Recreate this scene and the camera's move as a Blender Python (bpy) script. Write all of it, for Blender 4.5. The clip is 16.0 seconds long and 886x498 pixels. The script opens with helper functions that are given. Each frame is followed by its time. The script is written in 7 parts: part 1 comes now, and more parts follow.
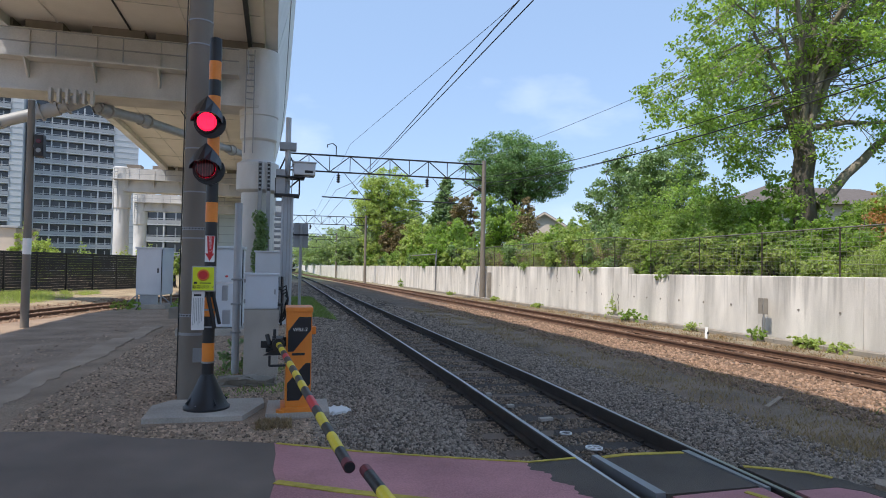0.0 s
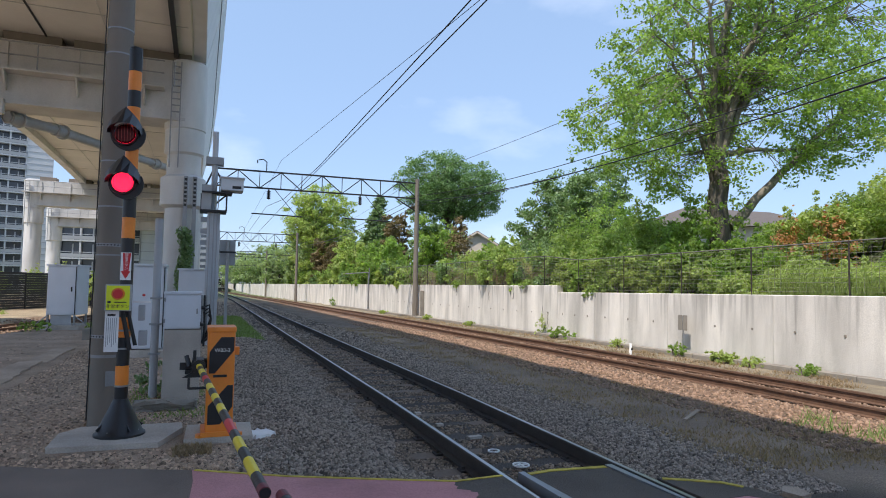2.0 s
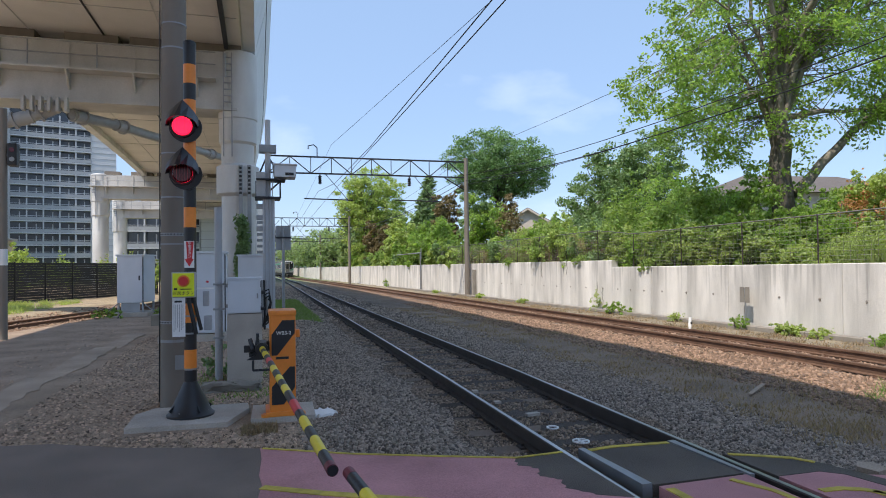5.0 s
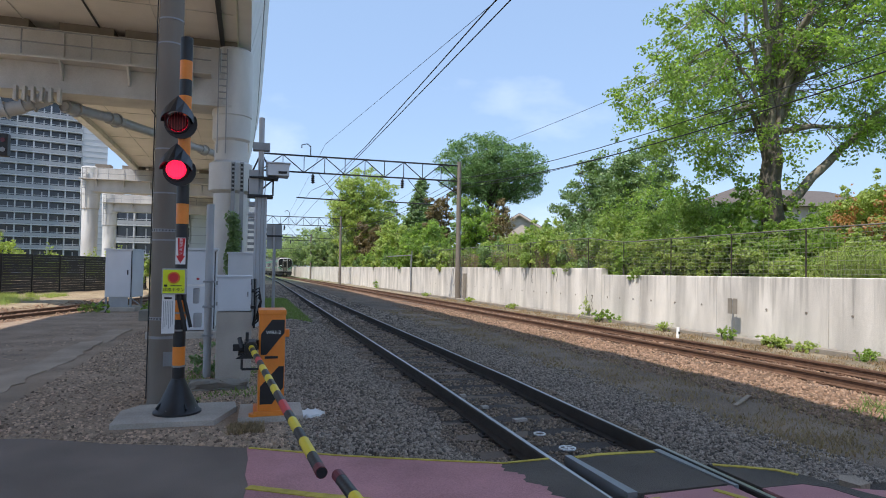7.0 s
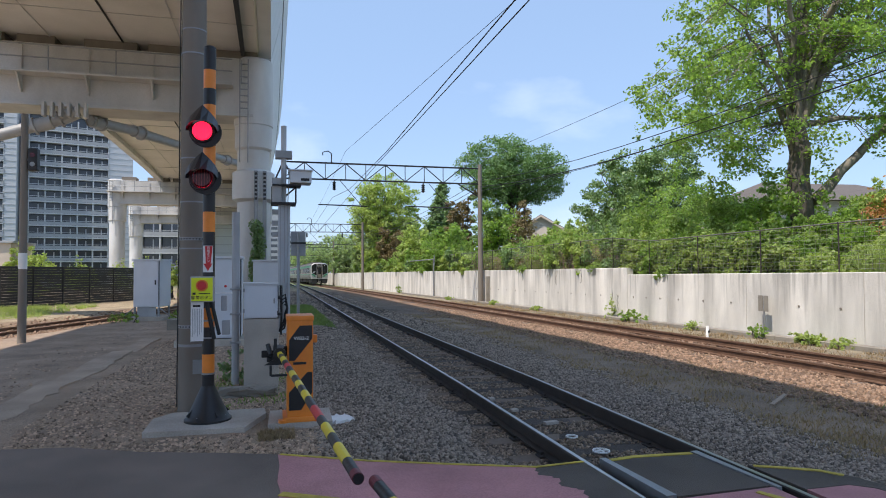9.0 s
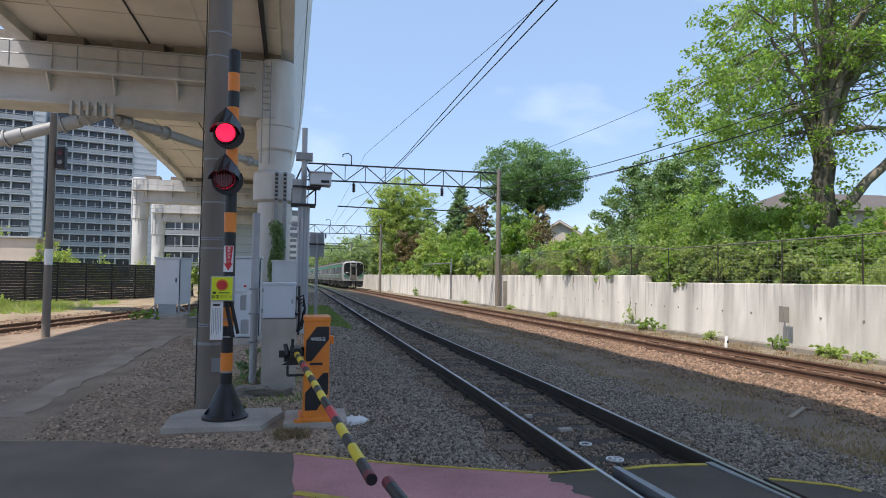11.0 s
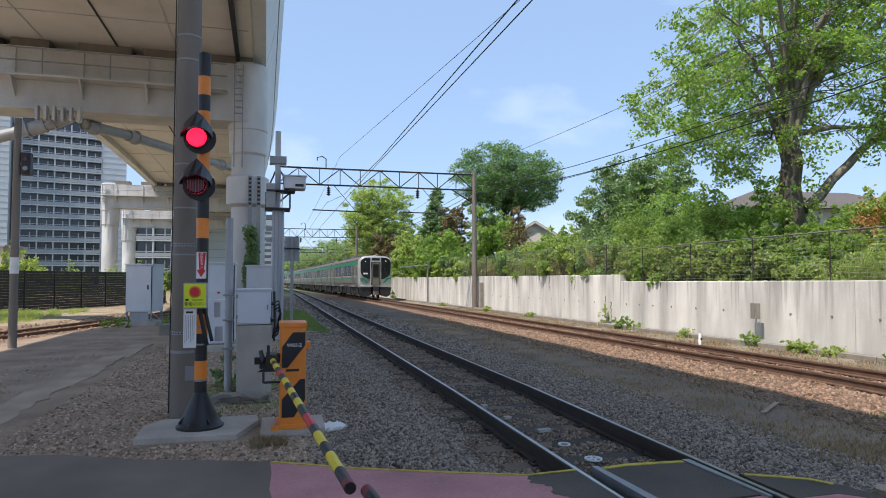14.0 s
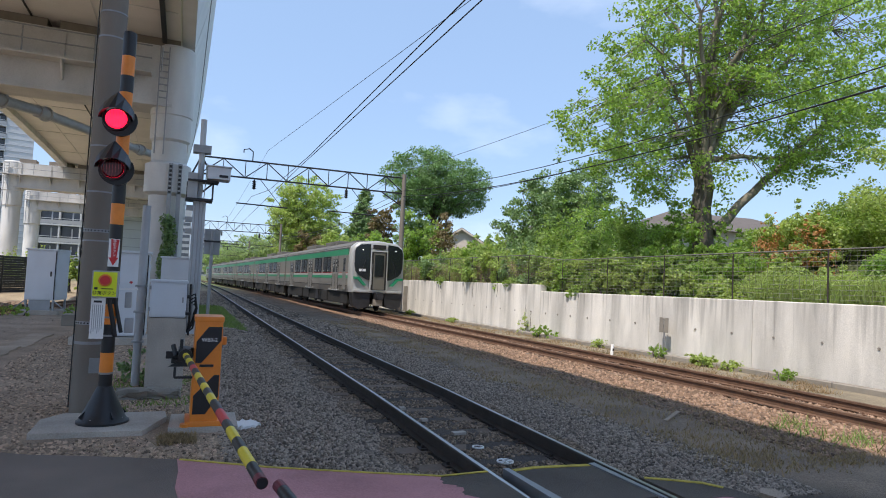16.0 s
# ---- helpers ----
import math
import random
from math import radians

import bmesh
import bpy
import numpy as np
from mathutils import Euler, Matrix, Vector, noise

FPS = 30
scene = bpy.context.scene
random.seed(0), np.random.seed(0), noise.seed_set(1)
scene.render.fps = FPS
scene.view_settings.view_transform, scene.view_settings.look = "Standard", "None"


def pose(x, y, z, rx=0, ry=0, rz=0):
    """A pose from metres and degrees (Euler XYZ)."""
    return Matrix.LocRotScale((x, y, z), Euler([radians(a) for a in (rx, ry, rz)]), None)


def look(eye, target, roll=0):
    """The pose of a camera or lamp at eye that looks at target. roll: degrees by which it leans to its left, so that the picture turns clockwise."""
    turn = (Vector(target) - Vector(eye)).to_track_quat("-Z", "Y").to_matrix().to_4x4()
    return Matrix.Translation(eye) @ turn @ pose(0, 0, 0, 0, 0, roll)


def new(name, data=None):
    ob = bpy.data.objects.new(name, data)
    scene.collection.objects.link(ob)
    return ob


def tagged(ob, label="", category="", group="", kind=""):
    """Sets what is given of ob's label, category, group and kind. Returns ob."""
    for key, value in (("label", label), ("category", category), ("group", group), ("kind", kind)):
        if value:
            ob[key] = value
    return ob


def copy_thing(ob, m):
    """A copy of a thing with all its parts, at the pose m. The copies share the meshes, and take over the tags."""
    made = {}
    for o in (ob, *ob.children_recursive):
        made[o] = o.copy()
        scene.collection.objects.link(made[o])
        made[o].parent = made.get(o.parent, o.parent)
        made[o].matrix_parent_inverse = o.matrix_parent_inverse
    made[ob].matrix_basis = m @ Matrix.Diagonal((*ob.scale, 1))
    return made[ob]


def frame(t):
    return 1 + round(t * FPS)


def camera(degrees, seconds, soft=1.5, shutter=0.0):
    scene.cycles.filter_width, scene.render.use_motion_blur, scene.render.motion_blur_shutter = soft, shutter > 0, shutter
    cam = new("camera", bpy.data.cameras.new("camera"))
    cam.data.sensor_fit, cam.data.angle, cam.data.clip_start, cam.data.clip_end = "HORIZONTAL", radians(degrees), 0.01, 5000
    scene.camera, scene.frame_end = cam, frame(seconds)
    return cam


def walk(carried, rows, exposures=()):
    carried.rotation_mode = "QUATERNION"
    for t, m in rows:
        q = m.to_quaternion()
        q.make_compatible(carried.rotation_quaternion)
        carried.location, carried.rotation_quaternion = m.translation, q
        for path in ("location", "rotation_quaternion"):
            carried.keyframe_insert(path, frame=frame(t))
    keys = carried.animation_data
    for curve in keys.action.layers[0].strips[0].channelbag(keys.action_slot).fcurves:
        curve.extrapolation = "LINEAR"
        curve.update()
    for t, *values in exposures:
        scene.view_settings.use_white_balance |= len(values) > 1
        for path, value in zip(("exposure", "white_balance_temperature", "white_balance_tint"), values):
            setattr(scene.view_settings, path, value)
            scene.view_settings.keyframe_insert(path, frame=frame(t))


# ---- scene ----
cam = camera(70.5, 16.0, soft=0.95)
PATH = [
    (0, (-0.145, -0.437, 1.581), (0.373, 1.494, 1.629), 1.0),
    (0.5, (-0.122, -0.436, 1.585), (0.419, 1.489, 1.628), -1.3),
    (1, (-0.11, -0.445, 1.581), (0.482, 1.464, 1.655), -0.6),
    (1.5, (-0.122, -0.44, 1.584), (0.56, 1.439, 1.66), -0.5),
    (2, (-0.098, -0.444, 1.581), (0.619, 1.42, 1.691), 1.0),
    (2.5, (-0.095, -0.46, 1.575), (0.634, 1.401, 1.635), 2.1),
    (3, (-0.088, -0.427, 1.583), (0.592, 1.454, 1.569), -0.8),
    (3.5, (-0.104, -0.405, 1.588), (0.465, 1.513, 1.611), -1.5),
    (3.7, (-0.09, -0.451, 1.585), (0.483, 1.465, 1.62), -0.3),
    (5.8, (-0.127, -0.426, 1.58), (0.434, 1.493, 1.624), -0.9),
    (6, (-0.118, -0.445, 1.578), (0.441, 1.475, 1.613), -0.7),
    (6.5, (-0.137, -0.445, 1.573), (0.389, 1.485, 1.601), -0.2),
    (7, (-0.135, -0.443, 1.593), (0.458, 1.467, 1.645), 0.9),
    (7.5, (-0.13, -0.445, 1.582), (0.459, 1.466, 1.612), 0.6),
    (8, (-0.134, -0.433, 1.585), (0.405, 1.493, 1.626), 0.0),
    (8.5, (-0.146, -0.424, 1.585), (0.346, 1.513, 1.652), -0.7),
    (8.7, (-0.164, -0.378, 1.576), (0.359, 1.552, 1.643), -0.5),
    (10.8, (-0.161, -0.377, 1.593), (0.341, 1.558, 1.647), 0.8),
    (11, (-0.168, -0.412, 1.585), (0.304, 1.53, 1.66), 0.8),
    (11.5, (-0.174, -0.373, 1.59), (0.33, 1.56, 1.677), -1.1),
    (12, (-0.162, -0.411, 1.589), (0.366, 1.517, 1.664), -1.4),
    (12.5, (-0.183, -0.402, 1.587), (0.317, 1.533, 1.65), -0.5),
    (13, (-0.18, -0.367, 1.59), (0.322, 1.568, 1.65), -0.0),
    (13.5, (-0.159, -0.388, 1.587), (0.385, 1.535, 1.668), -0.0),
    (14, (-0.164, -0.395, 1.595), (0.381, 1.528, 1.677), -0.1),
    (14.5, (-0.176, -0.397, 1.59), (0.43, 1.507, 1.679), 0.1),
    (15, (-0.191, -0.39, 1.591), (0.458, 1.499, 1.684), 1.4),
    (15.5, (-0.2, -0.375, 1.577), (0.486, 1.503, 1.648), 2.5),
    (16, (-0.177, -0.442, 1.581), (0.589, 1.403, 1.68), 2.7),
]
walk(cam, [(t, look(e, g, r)) for t, e, g, r in PATH], exposures=[(0, 0.96, 6750, 14), (16, 0.96, 6750, 14)])

# ---- daylight ----
SUN_TO = Vector((-0.475, -0.28, 1.0)).normalized()      # towards the sun
world = bpy.data.worlds.new("sky")
scene.world = world
world.use_nodes = True
wn, wl = world.node_tree.nodes, world.node_tree.links
wn.clear()
sky = wn.new("ShaderNodeTexSky")
sky.sky_type, sky.sun_disc = "NISHITA", False
sky.sun_elevation = math.asin(SUN_TO.z)
sky.sun_rotation = math.atan2(SUN_TO.x, SUN_TO.y)
sky.air_density, sky.dust_density, sky.ozone_density = 1.0, 0.5, 3.2
wbg, wout = wn.new("ShaderNodeBackground"), wn.new("ShaderNodeOutputWorld")
wtc, wmap, wnoise, wramp, wmix = (wn.new("ShaderNodeTexCoord"), wn.new("ShaderNodeMapping"), wn.new("ShaderNodeTexNoise"),
                                  wn.new("ShaderNodeValToRGB"), wn.new("ShaderNodeMixRGB"))
wmap.inputs["Scale"].default_value = (1.6, 1.6, 3.5)
wnoise.inputs["Scale"].default_value, wnoise.inputs["Detail"].default_value = 2.2, 6.0
wramp.color_ramp.elements[0].position, wramp.color_ramp.elements[1].position = 0.58, 0.95
wramp.color_ramp.elements[1].color = (0.40, 0.40, 0.40, 1)
wmix.inputs["Color2"].default_value = (6.0, 6.4, 7.0, 1)
wl.new(wtc.outputs["Generated"], wmap.inputs["Vector"])
wl.new(wmap.outputs["Vector"], wnoise.inputs["Vector"])
wl.new(wnoise.outputs["Fac"], wramp.inputs["Fac"])
wl.new(wramp.outputs["Color"], wmix.inputs["Fac"])
veil = wn.new("ShaderNodeMixRGB")                      # thin even haze that evens the sky from zenith to horizon
veil.inputs["Fac"].default_value = 0.74
veil.inputs["Color2"].default_value = (1.42, 2.20, 3.42, 1)
wl.new(sky.outputs["Color"], veil.inputs["Color1"])
wl.new(veil.outputs["Color"], wmix.inputs["Color1"])
wl.new(wmix.outputs["Color"], wbg.inputs["Color"])
wbg.inputs["Strength"].default_value = 0.14
wl.new(wbg.outputs["Background"], wout.inputs["Surface"])
sun_data = bpy.data.lights.new("sun", "SUN")
sun_data.energy, sun_data.angle, sun_data.color = 2.6, radians(0.6), (1.0, 0.95, 0.86)
sun = new("sun", sun_data)
sun.matrix_world = look((0, 0, 40), Vector((0, 0, 40)) - SUN_TO)


# ---- materials ----
def mat(name, col, rough=0.6, metal=0.0, var=0.18, scale=3.0, bump=0.15, bscale=60.0, streak=0.0, rand=0.0, island=0.0, emit=0.0, leaf=0.0, zone=False, speck=0.45):
    m = bpy.data.materials.new(name)
    m.use_nodes = True
    n, l = m.node_tree.nodes, m.node_tree.links
    b = n["Principled BSDF"]
    b.inputs["Roughness"].default_value, b.inputs["Metallic"].default_value = rough, metal
    tc = n.new("ShaderNodeTexCoord")
    big, fine = n.new("ShaderNodeTexNoise"), n.new("ShaderNodeTexNoise")
    big.inputs["Scale"].default_value, big.inputs["Detail"].default_value = scale, 7.0
    fine.inputs["Scale"].default_value, fine.inputs["Detail"].default_value = bscale, 5.0
    mp = n.new("ShaderNodeMapping")
    if streak:
        mp.inputs["Scale"].default_value = (1.0, 1.0, streak)
    l.new(tc.outputs["Object"], mp.inputs["Vector"])
    l.new(mp.outputs["Vector"], big.inputs["Vector"])
    l.new(tc.outputs["Object"], fine.inputs["Vector"])
    add = n.new("ShaderNodeMath")
    add.operation = "MULTIPLY_ADD"
    add.inputs[1].default_value = speck
    l.new(fine.outputs["Fac"], add.inputs[0])
    l.new(big.outputs["Fac"], add.inputs[2])
    fac = add.outputs[0]
    for amount, node, out in ((rand, "ShaderNodeObjectInfo", "Random"), (island, "ShaderNodeNewGeometry", "Random Per Island")):
        if amount:
            r, a = n.new(node), n.new("ShaderNodeMath")
            a.operation, a.inputs[1].default_value = "MULTIPLY_ADD", amount
            l.new(r.outputs[out], a.inputs[0])
            l.new(fac, a.inputs[2])
            fac = a.outputs[0]
    mr = n.new("ShaderNodeMapRange")
    extra = (rand + island) / 2
    mr.inputs["From Min"].default_value, mr.inputs["From Max"].default_value = 0.40 + (speck - 0.45) / 2, 1.05 + 2 * extra + (speck - 0.45) / 2
    mr.inputs["To Min"].default_value, mr.inputs["To Max"].default_value = 1 - var, 1 + var
    l.new(fac, mr.inputs["Value"])
    mul = n.new("ShaderNodeVectorMath")
    mul.operation = "SCALE"
    if zone:
        at = n.new("ShaderNodeVertexColor")
        at.layer_name = "zone"
        l.new(at.outputs["Color"], mul.inputs[0])
    else:
        mul.inputs[0].default_value = col
    l.new(mr.outputs[0], mul.inputs["Scale"])
    l.new(mul.outputs[0], b.inputs["Base Color"])
    if bump:
        bp = n.new("ShaderNodeBump")
        bp.inputs["Strength"].default_value, bp.inputs["Distance"].default_value = bump, 0.02
        l.new(fine.outputs["Fac"], bp.inputs["Height"])
        l.new(bp.outputs[0], b.inputs["Normal"])
    if emit:
        l.new(mul.outputs[0], b.inputs["Emission Color"])
        b.inputs["Emission Strength"].default_value = emit
    if leaf:
        tr, mx = n.new("ShaderNodeBsdfTranslucent"), n.new("ShaderNodeMixShader")
        tint = n.new("ShaderNodeVectorMath")
        tint.operation = "MULTIPLY"
        tint.inputs[1].default_value = (1.45, 1.5, 0.75)
        l.new(mul.outputs[0], tint.inputs[0])
        l.new(tint.outputs[0], tr.inputs["Color"])
        mx.inputs["Fac"].default_value = leaf
        l.new(b.outputs[0], mx.inputs[1])
        l.new(tr.outputs[0], mx.inputs[2])
        l.new(mx.outputs[0], n["Material Output"].inputs["Surface"])
    return m


GROUND = mat("ground_gravel", (1, 1, 1), 0.95, var=0.45, scale=1.2, bump=0.9, bscale=70, zone=True, speck=1.5)
ASPHALT = mat("asphalt", (0.188, 0.146, 0.118), 0.9, var=0.42, scale=1.1, bump=0.5, bscale=110, speck=1.3)
ASPHALT_NEW = mat("fresh_asphalt", (0.098, 0.078, 0.063), 0.85, var=0.42, scale=1.6, bump=0.6, bscale=110, speck=1.3)
PINK = mat("pink_paving_coat", (0.47, 0.215, 0.220), 0.85, var=0.34, scale=1.4, bump=0.35, bscale=100, speck=0.9)
YELLOW_LINE = mat("worn_yellow_line", (0.50, 0.38, 0.06), 0.8, var=0.4, scale=9, bump=0.3, bscale=120)
STONE = mat("grey_ballast", (0.275, 0.222, 0.177), 0.95, var=0.9, scale=20, bump=0.2, bscale=90, island=1.8)
STONE_DARK = mat("oily_ballast", (0.225, 0.168, 0.122), 0.9, var=0.9, scale=20, bump=0.2, bscale=90, island=2.0)
STONE_BROWN = mat("rusty_ballast", (0.26, 0.17, 0.115), 0.95, var=0.75, scale=20, bump=0.2, bscale=90, island=1.8)
STONE_LIGHT = mat("pale_gravel", (0.385, 0.275, 0.195), 0.95, var=0.92, scale=20, bump=0.2, bscale=90, island=2.0)
SLEEPER = mat("weathered_sleeper", (0.17, 0.125, 0.095), 0.9, var=0.3, scale=8, bump=0.5, bscale=40, rand=0.5)
RAIL = mat("rusty_rail", (0.05, 0.04, 0.035), 0.7, 0.3, var=0.3, scale=6, bump=0.2, bscale=90)
RAIL_BROWN = mat("brown_rail", (0.15, 0.085, 0.055), 0.75, 0.2, var=0.3, scale=6, bump=0.2, bscale=90)
RAIL_TOP = mat("polished_rail_head", (0.45, 0.45, 0.45), 0.34, 1.0, var=0.12, scale=4, bump=0.03)
CONCRETE = mat("concrete", (0.42, 0.375, 0.325), 0.9, var=0.28, scale=2.2, bump=0.25, bscale=80, speck=0.9)
CONCRETE_DARK = mat("dark_concrete", (0.26, 0.235, 0.20), 0.9, var=0.25, scale=2.5, bump=0.25, bscale=80)
WALL = mat("stained_wall_concrete", (0.695, 0.665, 0.615), 0.92, var=0.36, scale=1.3, bump=0.2, bscale=45, streak=0.25)
wnt = WALL.node_tree
wsn, wsm, wsr, wsx, wst = (wnt.nodes.new(k) for k in ("ShaderNodeTexNoise", "ShaderNodeMapping", "ShaderNodeMapRange", "ShaderNodeVectorMath", "ShaderNodeTexCoord"))
wsm.inputs["Scale"].default_value = (1.0, 1.7, 0.30)
wsn.inputs["Scale"].default_value, wsn.inputs["Detail"].default_value = 1.0, 8.0
wsr.inputs["From Min"].default_value, wsr.inputs["From Max"].default_value = 0.36, 0.54
wsr.inputs["To Min"].default_value, wsr.inputs["To Max"].default_value = 0.80, 1.0
wsx.operation = "SCALE"
wnt.links.new(wst.outputs["Object"], wsm.inputs["Vector"])
wnt.links.new(wsm.outputs["Vector"], wsn.inputs["Vector"])
wnt.links.new(wsn.outputs["Fac"], wsr.inputs["Value"])
wall_in = wnt.nodes["Principled BSDF"].inputs["Base Color"]
wnt.links.new(wall_in.links[0].from_socket, wsx.inputs[0])
wnt.links.new(wsr.outputs[0], wsx.inputs["Scale"])
run_map, run, run_cut, run_z, run_sum, run_mul = (wnt.nodes.new(k) for k in ("ShaderNodeMapping", "ShaderNodeTexNoise", "ShaderNodeMapRange", "ShaderNodeSeparateXYZ", "ShaderNodeMath", "ShaderNodeVectorMath"))
run_map.inputs["Scale"].default_value = (1.0, 5.5, 0.22)      # dark runs of dirt down from the coping
run.inputs["Scale"].default_value, run.inputs["Detail"].default_value = 1.4, 7.0
run_sum.operation, run_sum.inputs[1].default_value = "MULTIPLY_ADD", -0.15
run_cut.inputs["From Min"].default_value, run_cut.inputs["From Max"].default_value = 0.13, 0.33
run_cut.inputs["To Min"].default_value, run_cut.inputs["To Max"].default_value = 0.66, 1.0
run_mul.operation = "SCALE"
wnt.links.new(wst.outputs["Object"], run_map.inputs["Vector"])
wnt.links.new(run_map.outputs["Vector"], run.inputs["Vector"])
wnt.links.new(wst.outputs["Object"], run_z.inputs["Vector"])
wnt.links.new(run_z.outputs["Z"], run_sum.inputs[0])
wnt.links.new(run.outputs["Fac"], run_sum.inputs[2])
wnt.links.new(run_sum.outputs[0], run_cut.inputs["Value"])
wnt.links.new(wsx.outputs[0], run_mul.inputs[0])
wnt.links.new(run_cut.outputs[0], run_mul.inputs["Scale"])
wnt.links.new(run_mul.outputs[0], wall_in)
POLE = mat("pole_concrete", (0.205, 0.178, 0.150), 0.85, var=0.15, scale=4, bump=0.15, bscale=120, streak=0.3)
STEEL_WHITE = mat("white_painted_steel", (0.57, 0.565, 0.55), 0.5, var=0.26, scale=0.9, bump=0.05, bscale=30, streak=0.4)
STEEL_BEAM = mat("grey_white_painted_beam", (0.47, 0.46, 0.445), 0.55, var=0.26, scale=0.9, bump=0.06, bscale=25, streak=0.4)
DECK = mat("deck_soffit_paint", (0.63, 0.60, 0.565), 0.7, var=0.12, scale=0.6, bump=0.08, bscale=20)
PANEL = mat("fascia_panel", (0.62, 0.63, 0.62), 0.5, var=0.1, scale=1.2, bump=0.04)
DARK_STEEL = mat("dark_steel", (0.03, 0.03, 0.033), 0.55, 0.3, var=0.25, scale=6, bump=0.1)
GALV = mat("galvanised_steel", (0.30, 0.31, 0.32), 0.5, 0.6, var=0.15, scale=5, bump=0.08)
GREY_PAINT = mat("grey_paint", (0.36, 0.37, 0.38), 0.5, var=0.14, scale=3, bump=0.06)
CABINET = mat("pale_cabinet_paint", (0.60, 0.63, 0.67), 0.45, var=0.08, scale=2, bump=0.04)
BLACK = mat("black_paint", (0.014, 0.014, 0.016), 0.45, var=0.25, scale=8, bump=0.08)
ORANGE = mat("amber_paint", (0.80, 0.24, 0.03), 0.45, var=0.12, scale=6, bump=0.06)
YELLOW = mat("yellow_paint", (0.78, 0.60, 0.03), 0.45, var=0.12, scale=6, bump=0.06)
RED = mat("red_paint", (0.62, 0.03, 0.035), 0.45, var=0.12, scale=6, bump=0.05)
WHITE = mat("white_paint", (0.78, 0.78, 0.77), 0.5, var=0.08, scale=6, bump=0.04)
LIME = mat("lime_sign_paint", (0.72, 0.80, 0.02), 0.45, var=0.06, scale=6, bump=0.03)
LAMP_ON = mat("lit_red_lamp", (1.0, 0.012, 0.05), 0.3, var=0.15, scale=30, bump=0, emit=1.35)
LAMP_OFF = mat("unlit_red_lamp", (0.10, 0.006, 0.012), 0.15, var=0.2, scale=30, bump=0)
BARK = mat("bark", (0.115, 0.10, 0.085), 0.95, var=0.4, scale=6, bump=0.8, bscale=25, streak=0.3)
# pale plane bark, with dappled sunlight on the limbs worked into its colour
BARK_PALE = mat("pale_sun_dappled_bark", (0.21, 0.185, 0.15), 0.9, var=0.5, scale=3, bump=0.5, bscale=18, streak=0.5)
LEAF_PLANE = mat("plane_leaf", (0.235, 0.345, 0.105), 0.5, var=0.5, scale=0.5, bump=0, island=1.3, leaf=0.64)
LEAF_MID = mat("green_leaf", (0.25, 0.345, 0.11), 0.55, var=0.42, scale=0.4, bump=0, island=1.3, leaf=0.50)
LEAF_DARK = mat("dark_leaf", (0.17, 0.265, 0.11), 0.5, var=0.42, scale=0.4, bump=0, island=1.3, leaf=0.30)
LEAF_LIGHT = mat("yellow_green_leaf", (0.33, 0.41, 0.14), 0.55, var=0.4, scale=0.4, bump=0, island=1.3, leaf=0.48)
# distance haze mixed into the leaf colour: paler and greyer green
LEAF_FAR = mat("haze_tinted_leaf", (0.28, 0.36, 0.19), 0.6, var=0.4, scale=0.3, bump=0, island=1.3, leaf=0.48)
MAST_PAINT = mat("pale_mast_paint", (0.47, 0.49, 0.52), 0.5, var=0.15, scale=3, bump=0.05, streak=0.4)
DARK_RED = mat("dark_red_cap", (0.16, 0.02, 0.03), 0.5, var=0.2, scale=8, bump=0.05)
LEAF_UMBRELLA = mat("blue_green_leaf", (0.15, 0.265, 0.10), 0.5, var=0.4, scale=0.4, bump=0, island=1.3, leaf=0.30)
LEAF_RED = mat("reddish_leaf", (0.42, 0.21, 0.085), 0.55, var=0.4, scale=0.4, bump=0, island=1.3, leaf=0.3)
LEAF_BROWN = mat("russet_leaf", (0.20, 0.155, 0.075), 0.6, var=0.4, scale=0.4, bump=0, island=1.3, leaf=0.25)
GRASS_DRY = mat("dry_grass", (0.31, 0.225, 0.145), 0.8, var=0.4, scale=1, bump=0, island=1.2, leaf=0.25)
GRASS = mat("green_grass", (0.18, 0.26, 0.075), 0.7, var=0.4, scale=1, bump=0, island=1.2, leaf=0.3)
TRAIN_STEEL = mat("brushed_train_steel", (0.245, 0.225, 0.20), 0.42, 0.45, var=0.08, scale=2, bump=0.03)
TRAIN_DOOR = mat("bronze_grey_door", (0.16, 0.145, 0.115), 0.5, 0.2, var=0.1, scale=3, bump=0.02)
TRAIN_GREEN = mat("train_green", (0.006, 0.23, 0.105), 0.35, var=0.08, scale=3, bump=0.02)
TRAIN_ROOF = mat("train_roof", (0.12, 0.115, 0.105), 0.7, var=0.2, scale=3, bump=0.1)
TRAIN_WHITE = mat("train_front_silver", (0.44, 0.435, 0.42), 0.35, 0.25, var=0.06, scale=3, bump=0.02)
TRAIN_DARK = mat("train_underframe", (0.014, 0.013, 0.012), 0.8, var=0.3, scale=5, bump=0.2)
TRAIN_GLASS = mat("tinted_train_glass", (0.008, 0.010, 0.014), 0.18, var=0.15, scale=1, bump=0)
HEADLIGHT = mat("lit_headlight", (1.0, 0.97, 0.88), 0.3, var=0.02, scale=3, bump=0, emit=1.5)
FLAT_GREY = mat("apartment_tile", (0.33, 0.345, 0.37), 0.7, var=0.08, scale=0.4, bump=0.05, bscale=6)
FLAT_LIGHT = mat("apartment_white", (0.50, 0.515, 0.54), 0.7, var=0.06, scale=0.4, bump=0.03, bscale=6)
FLAT_DARK = mat("apartment_glass", (0.075, 0.085, 0.105), 0.15, var=0.3, scale=0.6, bump=0)
ROOF_TILE = mat("grey_roof_tile", (0.125, 0.105, 0.092), 0.8, var=0.2, scale=3, bump=0.3, bscale=12)
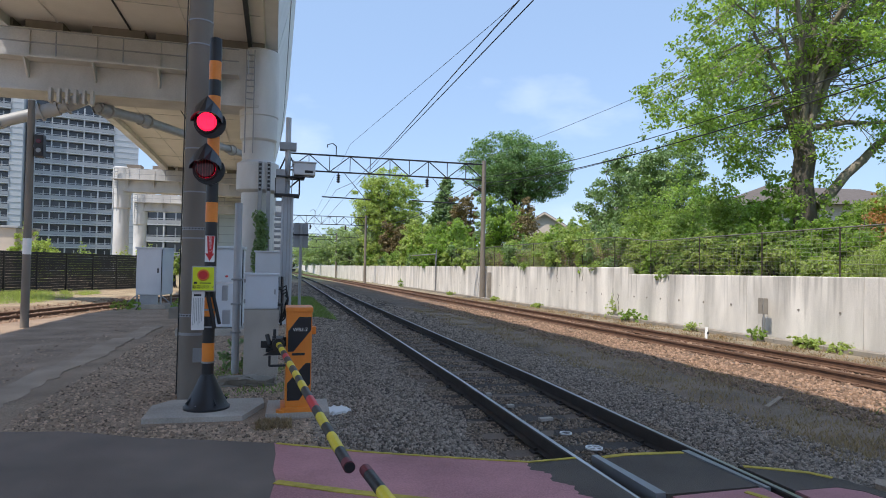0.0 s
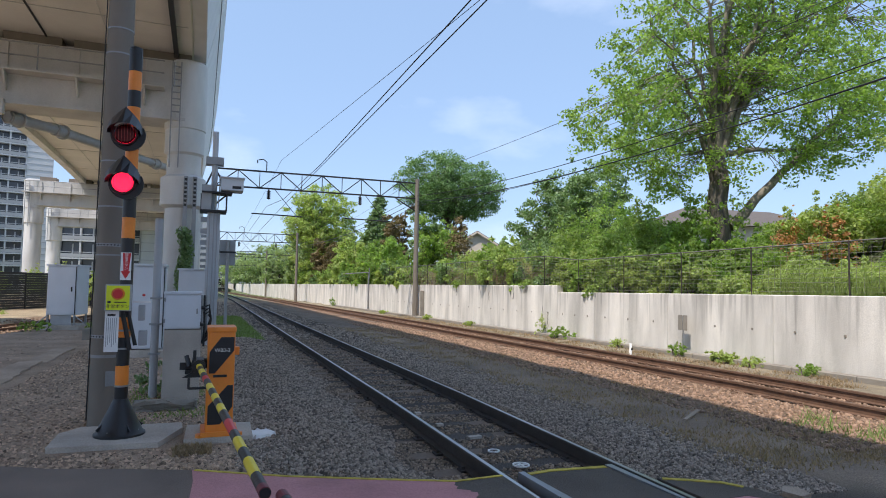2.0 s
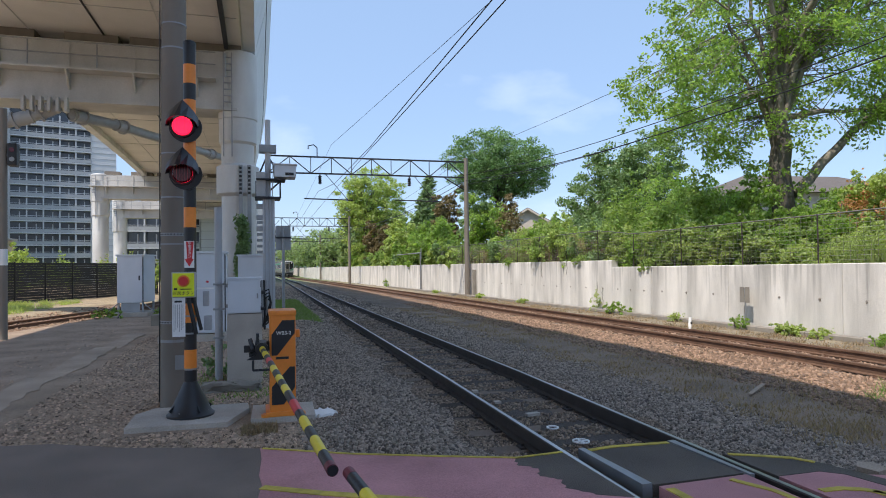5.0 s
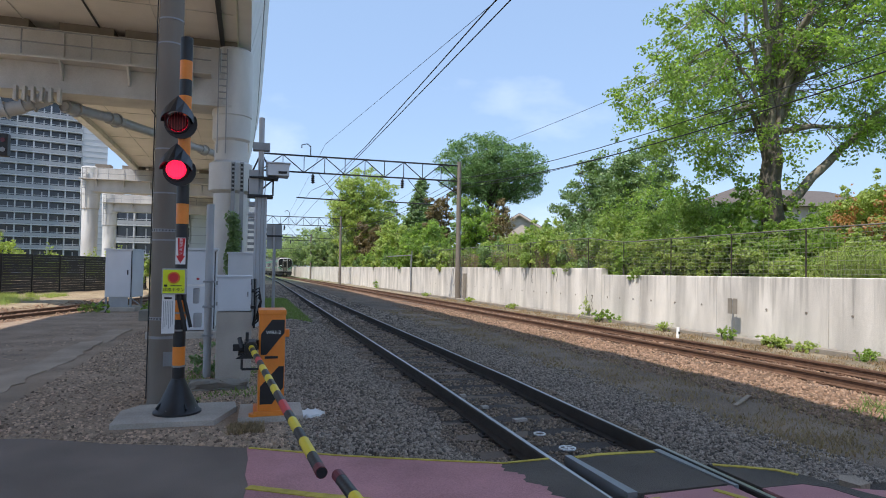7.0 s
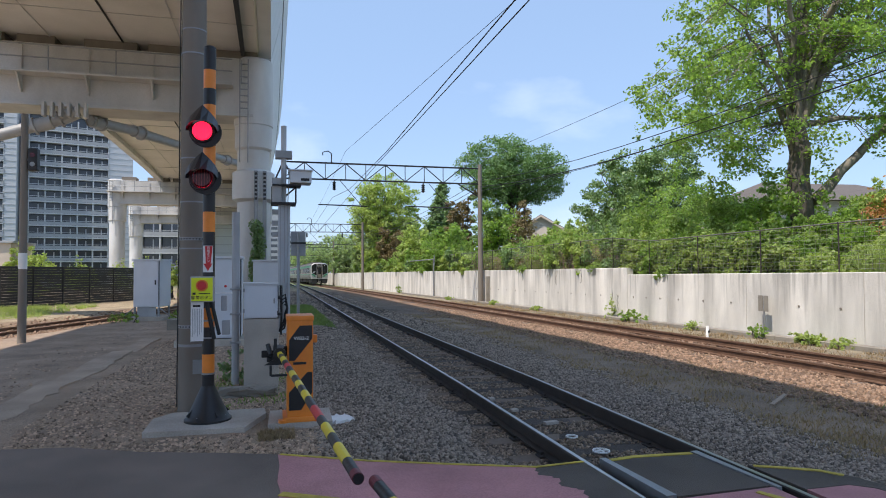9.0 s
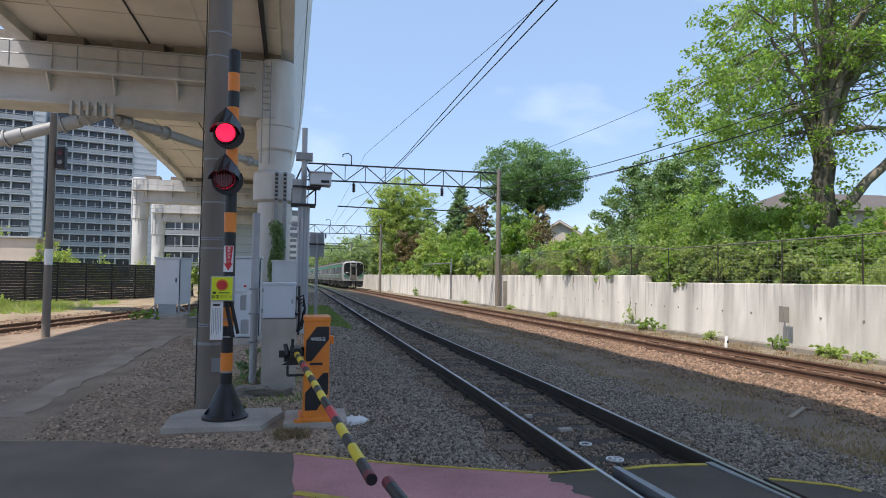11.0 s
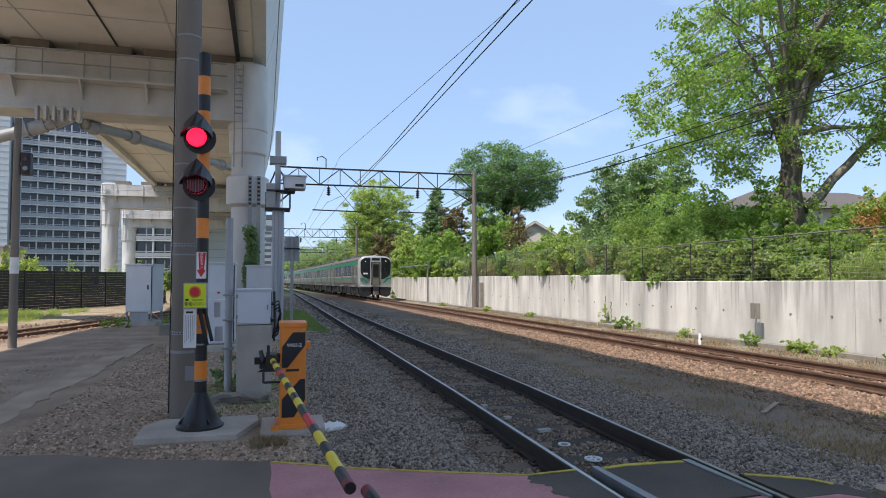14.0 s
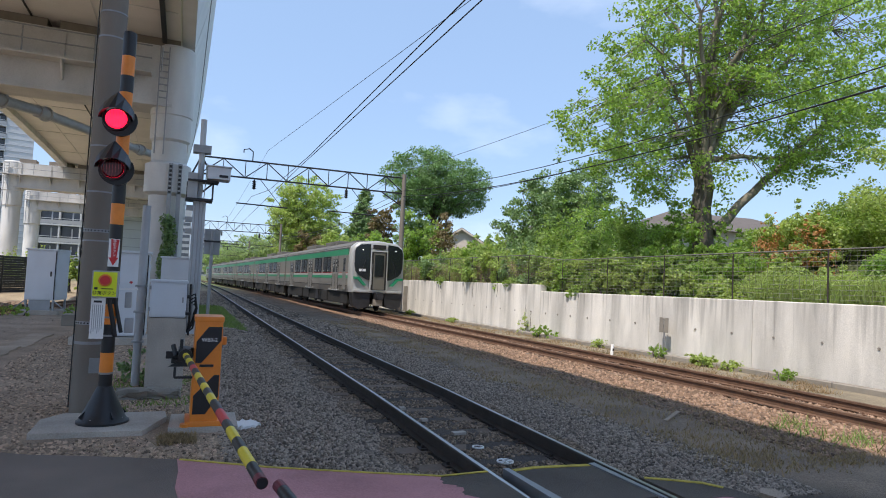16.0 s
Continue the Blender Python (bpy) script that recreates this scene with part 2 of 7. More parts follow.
PLASTER = mat("pale_house_plaster", (0.58, 0.50, 0.43), 0.9, var=0.1, scale=1.5, bump=0.1)
FENCE_WIRE = mat("weathered_fence_wire", (0.20, 0.19, 0.17), 0.6, 0.3, var=0.3, scale=3, bump=0.1)
COVER = mat("grimy_concrete_cover", (0.37, 0.285, 0.215), 0.9, var=0.38, scale=1.3, bump=0.3, bscale=70, speck=1.1)
FENCE_MESH = mat("dark_fence_mesh", (0.018, 0.018, 0.02), 0.6, var=0.3, scale=3, bump=0.1)


# ---- mesh helpers ----
def part(name, bm, material, parent=None, label="", smooth=False, kind=""):
    me = bpy.data.meshes.new(name)
    bmesh.ops.recalc_face_normals(bm, faces=bm.faces[:])
    bm.to_mesh(me)
    bm.free()
    me.materials.append(material)
    if smooth:
        for p in me.polygons:
            p.use_smooth = True
        me.set_sharp_from_angle(angle=radians(40))
    ob = new(name, me)
    ob.parent = parent
    return tagged(ob, label, kind=kind)


def raw(name, verts, faces, material, parent=None, label="", kind=""):
    me = bpy.data.meshes.new(name)
    verts, faces = np.asarray(verts, np.float32), np.asarray(faces, np.int32)
    me.vertices.add(len(verts))
    me.vertices.foreach_set("co", verts.ravel())
    k = faces.shape[1]
    me.loops.add(faces.size)
    me.loops.foreach_set("vertex_index", faces.ravel())
    me.polygons.add(len(faces))
    me.polygons.foreach_set("loop_start", np.arange(0, faces.size, k, dtype=np.int32))
    me.update(calc_edges=True)
    me.materials.append(material)
    ob = new(name, me)
    ob.parent = parent
    return tagged(ob, label, kind=kind)


def thing(name, at=(0, 0, 0), label="", category="", group="", turn=0.0):
    ob = new(name)
    ob.empty_display_size = 0.2
    ob.matrix_world = pose(*at, 0, 0, turn)
    return tagged(ob, label, category, group)


def box(bm, lo, hi, bevel=0.0):
    c, s = [(a + b) / 2 for a, b in zip(lo, hi)], [abs(b - a) for a, b in zip(lo, hi)]
    made = bmesh.ops.create_cube(bm, size=1.0, matrix=Matrix.LocRotScale(c, None, s))["verts"]
    if bevel:
        edges = {e for v in made for e in v.link_edges}
        bmesh.ops.bevel(bm, geom=list(edges), offset=bevel, segments=2, profile=0.7, affect="EDGES")
    return bm


def rod(bm, a, b, r0, r1=None, seg=14, caps=True):
    a, b = Vector(a), Vector(b)
    d = b - a
    m = Matrix.Translation((a + b) / 2) @ d.to_track_quat("Z", "Y").to_matrix().to_4x4()
    bmesh.ops.create_cone(bm, cap_ends=caps, segments=seg, radius1=r0, radius2=r0 if r1 is None else r1, depth=d.length, matrix=m)
    return bm


def beam(bm, a, b, w, h):
    a, b = Vector(a), Vector(b)
    d = b - a
    m = Matrix.Translation((a + b) / 2) @ d.to_track_quat("Y", "Z").to_matrix().to_4x4() @ Matrix.Diagonal((w, d.length, h, 1))
    bmesh.ops.create_cube(bm, size=1.0, matrix=m)
    return bm


def lathe(bm, rings, seg=24):
    loops = [[bm.verts.new((r * math.cos(2 * math.pi * i / seg), r * math.sin(2 * math.pi * i / seg), z)) for i in range(seg)] for r, z in rings]
    for a, b in zip(loops, loops[1:]):
        for i in range(seg):
            bm.faces.new((a[i], a[(i + 1) % seg], b[(i + 1) % seg], b[i]))
    bm.faces.new(loops[0][::-1])
    bm.faces.new(loops[-1])
    return bm


def prism(bm, outline, z0, z1):
    lo, hi = [bm.verts.new((x, y, z0)) for x, y in outline], [bm.verts.new((x, y, z1)) for x, y in outline]
    bm.faces.new(lo[::-1])
    bm.faces.new(hi)
    for i in range(len(lo)):
        j = (i + 1) % len(lo)
        bm.faces.new((lo[i], lo[j], hi[j], hi[i]))
    return bm


def B():
    return bmesh.new()


def sweep(bm, profile, path):
    """A closed profile of (across, up) along a level path of points."""
    loops = []
    for i, p in enumerate(path):
        q, r = Vector(path[max(i - 1, 0)]), Vector(path[min(i + 1, len(path) - 1)])
        d = (r - q).normalized()
        side = Vector((d.y, -d.x, 0)).normalized()
        loops.append([bm.verts.new(Vector(p) + side * u + Vector((0, 0, v))) for u, v in profile])
    k = len(profile)
    for a, b in zip(loops, loops[1:]):
        for i in range(k):
            bm.faces.new((a[i], a[(i + 1) % k], b[(i + 1) % k], b[i]))
    bm.faces.new(loops[0])
    bm.faces.new(loops[-1][::-1])
    return bm


def cable(name, pts, r, material, parent=None, sag=0.0, label="", category=""):
    c = bpy.data.curves.new(name, "CURVE")
    c.dimensions, c.bevel_depth, c.bevel_resolution = "3D", r, 1
    out = []
    for a, b in zip(pts, pts[1:]):
        a, b = Vector(a), Vector(b)
        n = 14 if sag else 1
        out += [a.lerp(b, i / n) - Vector((0, 0, sag * 4 * (i / n) * (1 - i / n))) for i in range(n)]
    out.append(Vector(pts[-1]))
    s = c.splines.new("POLY")
    s.points.add(len(out) - 1)
    for p, v in zip(s.points, out):
        p.co = (*v, 1)
    c.materials.append(material)
    ob = new(name, c)
    ob.parent = parent
    return tagged(ob, label, category)


# ---- the lie of the land ----
def grade(y):
    """The line falls gently away from the crossing."""
    return -0.009 * np.maximum(0.0, np.asarray(y, float) - 8.0)


def near_x(y):
    y = np.asarray(y, float)
    return 2.883 + 0.0135 * np.clip(y - 5, -30, 65) + 0.002 * np.maximum(0, y - 70)


def far_x(y):
    y = np.asarray(y, float)
    return 9.4 - 0.0085 * y - 0.000095 * np.maximum(y, 0) ** 2 + 0.00013 * np.maximum(y - 110, 0) ** 2


def wall_x(y):
    return far_x(y) + 3.45


def left_x(y):
    y = np.asarray(y, float)
    return -13.6 + 0.27 * y - 0.0035 * np.maximum(0, y - 24) ** 2 * (np.asarray(y) < 60) 


def step(x, a, b):
    t = np.clip((np.asarray(x, float) - a) / (b - a), 0, 1)
    return t * t * (3 - 2 * t)


def ground_z(x, y):
    """Height of the ground: flat yard, two ballast beds, the bank behind the retaining wall."""
    x, y = np.asarray(x, float), np.asarray(y, float)
    z = -0.02 - 0.15 * step(x, near_x(y) - 1.9, near_x(y) - 0.9) - 0.05 * step(x, near_x(y) + 1.5, near_x(y) + 3)
    z = z - 0.05 * step(x, far_x(y) + 1.2, far_x(y) + 2.2)
    z = z + 1.35 * step(x, wall_x(y) + 0.1, wall_x(y) + 0.28)
    z = z + 2.4 * step(x, wall_x(y) + 1.0, wall_x(y) + 6.5) * step(y, 19, 9)
    road = step(y + 0.47 * x, 5.6, 4.7) * (1 - step(x, 11.5, 12))
    z = z * (1 - road) + road * -0.10
    z = z - 0.13 * step(abs(x - left_x(y)), 2.2, 1.3) * step(y, 6, 9) * (x < -2)
    return z + grade(y)


xs = np.unique(np.r_[np.arange(-18, 15, 0.2), np.linspace(-600, -18, 26), np.linspace(15, 30, 30), np.linspace(30, 900, 26)])
ys = np.unique(np.r_[np.arange(-8, 40, 0.25), np.linspace(40, 140, 90), np.linspace(140, 2500, 24), np.linspace(-400, -8, 18)])
gx, gy = np.meshgrid(xs, ys)


def uneven(x, y):
    return 0.018 * np.sin(x * 2.3 + np.sin(y * 1.7)) * np.cos(y * 1.9 + x) * (x < 12) * np.where(x < 0.3, 0.4, 1.0)


gz = ground_z(gx, gy) + uneven(gx, gy)
nx, ny = len(xs), len(ys)
idx = np.arange(nx * ny).reshape(ny, nx)
quads = np.stack([idx[:-1, :-1], idx[:-1, 1:], idx[1:, 1:], idx[1:, :-1]], -1).reshape(-1, 4)
ground = raw("ground", np.stack([gx, gy, gz], -1).reshape(-1, 3), quads, GROUND, None, "gravel and packed earth beside the railway tracks", "structure")
tagged(ground, category="ground")
for p in ground.data.polygons:
    p.use_smooth = True


def mixed(a, b, t):
    return a * (1 - t[..., None]) + np.array(b) * t[..., None]


wob = 0.5 * np.sin(gy * 0.7 + gx * 0.4) + 0.3 * np.sin(gy * 1.9 - gx * 1.3)
hue = np.zeros((ny, nx, 3)) + np.array((0.335, 0.245, 0.175))
hue = mixed(hue, (0.335, 0.250, 0.185), step(gx + 0.15 * wob, -3.0, -3.6))
# near bed coloured almost black: painted shade for the gaps between ballast stones
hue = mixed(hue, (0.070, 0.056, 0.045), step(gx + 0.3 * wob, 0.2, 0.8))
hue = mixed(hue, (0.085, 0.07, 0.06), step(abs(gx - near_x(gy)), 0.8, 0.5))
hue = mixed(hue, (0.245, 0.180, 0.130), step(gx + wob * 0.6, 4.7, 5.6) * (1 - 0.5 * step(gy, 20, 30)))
hue = mixed(hue, (0.215, 0.13, 0.08), step(gx + wob * 0.3, far_x(gy) - 2.6, far_x(gy) - 1.6))
hue = mixed(hue, (0.24, 0.20, 0.14), step(gx + 0.2 * wob, far_x(gy) + 1.1, far_x(gy) + 1.8))
hue = mixed(hue, (0.07, 0.085, 0.03), step(gx, wall_x(gy), wall_x(gy) + 0.3))
hue = mixed(hue, (0.25, 0.175, 0.12), step(gx + 0.4 * wob, left_x(gy) + 2.4, left_x(gy) + 1.4) * step(gy, 8, 11))
hue = mixed(hue, (0.34, 0.27, 0.18), step(gx + wob, left_x(gy) - 1.2, left_x(gy) - 2.0) * step(gy, 8, 11))
hue = mixed(hue, (0.10, 0.13, 0.05), step(np.hypot(gx + 20, gy), 70, 120))
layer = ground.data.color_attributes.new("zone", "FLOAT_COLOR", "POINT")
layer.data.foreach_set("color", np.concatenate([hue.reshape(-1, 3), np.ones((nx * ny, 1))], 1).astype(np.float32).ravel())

# ---- the crossing's road, paved across the tracks ----
def edge_y(x):
    return 5.18 - 0.47 * np.asarray(x, float)


def slab(name, outline, top, material, label, kind="structure", parent=None, category="", thick=0.1):
    ob = part(name, prism(B(), outline, top - thick, top), material, parent, label, kind=kind)
    return tagged(ob, category=category)


left_edge = [(-14, 7.6), (-6, 6.7), (-2.5, 6.08), (-1.9, 5.98), (-1.25, 5.64), (-0.6, 5.42), (-0.11, 5.23)]
slab("road", left_edge + [(-0.10, 4.9), (-0.12, 4.5), (-0.10, 4.28), (-0.2, 3.4), (0.6, -9), (-14, -9)], 0.0, ASPHALT, "dark worn asphalt road at the level crossing", category="road")
jag = [(1.87, 4.30), (1.80, 4.12), (1.92, 3.98), (1.86, 3.82), (1.98, 3.70), (1.92, 3.55), (2.06, 3.38)]
jag_rng = random.Random(9)
jag = [(p[0] + (q[0] - p[0]) * u + (jag_rng.uniform(-0.022, 0.022) if u else 0), p[1] + (q[1] - p[1]) * u) for p, q in zip(jag, jag[1:]) for u in (0, 0.2, 0.4, 0.6, 0.8)] + [jag[-1]]
slab("pavement", [(-0.11, 5.23), (0.6, 4.84), (1.3, 4.53), *jag, (2.02, 3.0), (2.0, -9), (0.6, -9), (-0.2, 3.4), (-0.10, 4.28), (-0.12, 4.5), (-0.10, 4.9)],
     0.004, PINK, "pink coated footway strip beside the barrier", category="pavement")
slab("crossing_road_patch", [*jag[::-1], (1.875, 4.31), (2.29, 4.33), (2.29, 3.25)], 0.002, ASPHALT_NEW, "black asphalt patch beside the rail", category="road")
slab("crossing_road_patch", [(2.06, 3.38), (2.29, 3.25), (2.29, -9), (2.0, -9), (2.02, 3.0)], 0.0, PINK, "pink coated paving beside the rail", category="pavement")
slab("crossing_road_patch", [(3.50, 3.86), (3.70, 3.76), (3.92, 3.62), (4.04, 3.44), (4.12, 3.16), (4.17, 3.0), (4.32, 2.68), (4.6, 2.2), (4.35, 2.2), (4.16, 2.56), (4.06, 2.84), (3.99, 3.17), (3.86, 3.28), (3.50, 3.29)], 0.0, ASPHALT_NEW, "black asphalt edge outside the rail", category="road")
slab("crossing_road_patch", [(3.50, 3.28), (3.86, 3.27), (3.98, 3.16), (4.05, 2.83), (4.15, 2.55), (4.34, 2.19), (4.60, 2.19), (4.51, -9), (3.50, -9)], 0.0, PINK, "pink coated paving outside the rail", category="pavement")
slab("crossing_road_patch", [(4.13, 3.15), (4.57, 2.93), (5.6, 2.35), (7.4, 1.4), (8.7, 0.8), (8.7, -9), (4.52, -9), (4.61, 2.21), (4.33, 2.69), (4.18, 3.01)], -0.01, PINK, "faded pink footway between the tracks", category="pavement")
panel = thing("crossing_deck", (0, 0, 0), "black rubber-asphalt deck laid between the rails", "crossing deck")
part("panel", prism(B(), [(2.50, 4.30), (3.28, 4.27), (3.31, 3.42), (2.54, 3.42)], -0.14, 0.0), ASPHALT_NEW, panel)
part("panel", prism(B(), [(2.56, 3.38), (3.31, 3.39), (3.31, -9), (2.56, -9)], -0.14, 0.0), PINK, panel, "pink coated panel")
part("guard_plate", prism(B(), [(2.445, 4.32), (2.50, 4.32), (2.535, 3.42), (2.455, 3.42)], -0.12, 0.012), GALV, panel, "worn grey steel guard plate")
part("guard_plate", prism(B(), [(3.285, 4.28), (3.35, 4.28), (3.35, 3.35), (3.315, 3.35)], -0.12, 0.012), GALV, panel, "worn grey steel guard plate")


def line_strip(pts, width, z):
    bm = B()
    sweep(bm, [(-width / 2, 0), (width / 2, 0), (width / 2, 0.006), (-width / 2, 0.006)], [(x, y, z) for x, y in pts])
    return part("road_line", bm, YELLOW_LINE, None, "worn yellow painted road line", kind="structure")


line_strip([(-0.10, 4.22), (0.3, 3.97), (0.68, 3.76), (1.3, 3.43), (1.95, 3.12), (2.28, 3.0)], 0.075, 0.005)
line_strip([(-0.09, 5.20), (0.6, 4.81), (1.3, 4.50), (1.86, 4.27), (2.28, 4.29)], 0.03, 0.005)
line_strip([(2.52, 4.27), (2.75, 4.30), (3.27, 4.25)], 0.05, 0.001)
line_strip([(2.60, 3.31), (2.60, 2.9), (2.63, 2.2)], 0.07, 0.001)
line_strip([(3.12, 3.33), (3.24, 3.06), (3.28, 2.7)], 0.05, 0.001)
line_strip([(3.52, 3.82), (3.70, 3.72), (3.92, 3.58), (4.0, 3.44)], 0.045, 0.001)
line_strip([(3.54, 2.96), (3.70, 2.95), (3.83, 2.88), (3.98, 2.68)], 0.06, 0.001)
line_strip([(3.86, 2.84), (3.90, 2.6), (3.92, 2.3)], 0.05, 0.001)
line_strip([(4.7, 2.3), (5.6, 1.8), (7.0, 1.1)], 0.06, -0.009)

# ---- tracks ----
GAUGE = 1.067
RAIL_PROFILE = [(-0.0635, -0.153), (0.0635, -0.153), (0.0635, -0.142), (0.010, -0.125), (0.010, -0.045), (0.0325, -0.036), (0.0325, -0.006), (0.026, -0.001), (-0.026, -0.001), (-0.0325, -0.006), (-0.0325, -0.036), (-0.010, -0.045), (-0.010, -0.125), (-0.0635, -0.142)]
HEAD_PROFILE = [(-0.018, -0.0005), (0.018, -0.0005), (0.018, 0.0015), (-0.018, 0.0015)]


def track(label, centre, y0, y1, top, rail_mat, head_mat, sleepers_to, seed, group, half=1.0):
    rng = random.Random(seed)
    t = thing("railway_track", (0, 0, 0), label, "railway track", group)
    step_y = np.r_[np.arange(y0, min(60, y1), 2.0), np.arange(60, y1 + 1, 6.0)] if y1 > 60 else np.arange(y0, y1 + 0.1, 2.0)
    for side in (-1, 1):
        path = [(float(centre(y)) + side * (GAUGE / 2 + 0.032), float(y), top + float(grade(y))) for y in step_y]
        r = part("rail", sweep(B(), RAIL_PROFILE, path), rail_mat, t)
        part("rail_head", sweep(B(), HEAD_PROFILE, path), head_mat, r, "worn rail running surface")
    base = B()
    box(base, (-half, -0.11, -0.13), (half, 0.11, 0.0), 0.012)
    first = part("sleeper", base, SLEEPER, t)
    clip = B()
    box(clip, (-0.04, -0.06, 0.0), (0.04, 0.06, 0.02), 0.004)
    rod(clip, (0, 0, 0.01), (0, 0, 0.045), 0.018, seg=6)
    clips = part("rail_fastening", clip, rail_mat, first, "rusted bolted rail clip")
    spots = [side * (GAUGE / 2 + 0.032) + k * 0.085 for side in (-1, 1) for k in (-1, 1)]
    clips.location = (spots[0], 0, 0)
    y = y0 + 0.3
    k = 0
    while y < sleepers_to:
        ob = first if k == 0 else new("sleeper", first.data)
        ob.parent = t
        if 2.0 < y < 34:
            for x in spots[1 if k == 0 else 0:]:
                cl = new("rail_fastening", clips.data)
                cl.parent, cl.location = ob, (x, 0, 0)
                tagged(cl, "rusted bolted rail clip")
        slope = math.degrees(math.atan2(float(centre(y + 1) - centre(y - 1)), 2))
        ob.matrix_basis = pose(float(centre(y)) + rng.uniform(-0.02, 0.02), y, top - 0.165 + float(grade(y)) + rng.uniform(-0.008, 0.004), 0, 0, -slope + rng.uniform(-0.6, 0.6))
        y += 0.62
        k += 1
    return t


track("near single track with dark rails and polished heads", near_x, -12, 230, 0.0, RAIL, RAIL_TOP, 48, 3, "railway tracks", 0.95)
track("far track with brown rusted rails on rusty ballast", far_x, -14, 330, -0.05, RAIL_BROWN, RAIL_BROWN, 60, 4, "railway tracks")
track("sunlit siding track curving beside the black fence", left_x, 6, 44, -0.04, RAIL_BROWN, RAIL_BROWN, 40, 5, "railway tracks")

# ---- retaining wall in cast panels ----
def wall_top(y):
    return 1.47 - 0.012 * (y - 9) if y < 20.4 else 1.58 - 0.0065 * (y - 21)


wall = thing("retaining_wall", (0, 0, 0), "pale stained concrete retaining wall along the track", "retaining wall")
wall["kind"] = "structure"
cuts = [-12, -8, -4, 0, 4, 7.2, 10.8, 14.4, 18.0, 20.4, 24.2, 28, 31.8, 35.6, 39.4, 43.2, 47, 51, 55, 59, 64, 70, 76, 84, 92, 102, 114, 128, 145, 165, 190, 225]
for a, b in zip(cuts, cuts[1:]):
    bm = B()
    p = (float(wall_x(a)), a + 0.008)
    q = (float(wall_x(b)), b - 0.008)
    zs = [(wall_top(a + 0.01), float(grade(a)) - 0.6), (wall_top(b - 0.01), float(grade(b)) - 0.6)]
    v = []
    for (x, y), (hi, lo) in ((p, zs[0]), (q, zs[1])):
        v.append([bm.verts.new(c) for c in ((x - 0.02, y, lo), (x, y, hi - 0.02), (x + 0.02, y, hi), (x + 0.25, y, hi), (x + 0.25, y, lo))])
    for i in range(5):
        j = (i + 1) % 5
        bm.faces.new((v[0][i], v[0][j], v[1][j], v[1][i]))
    bm.faces.new(v[0])
    bm.faces.new(v[1][::-1])
    pn = part("wall_panel", bm, WALL, wall)
    if 0 <= a < 40:
        for k in range(3):
            y = a + (b - a) * (k + 0.5) / 3
            part("tie_hole", rod(B(), (float(wall_x(y)) - 0.026, y, 0.62 + float(grade(y))), (float(wall_x(y)) + 0.02, y, 0.62 + float(grade(y))), 0.03, seg=8), CONCRETE_DARK, pn, "dark plugged tie hole")

y = 1.0
while y < 58:
    path = [(float(wall_x(v)), v, float(grade(v))) for v in (y + 0.01, y + 1.49)]
    part("footing", sweep(B(), [(-0.40, -0.40), (-0.40, -0.165), (-0.385, -0.15), (-0.20, -0.145), (-0.20, -0.40)], path), CONCRETE_DARK, wall, "low dirty concrete kerb at the wall's foot")
    y += 1.5

# ---- elevated deck on steel bents ----
def deck_shift(y):
    return -0.0016 * max(0.0, y - 22) ** 2 if y < 120 else -0.0016 * 98 ** 2


DECK_PROFILE = [(-5.30, 6.12), (-5.30, 6.9), (-5.15, 7.2), (-0.20, 7.2), (-0.20, 6.55), (-0.45, 6.12)]
viaduct = thing("viaduct", (0, 0, 0), "pale steel viaduct deck with painted soffit carried on round columns", "viaduct")
spans = [-26, -8.2, 13.55, 33.0, 46, 62, 80]
for a, b in zip(spans, spans[1:]):
    path = [(deck_shift(y), y, 0) for y in np.linspace(a + 0.03, b - 0.03, 5)]
    sp = part("deck_span", sweep(B(), DECK_PROFILE, path), DECK, viaduct)
    part("parapet", sweep(B(), [(-0.42, 6.16), (-0.18, 6.14), (0.20, 7.72), (0.10, 7.72)], path), PANEL, sp, "pale outward-leaning parapet panel")
    part("parapet", sweep(B(), [(-5.28, 6.9), (-5.36, 6.9), (-5.50, 7.9), (-5.42, 7.9)], path), PANEL, sp, "pale parapet panel")
    part("soffit_pipe", sweep(B(), [(-0.78, 6.02), (-0.70, 6.02), (-0.70, 6.12), (-0.78, 6.12)], path), DARK_STEEL, sp, "dark drain pipe under the deck")
    part("soffit_joint", sweep(B(), [(-3.02, 6.10), (-2.99, 6.10), (-2.99, 6.13), (-3.02, 6.13)], path), DARK_STEEL, sp, "dark longitudinal soffit joint")
    part("edge_girder", sweep(B(), [(-5.34, 5.93), (-5.10, 5.93), (-5.10, 6.12), (-5.34, 6.12)], path), STEEL_WHITE, sp, "pale edge girder")
    for z, x in ((6.55, -0.14), (7.15, 0.03)):
        part("parapet_rail", sweep(B(), [(x, z), (x + 0.05, z), (x + 0.05, z + 0.04), (x, z + 0.04)], path), GALV, sp, "grey longitudinal parapet rail")
    for y in np.arange(a + 3.0, b - 1.0, 4.2):
        sh = deck_shift(y)
        part("soffit_seam", box(B(), (sh - 5.15, y, 6.105), (sh - 0.5, y + 0.012, 6.13)), STEEL_BEAM, sp, "thin cross joint of the soffit panels")
    for x in (-4.3, -1.9):
        part("soffit_seam", sweep(B(), [(x, 6.105), (x + 0.015, 6.105), (x + 0.015, 6.13), (x, 6.13)], path), STEEL_BEAM, sp, "thin joint of the soffit panels")
    ribs = B()
    for y in np.arange(a + 1.2, b - 0.4, 1.9):
        s = deck_shift(y)
        beam(ribs, (s - 0.30, y, 6.16), (s + 0.15, y, 7.70), 0.05, 0.06)
    part("parapet_post", ribs, GALV, sp, "grey parapet stiffener")


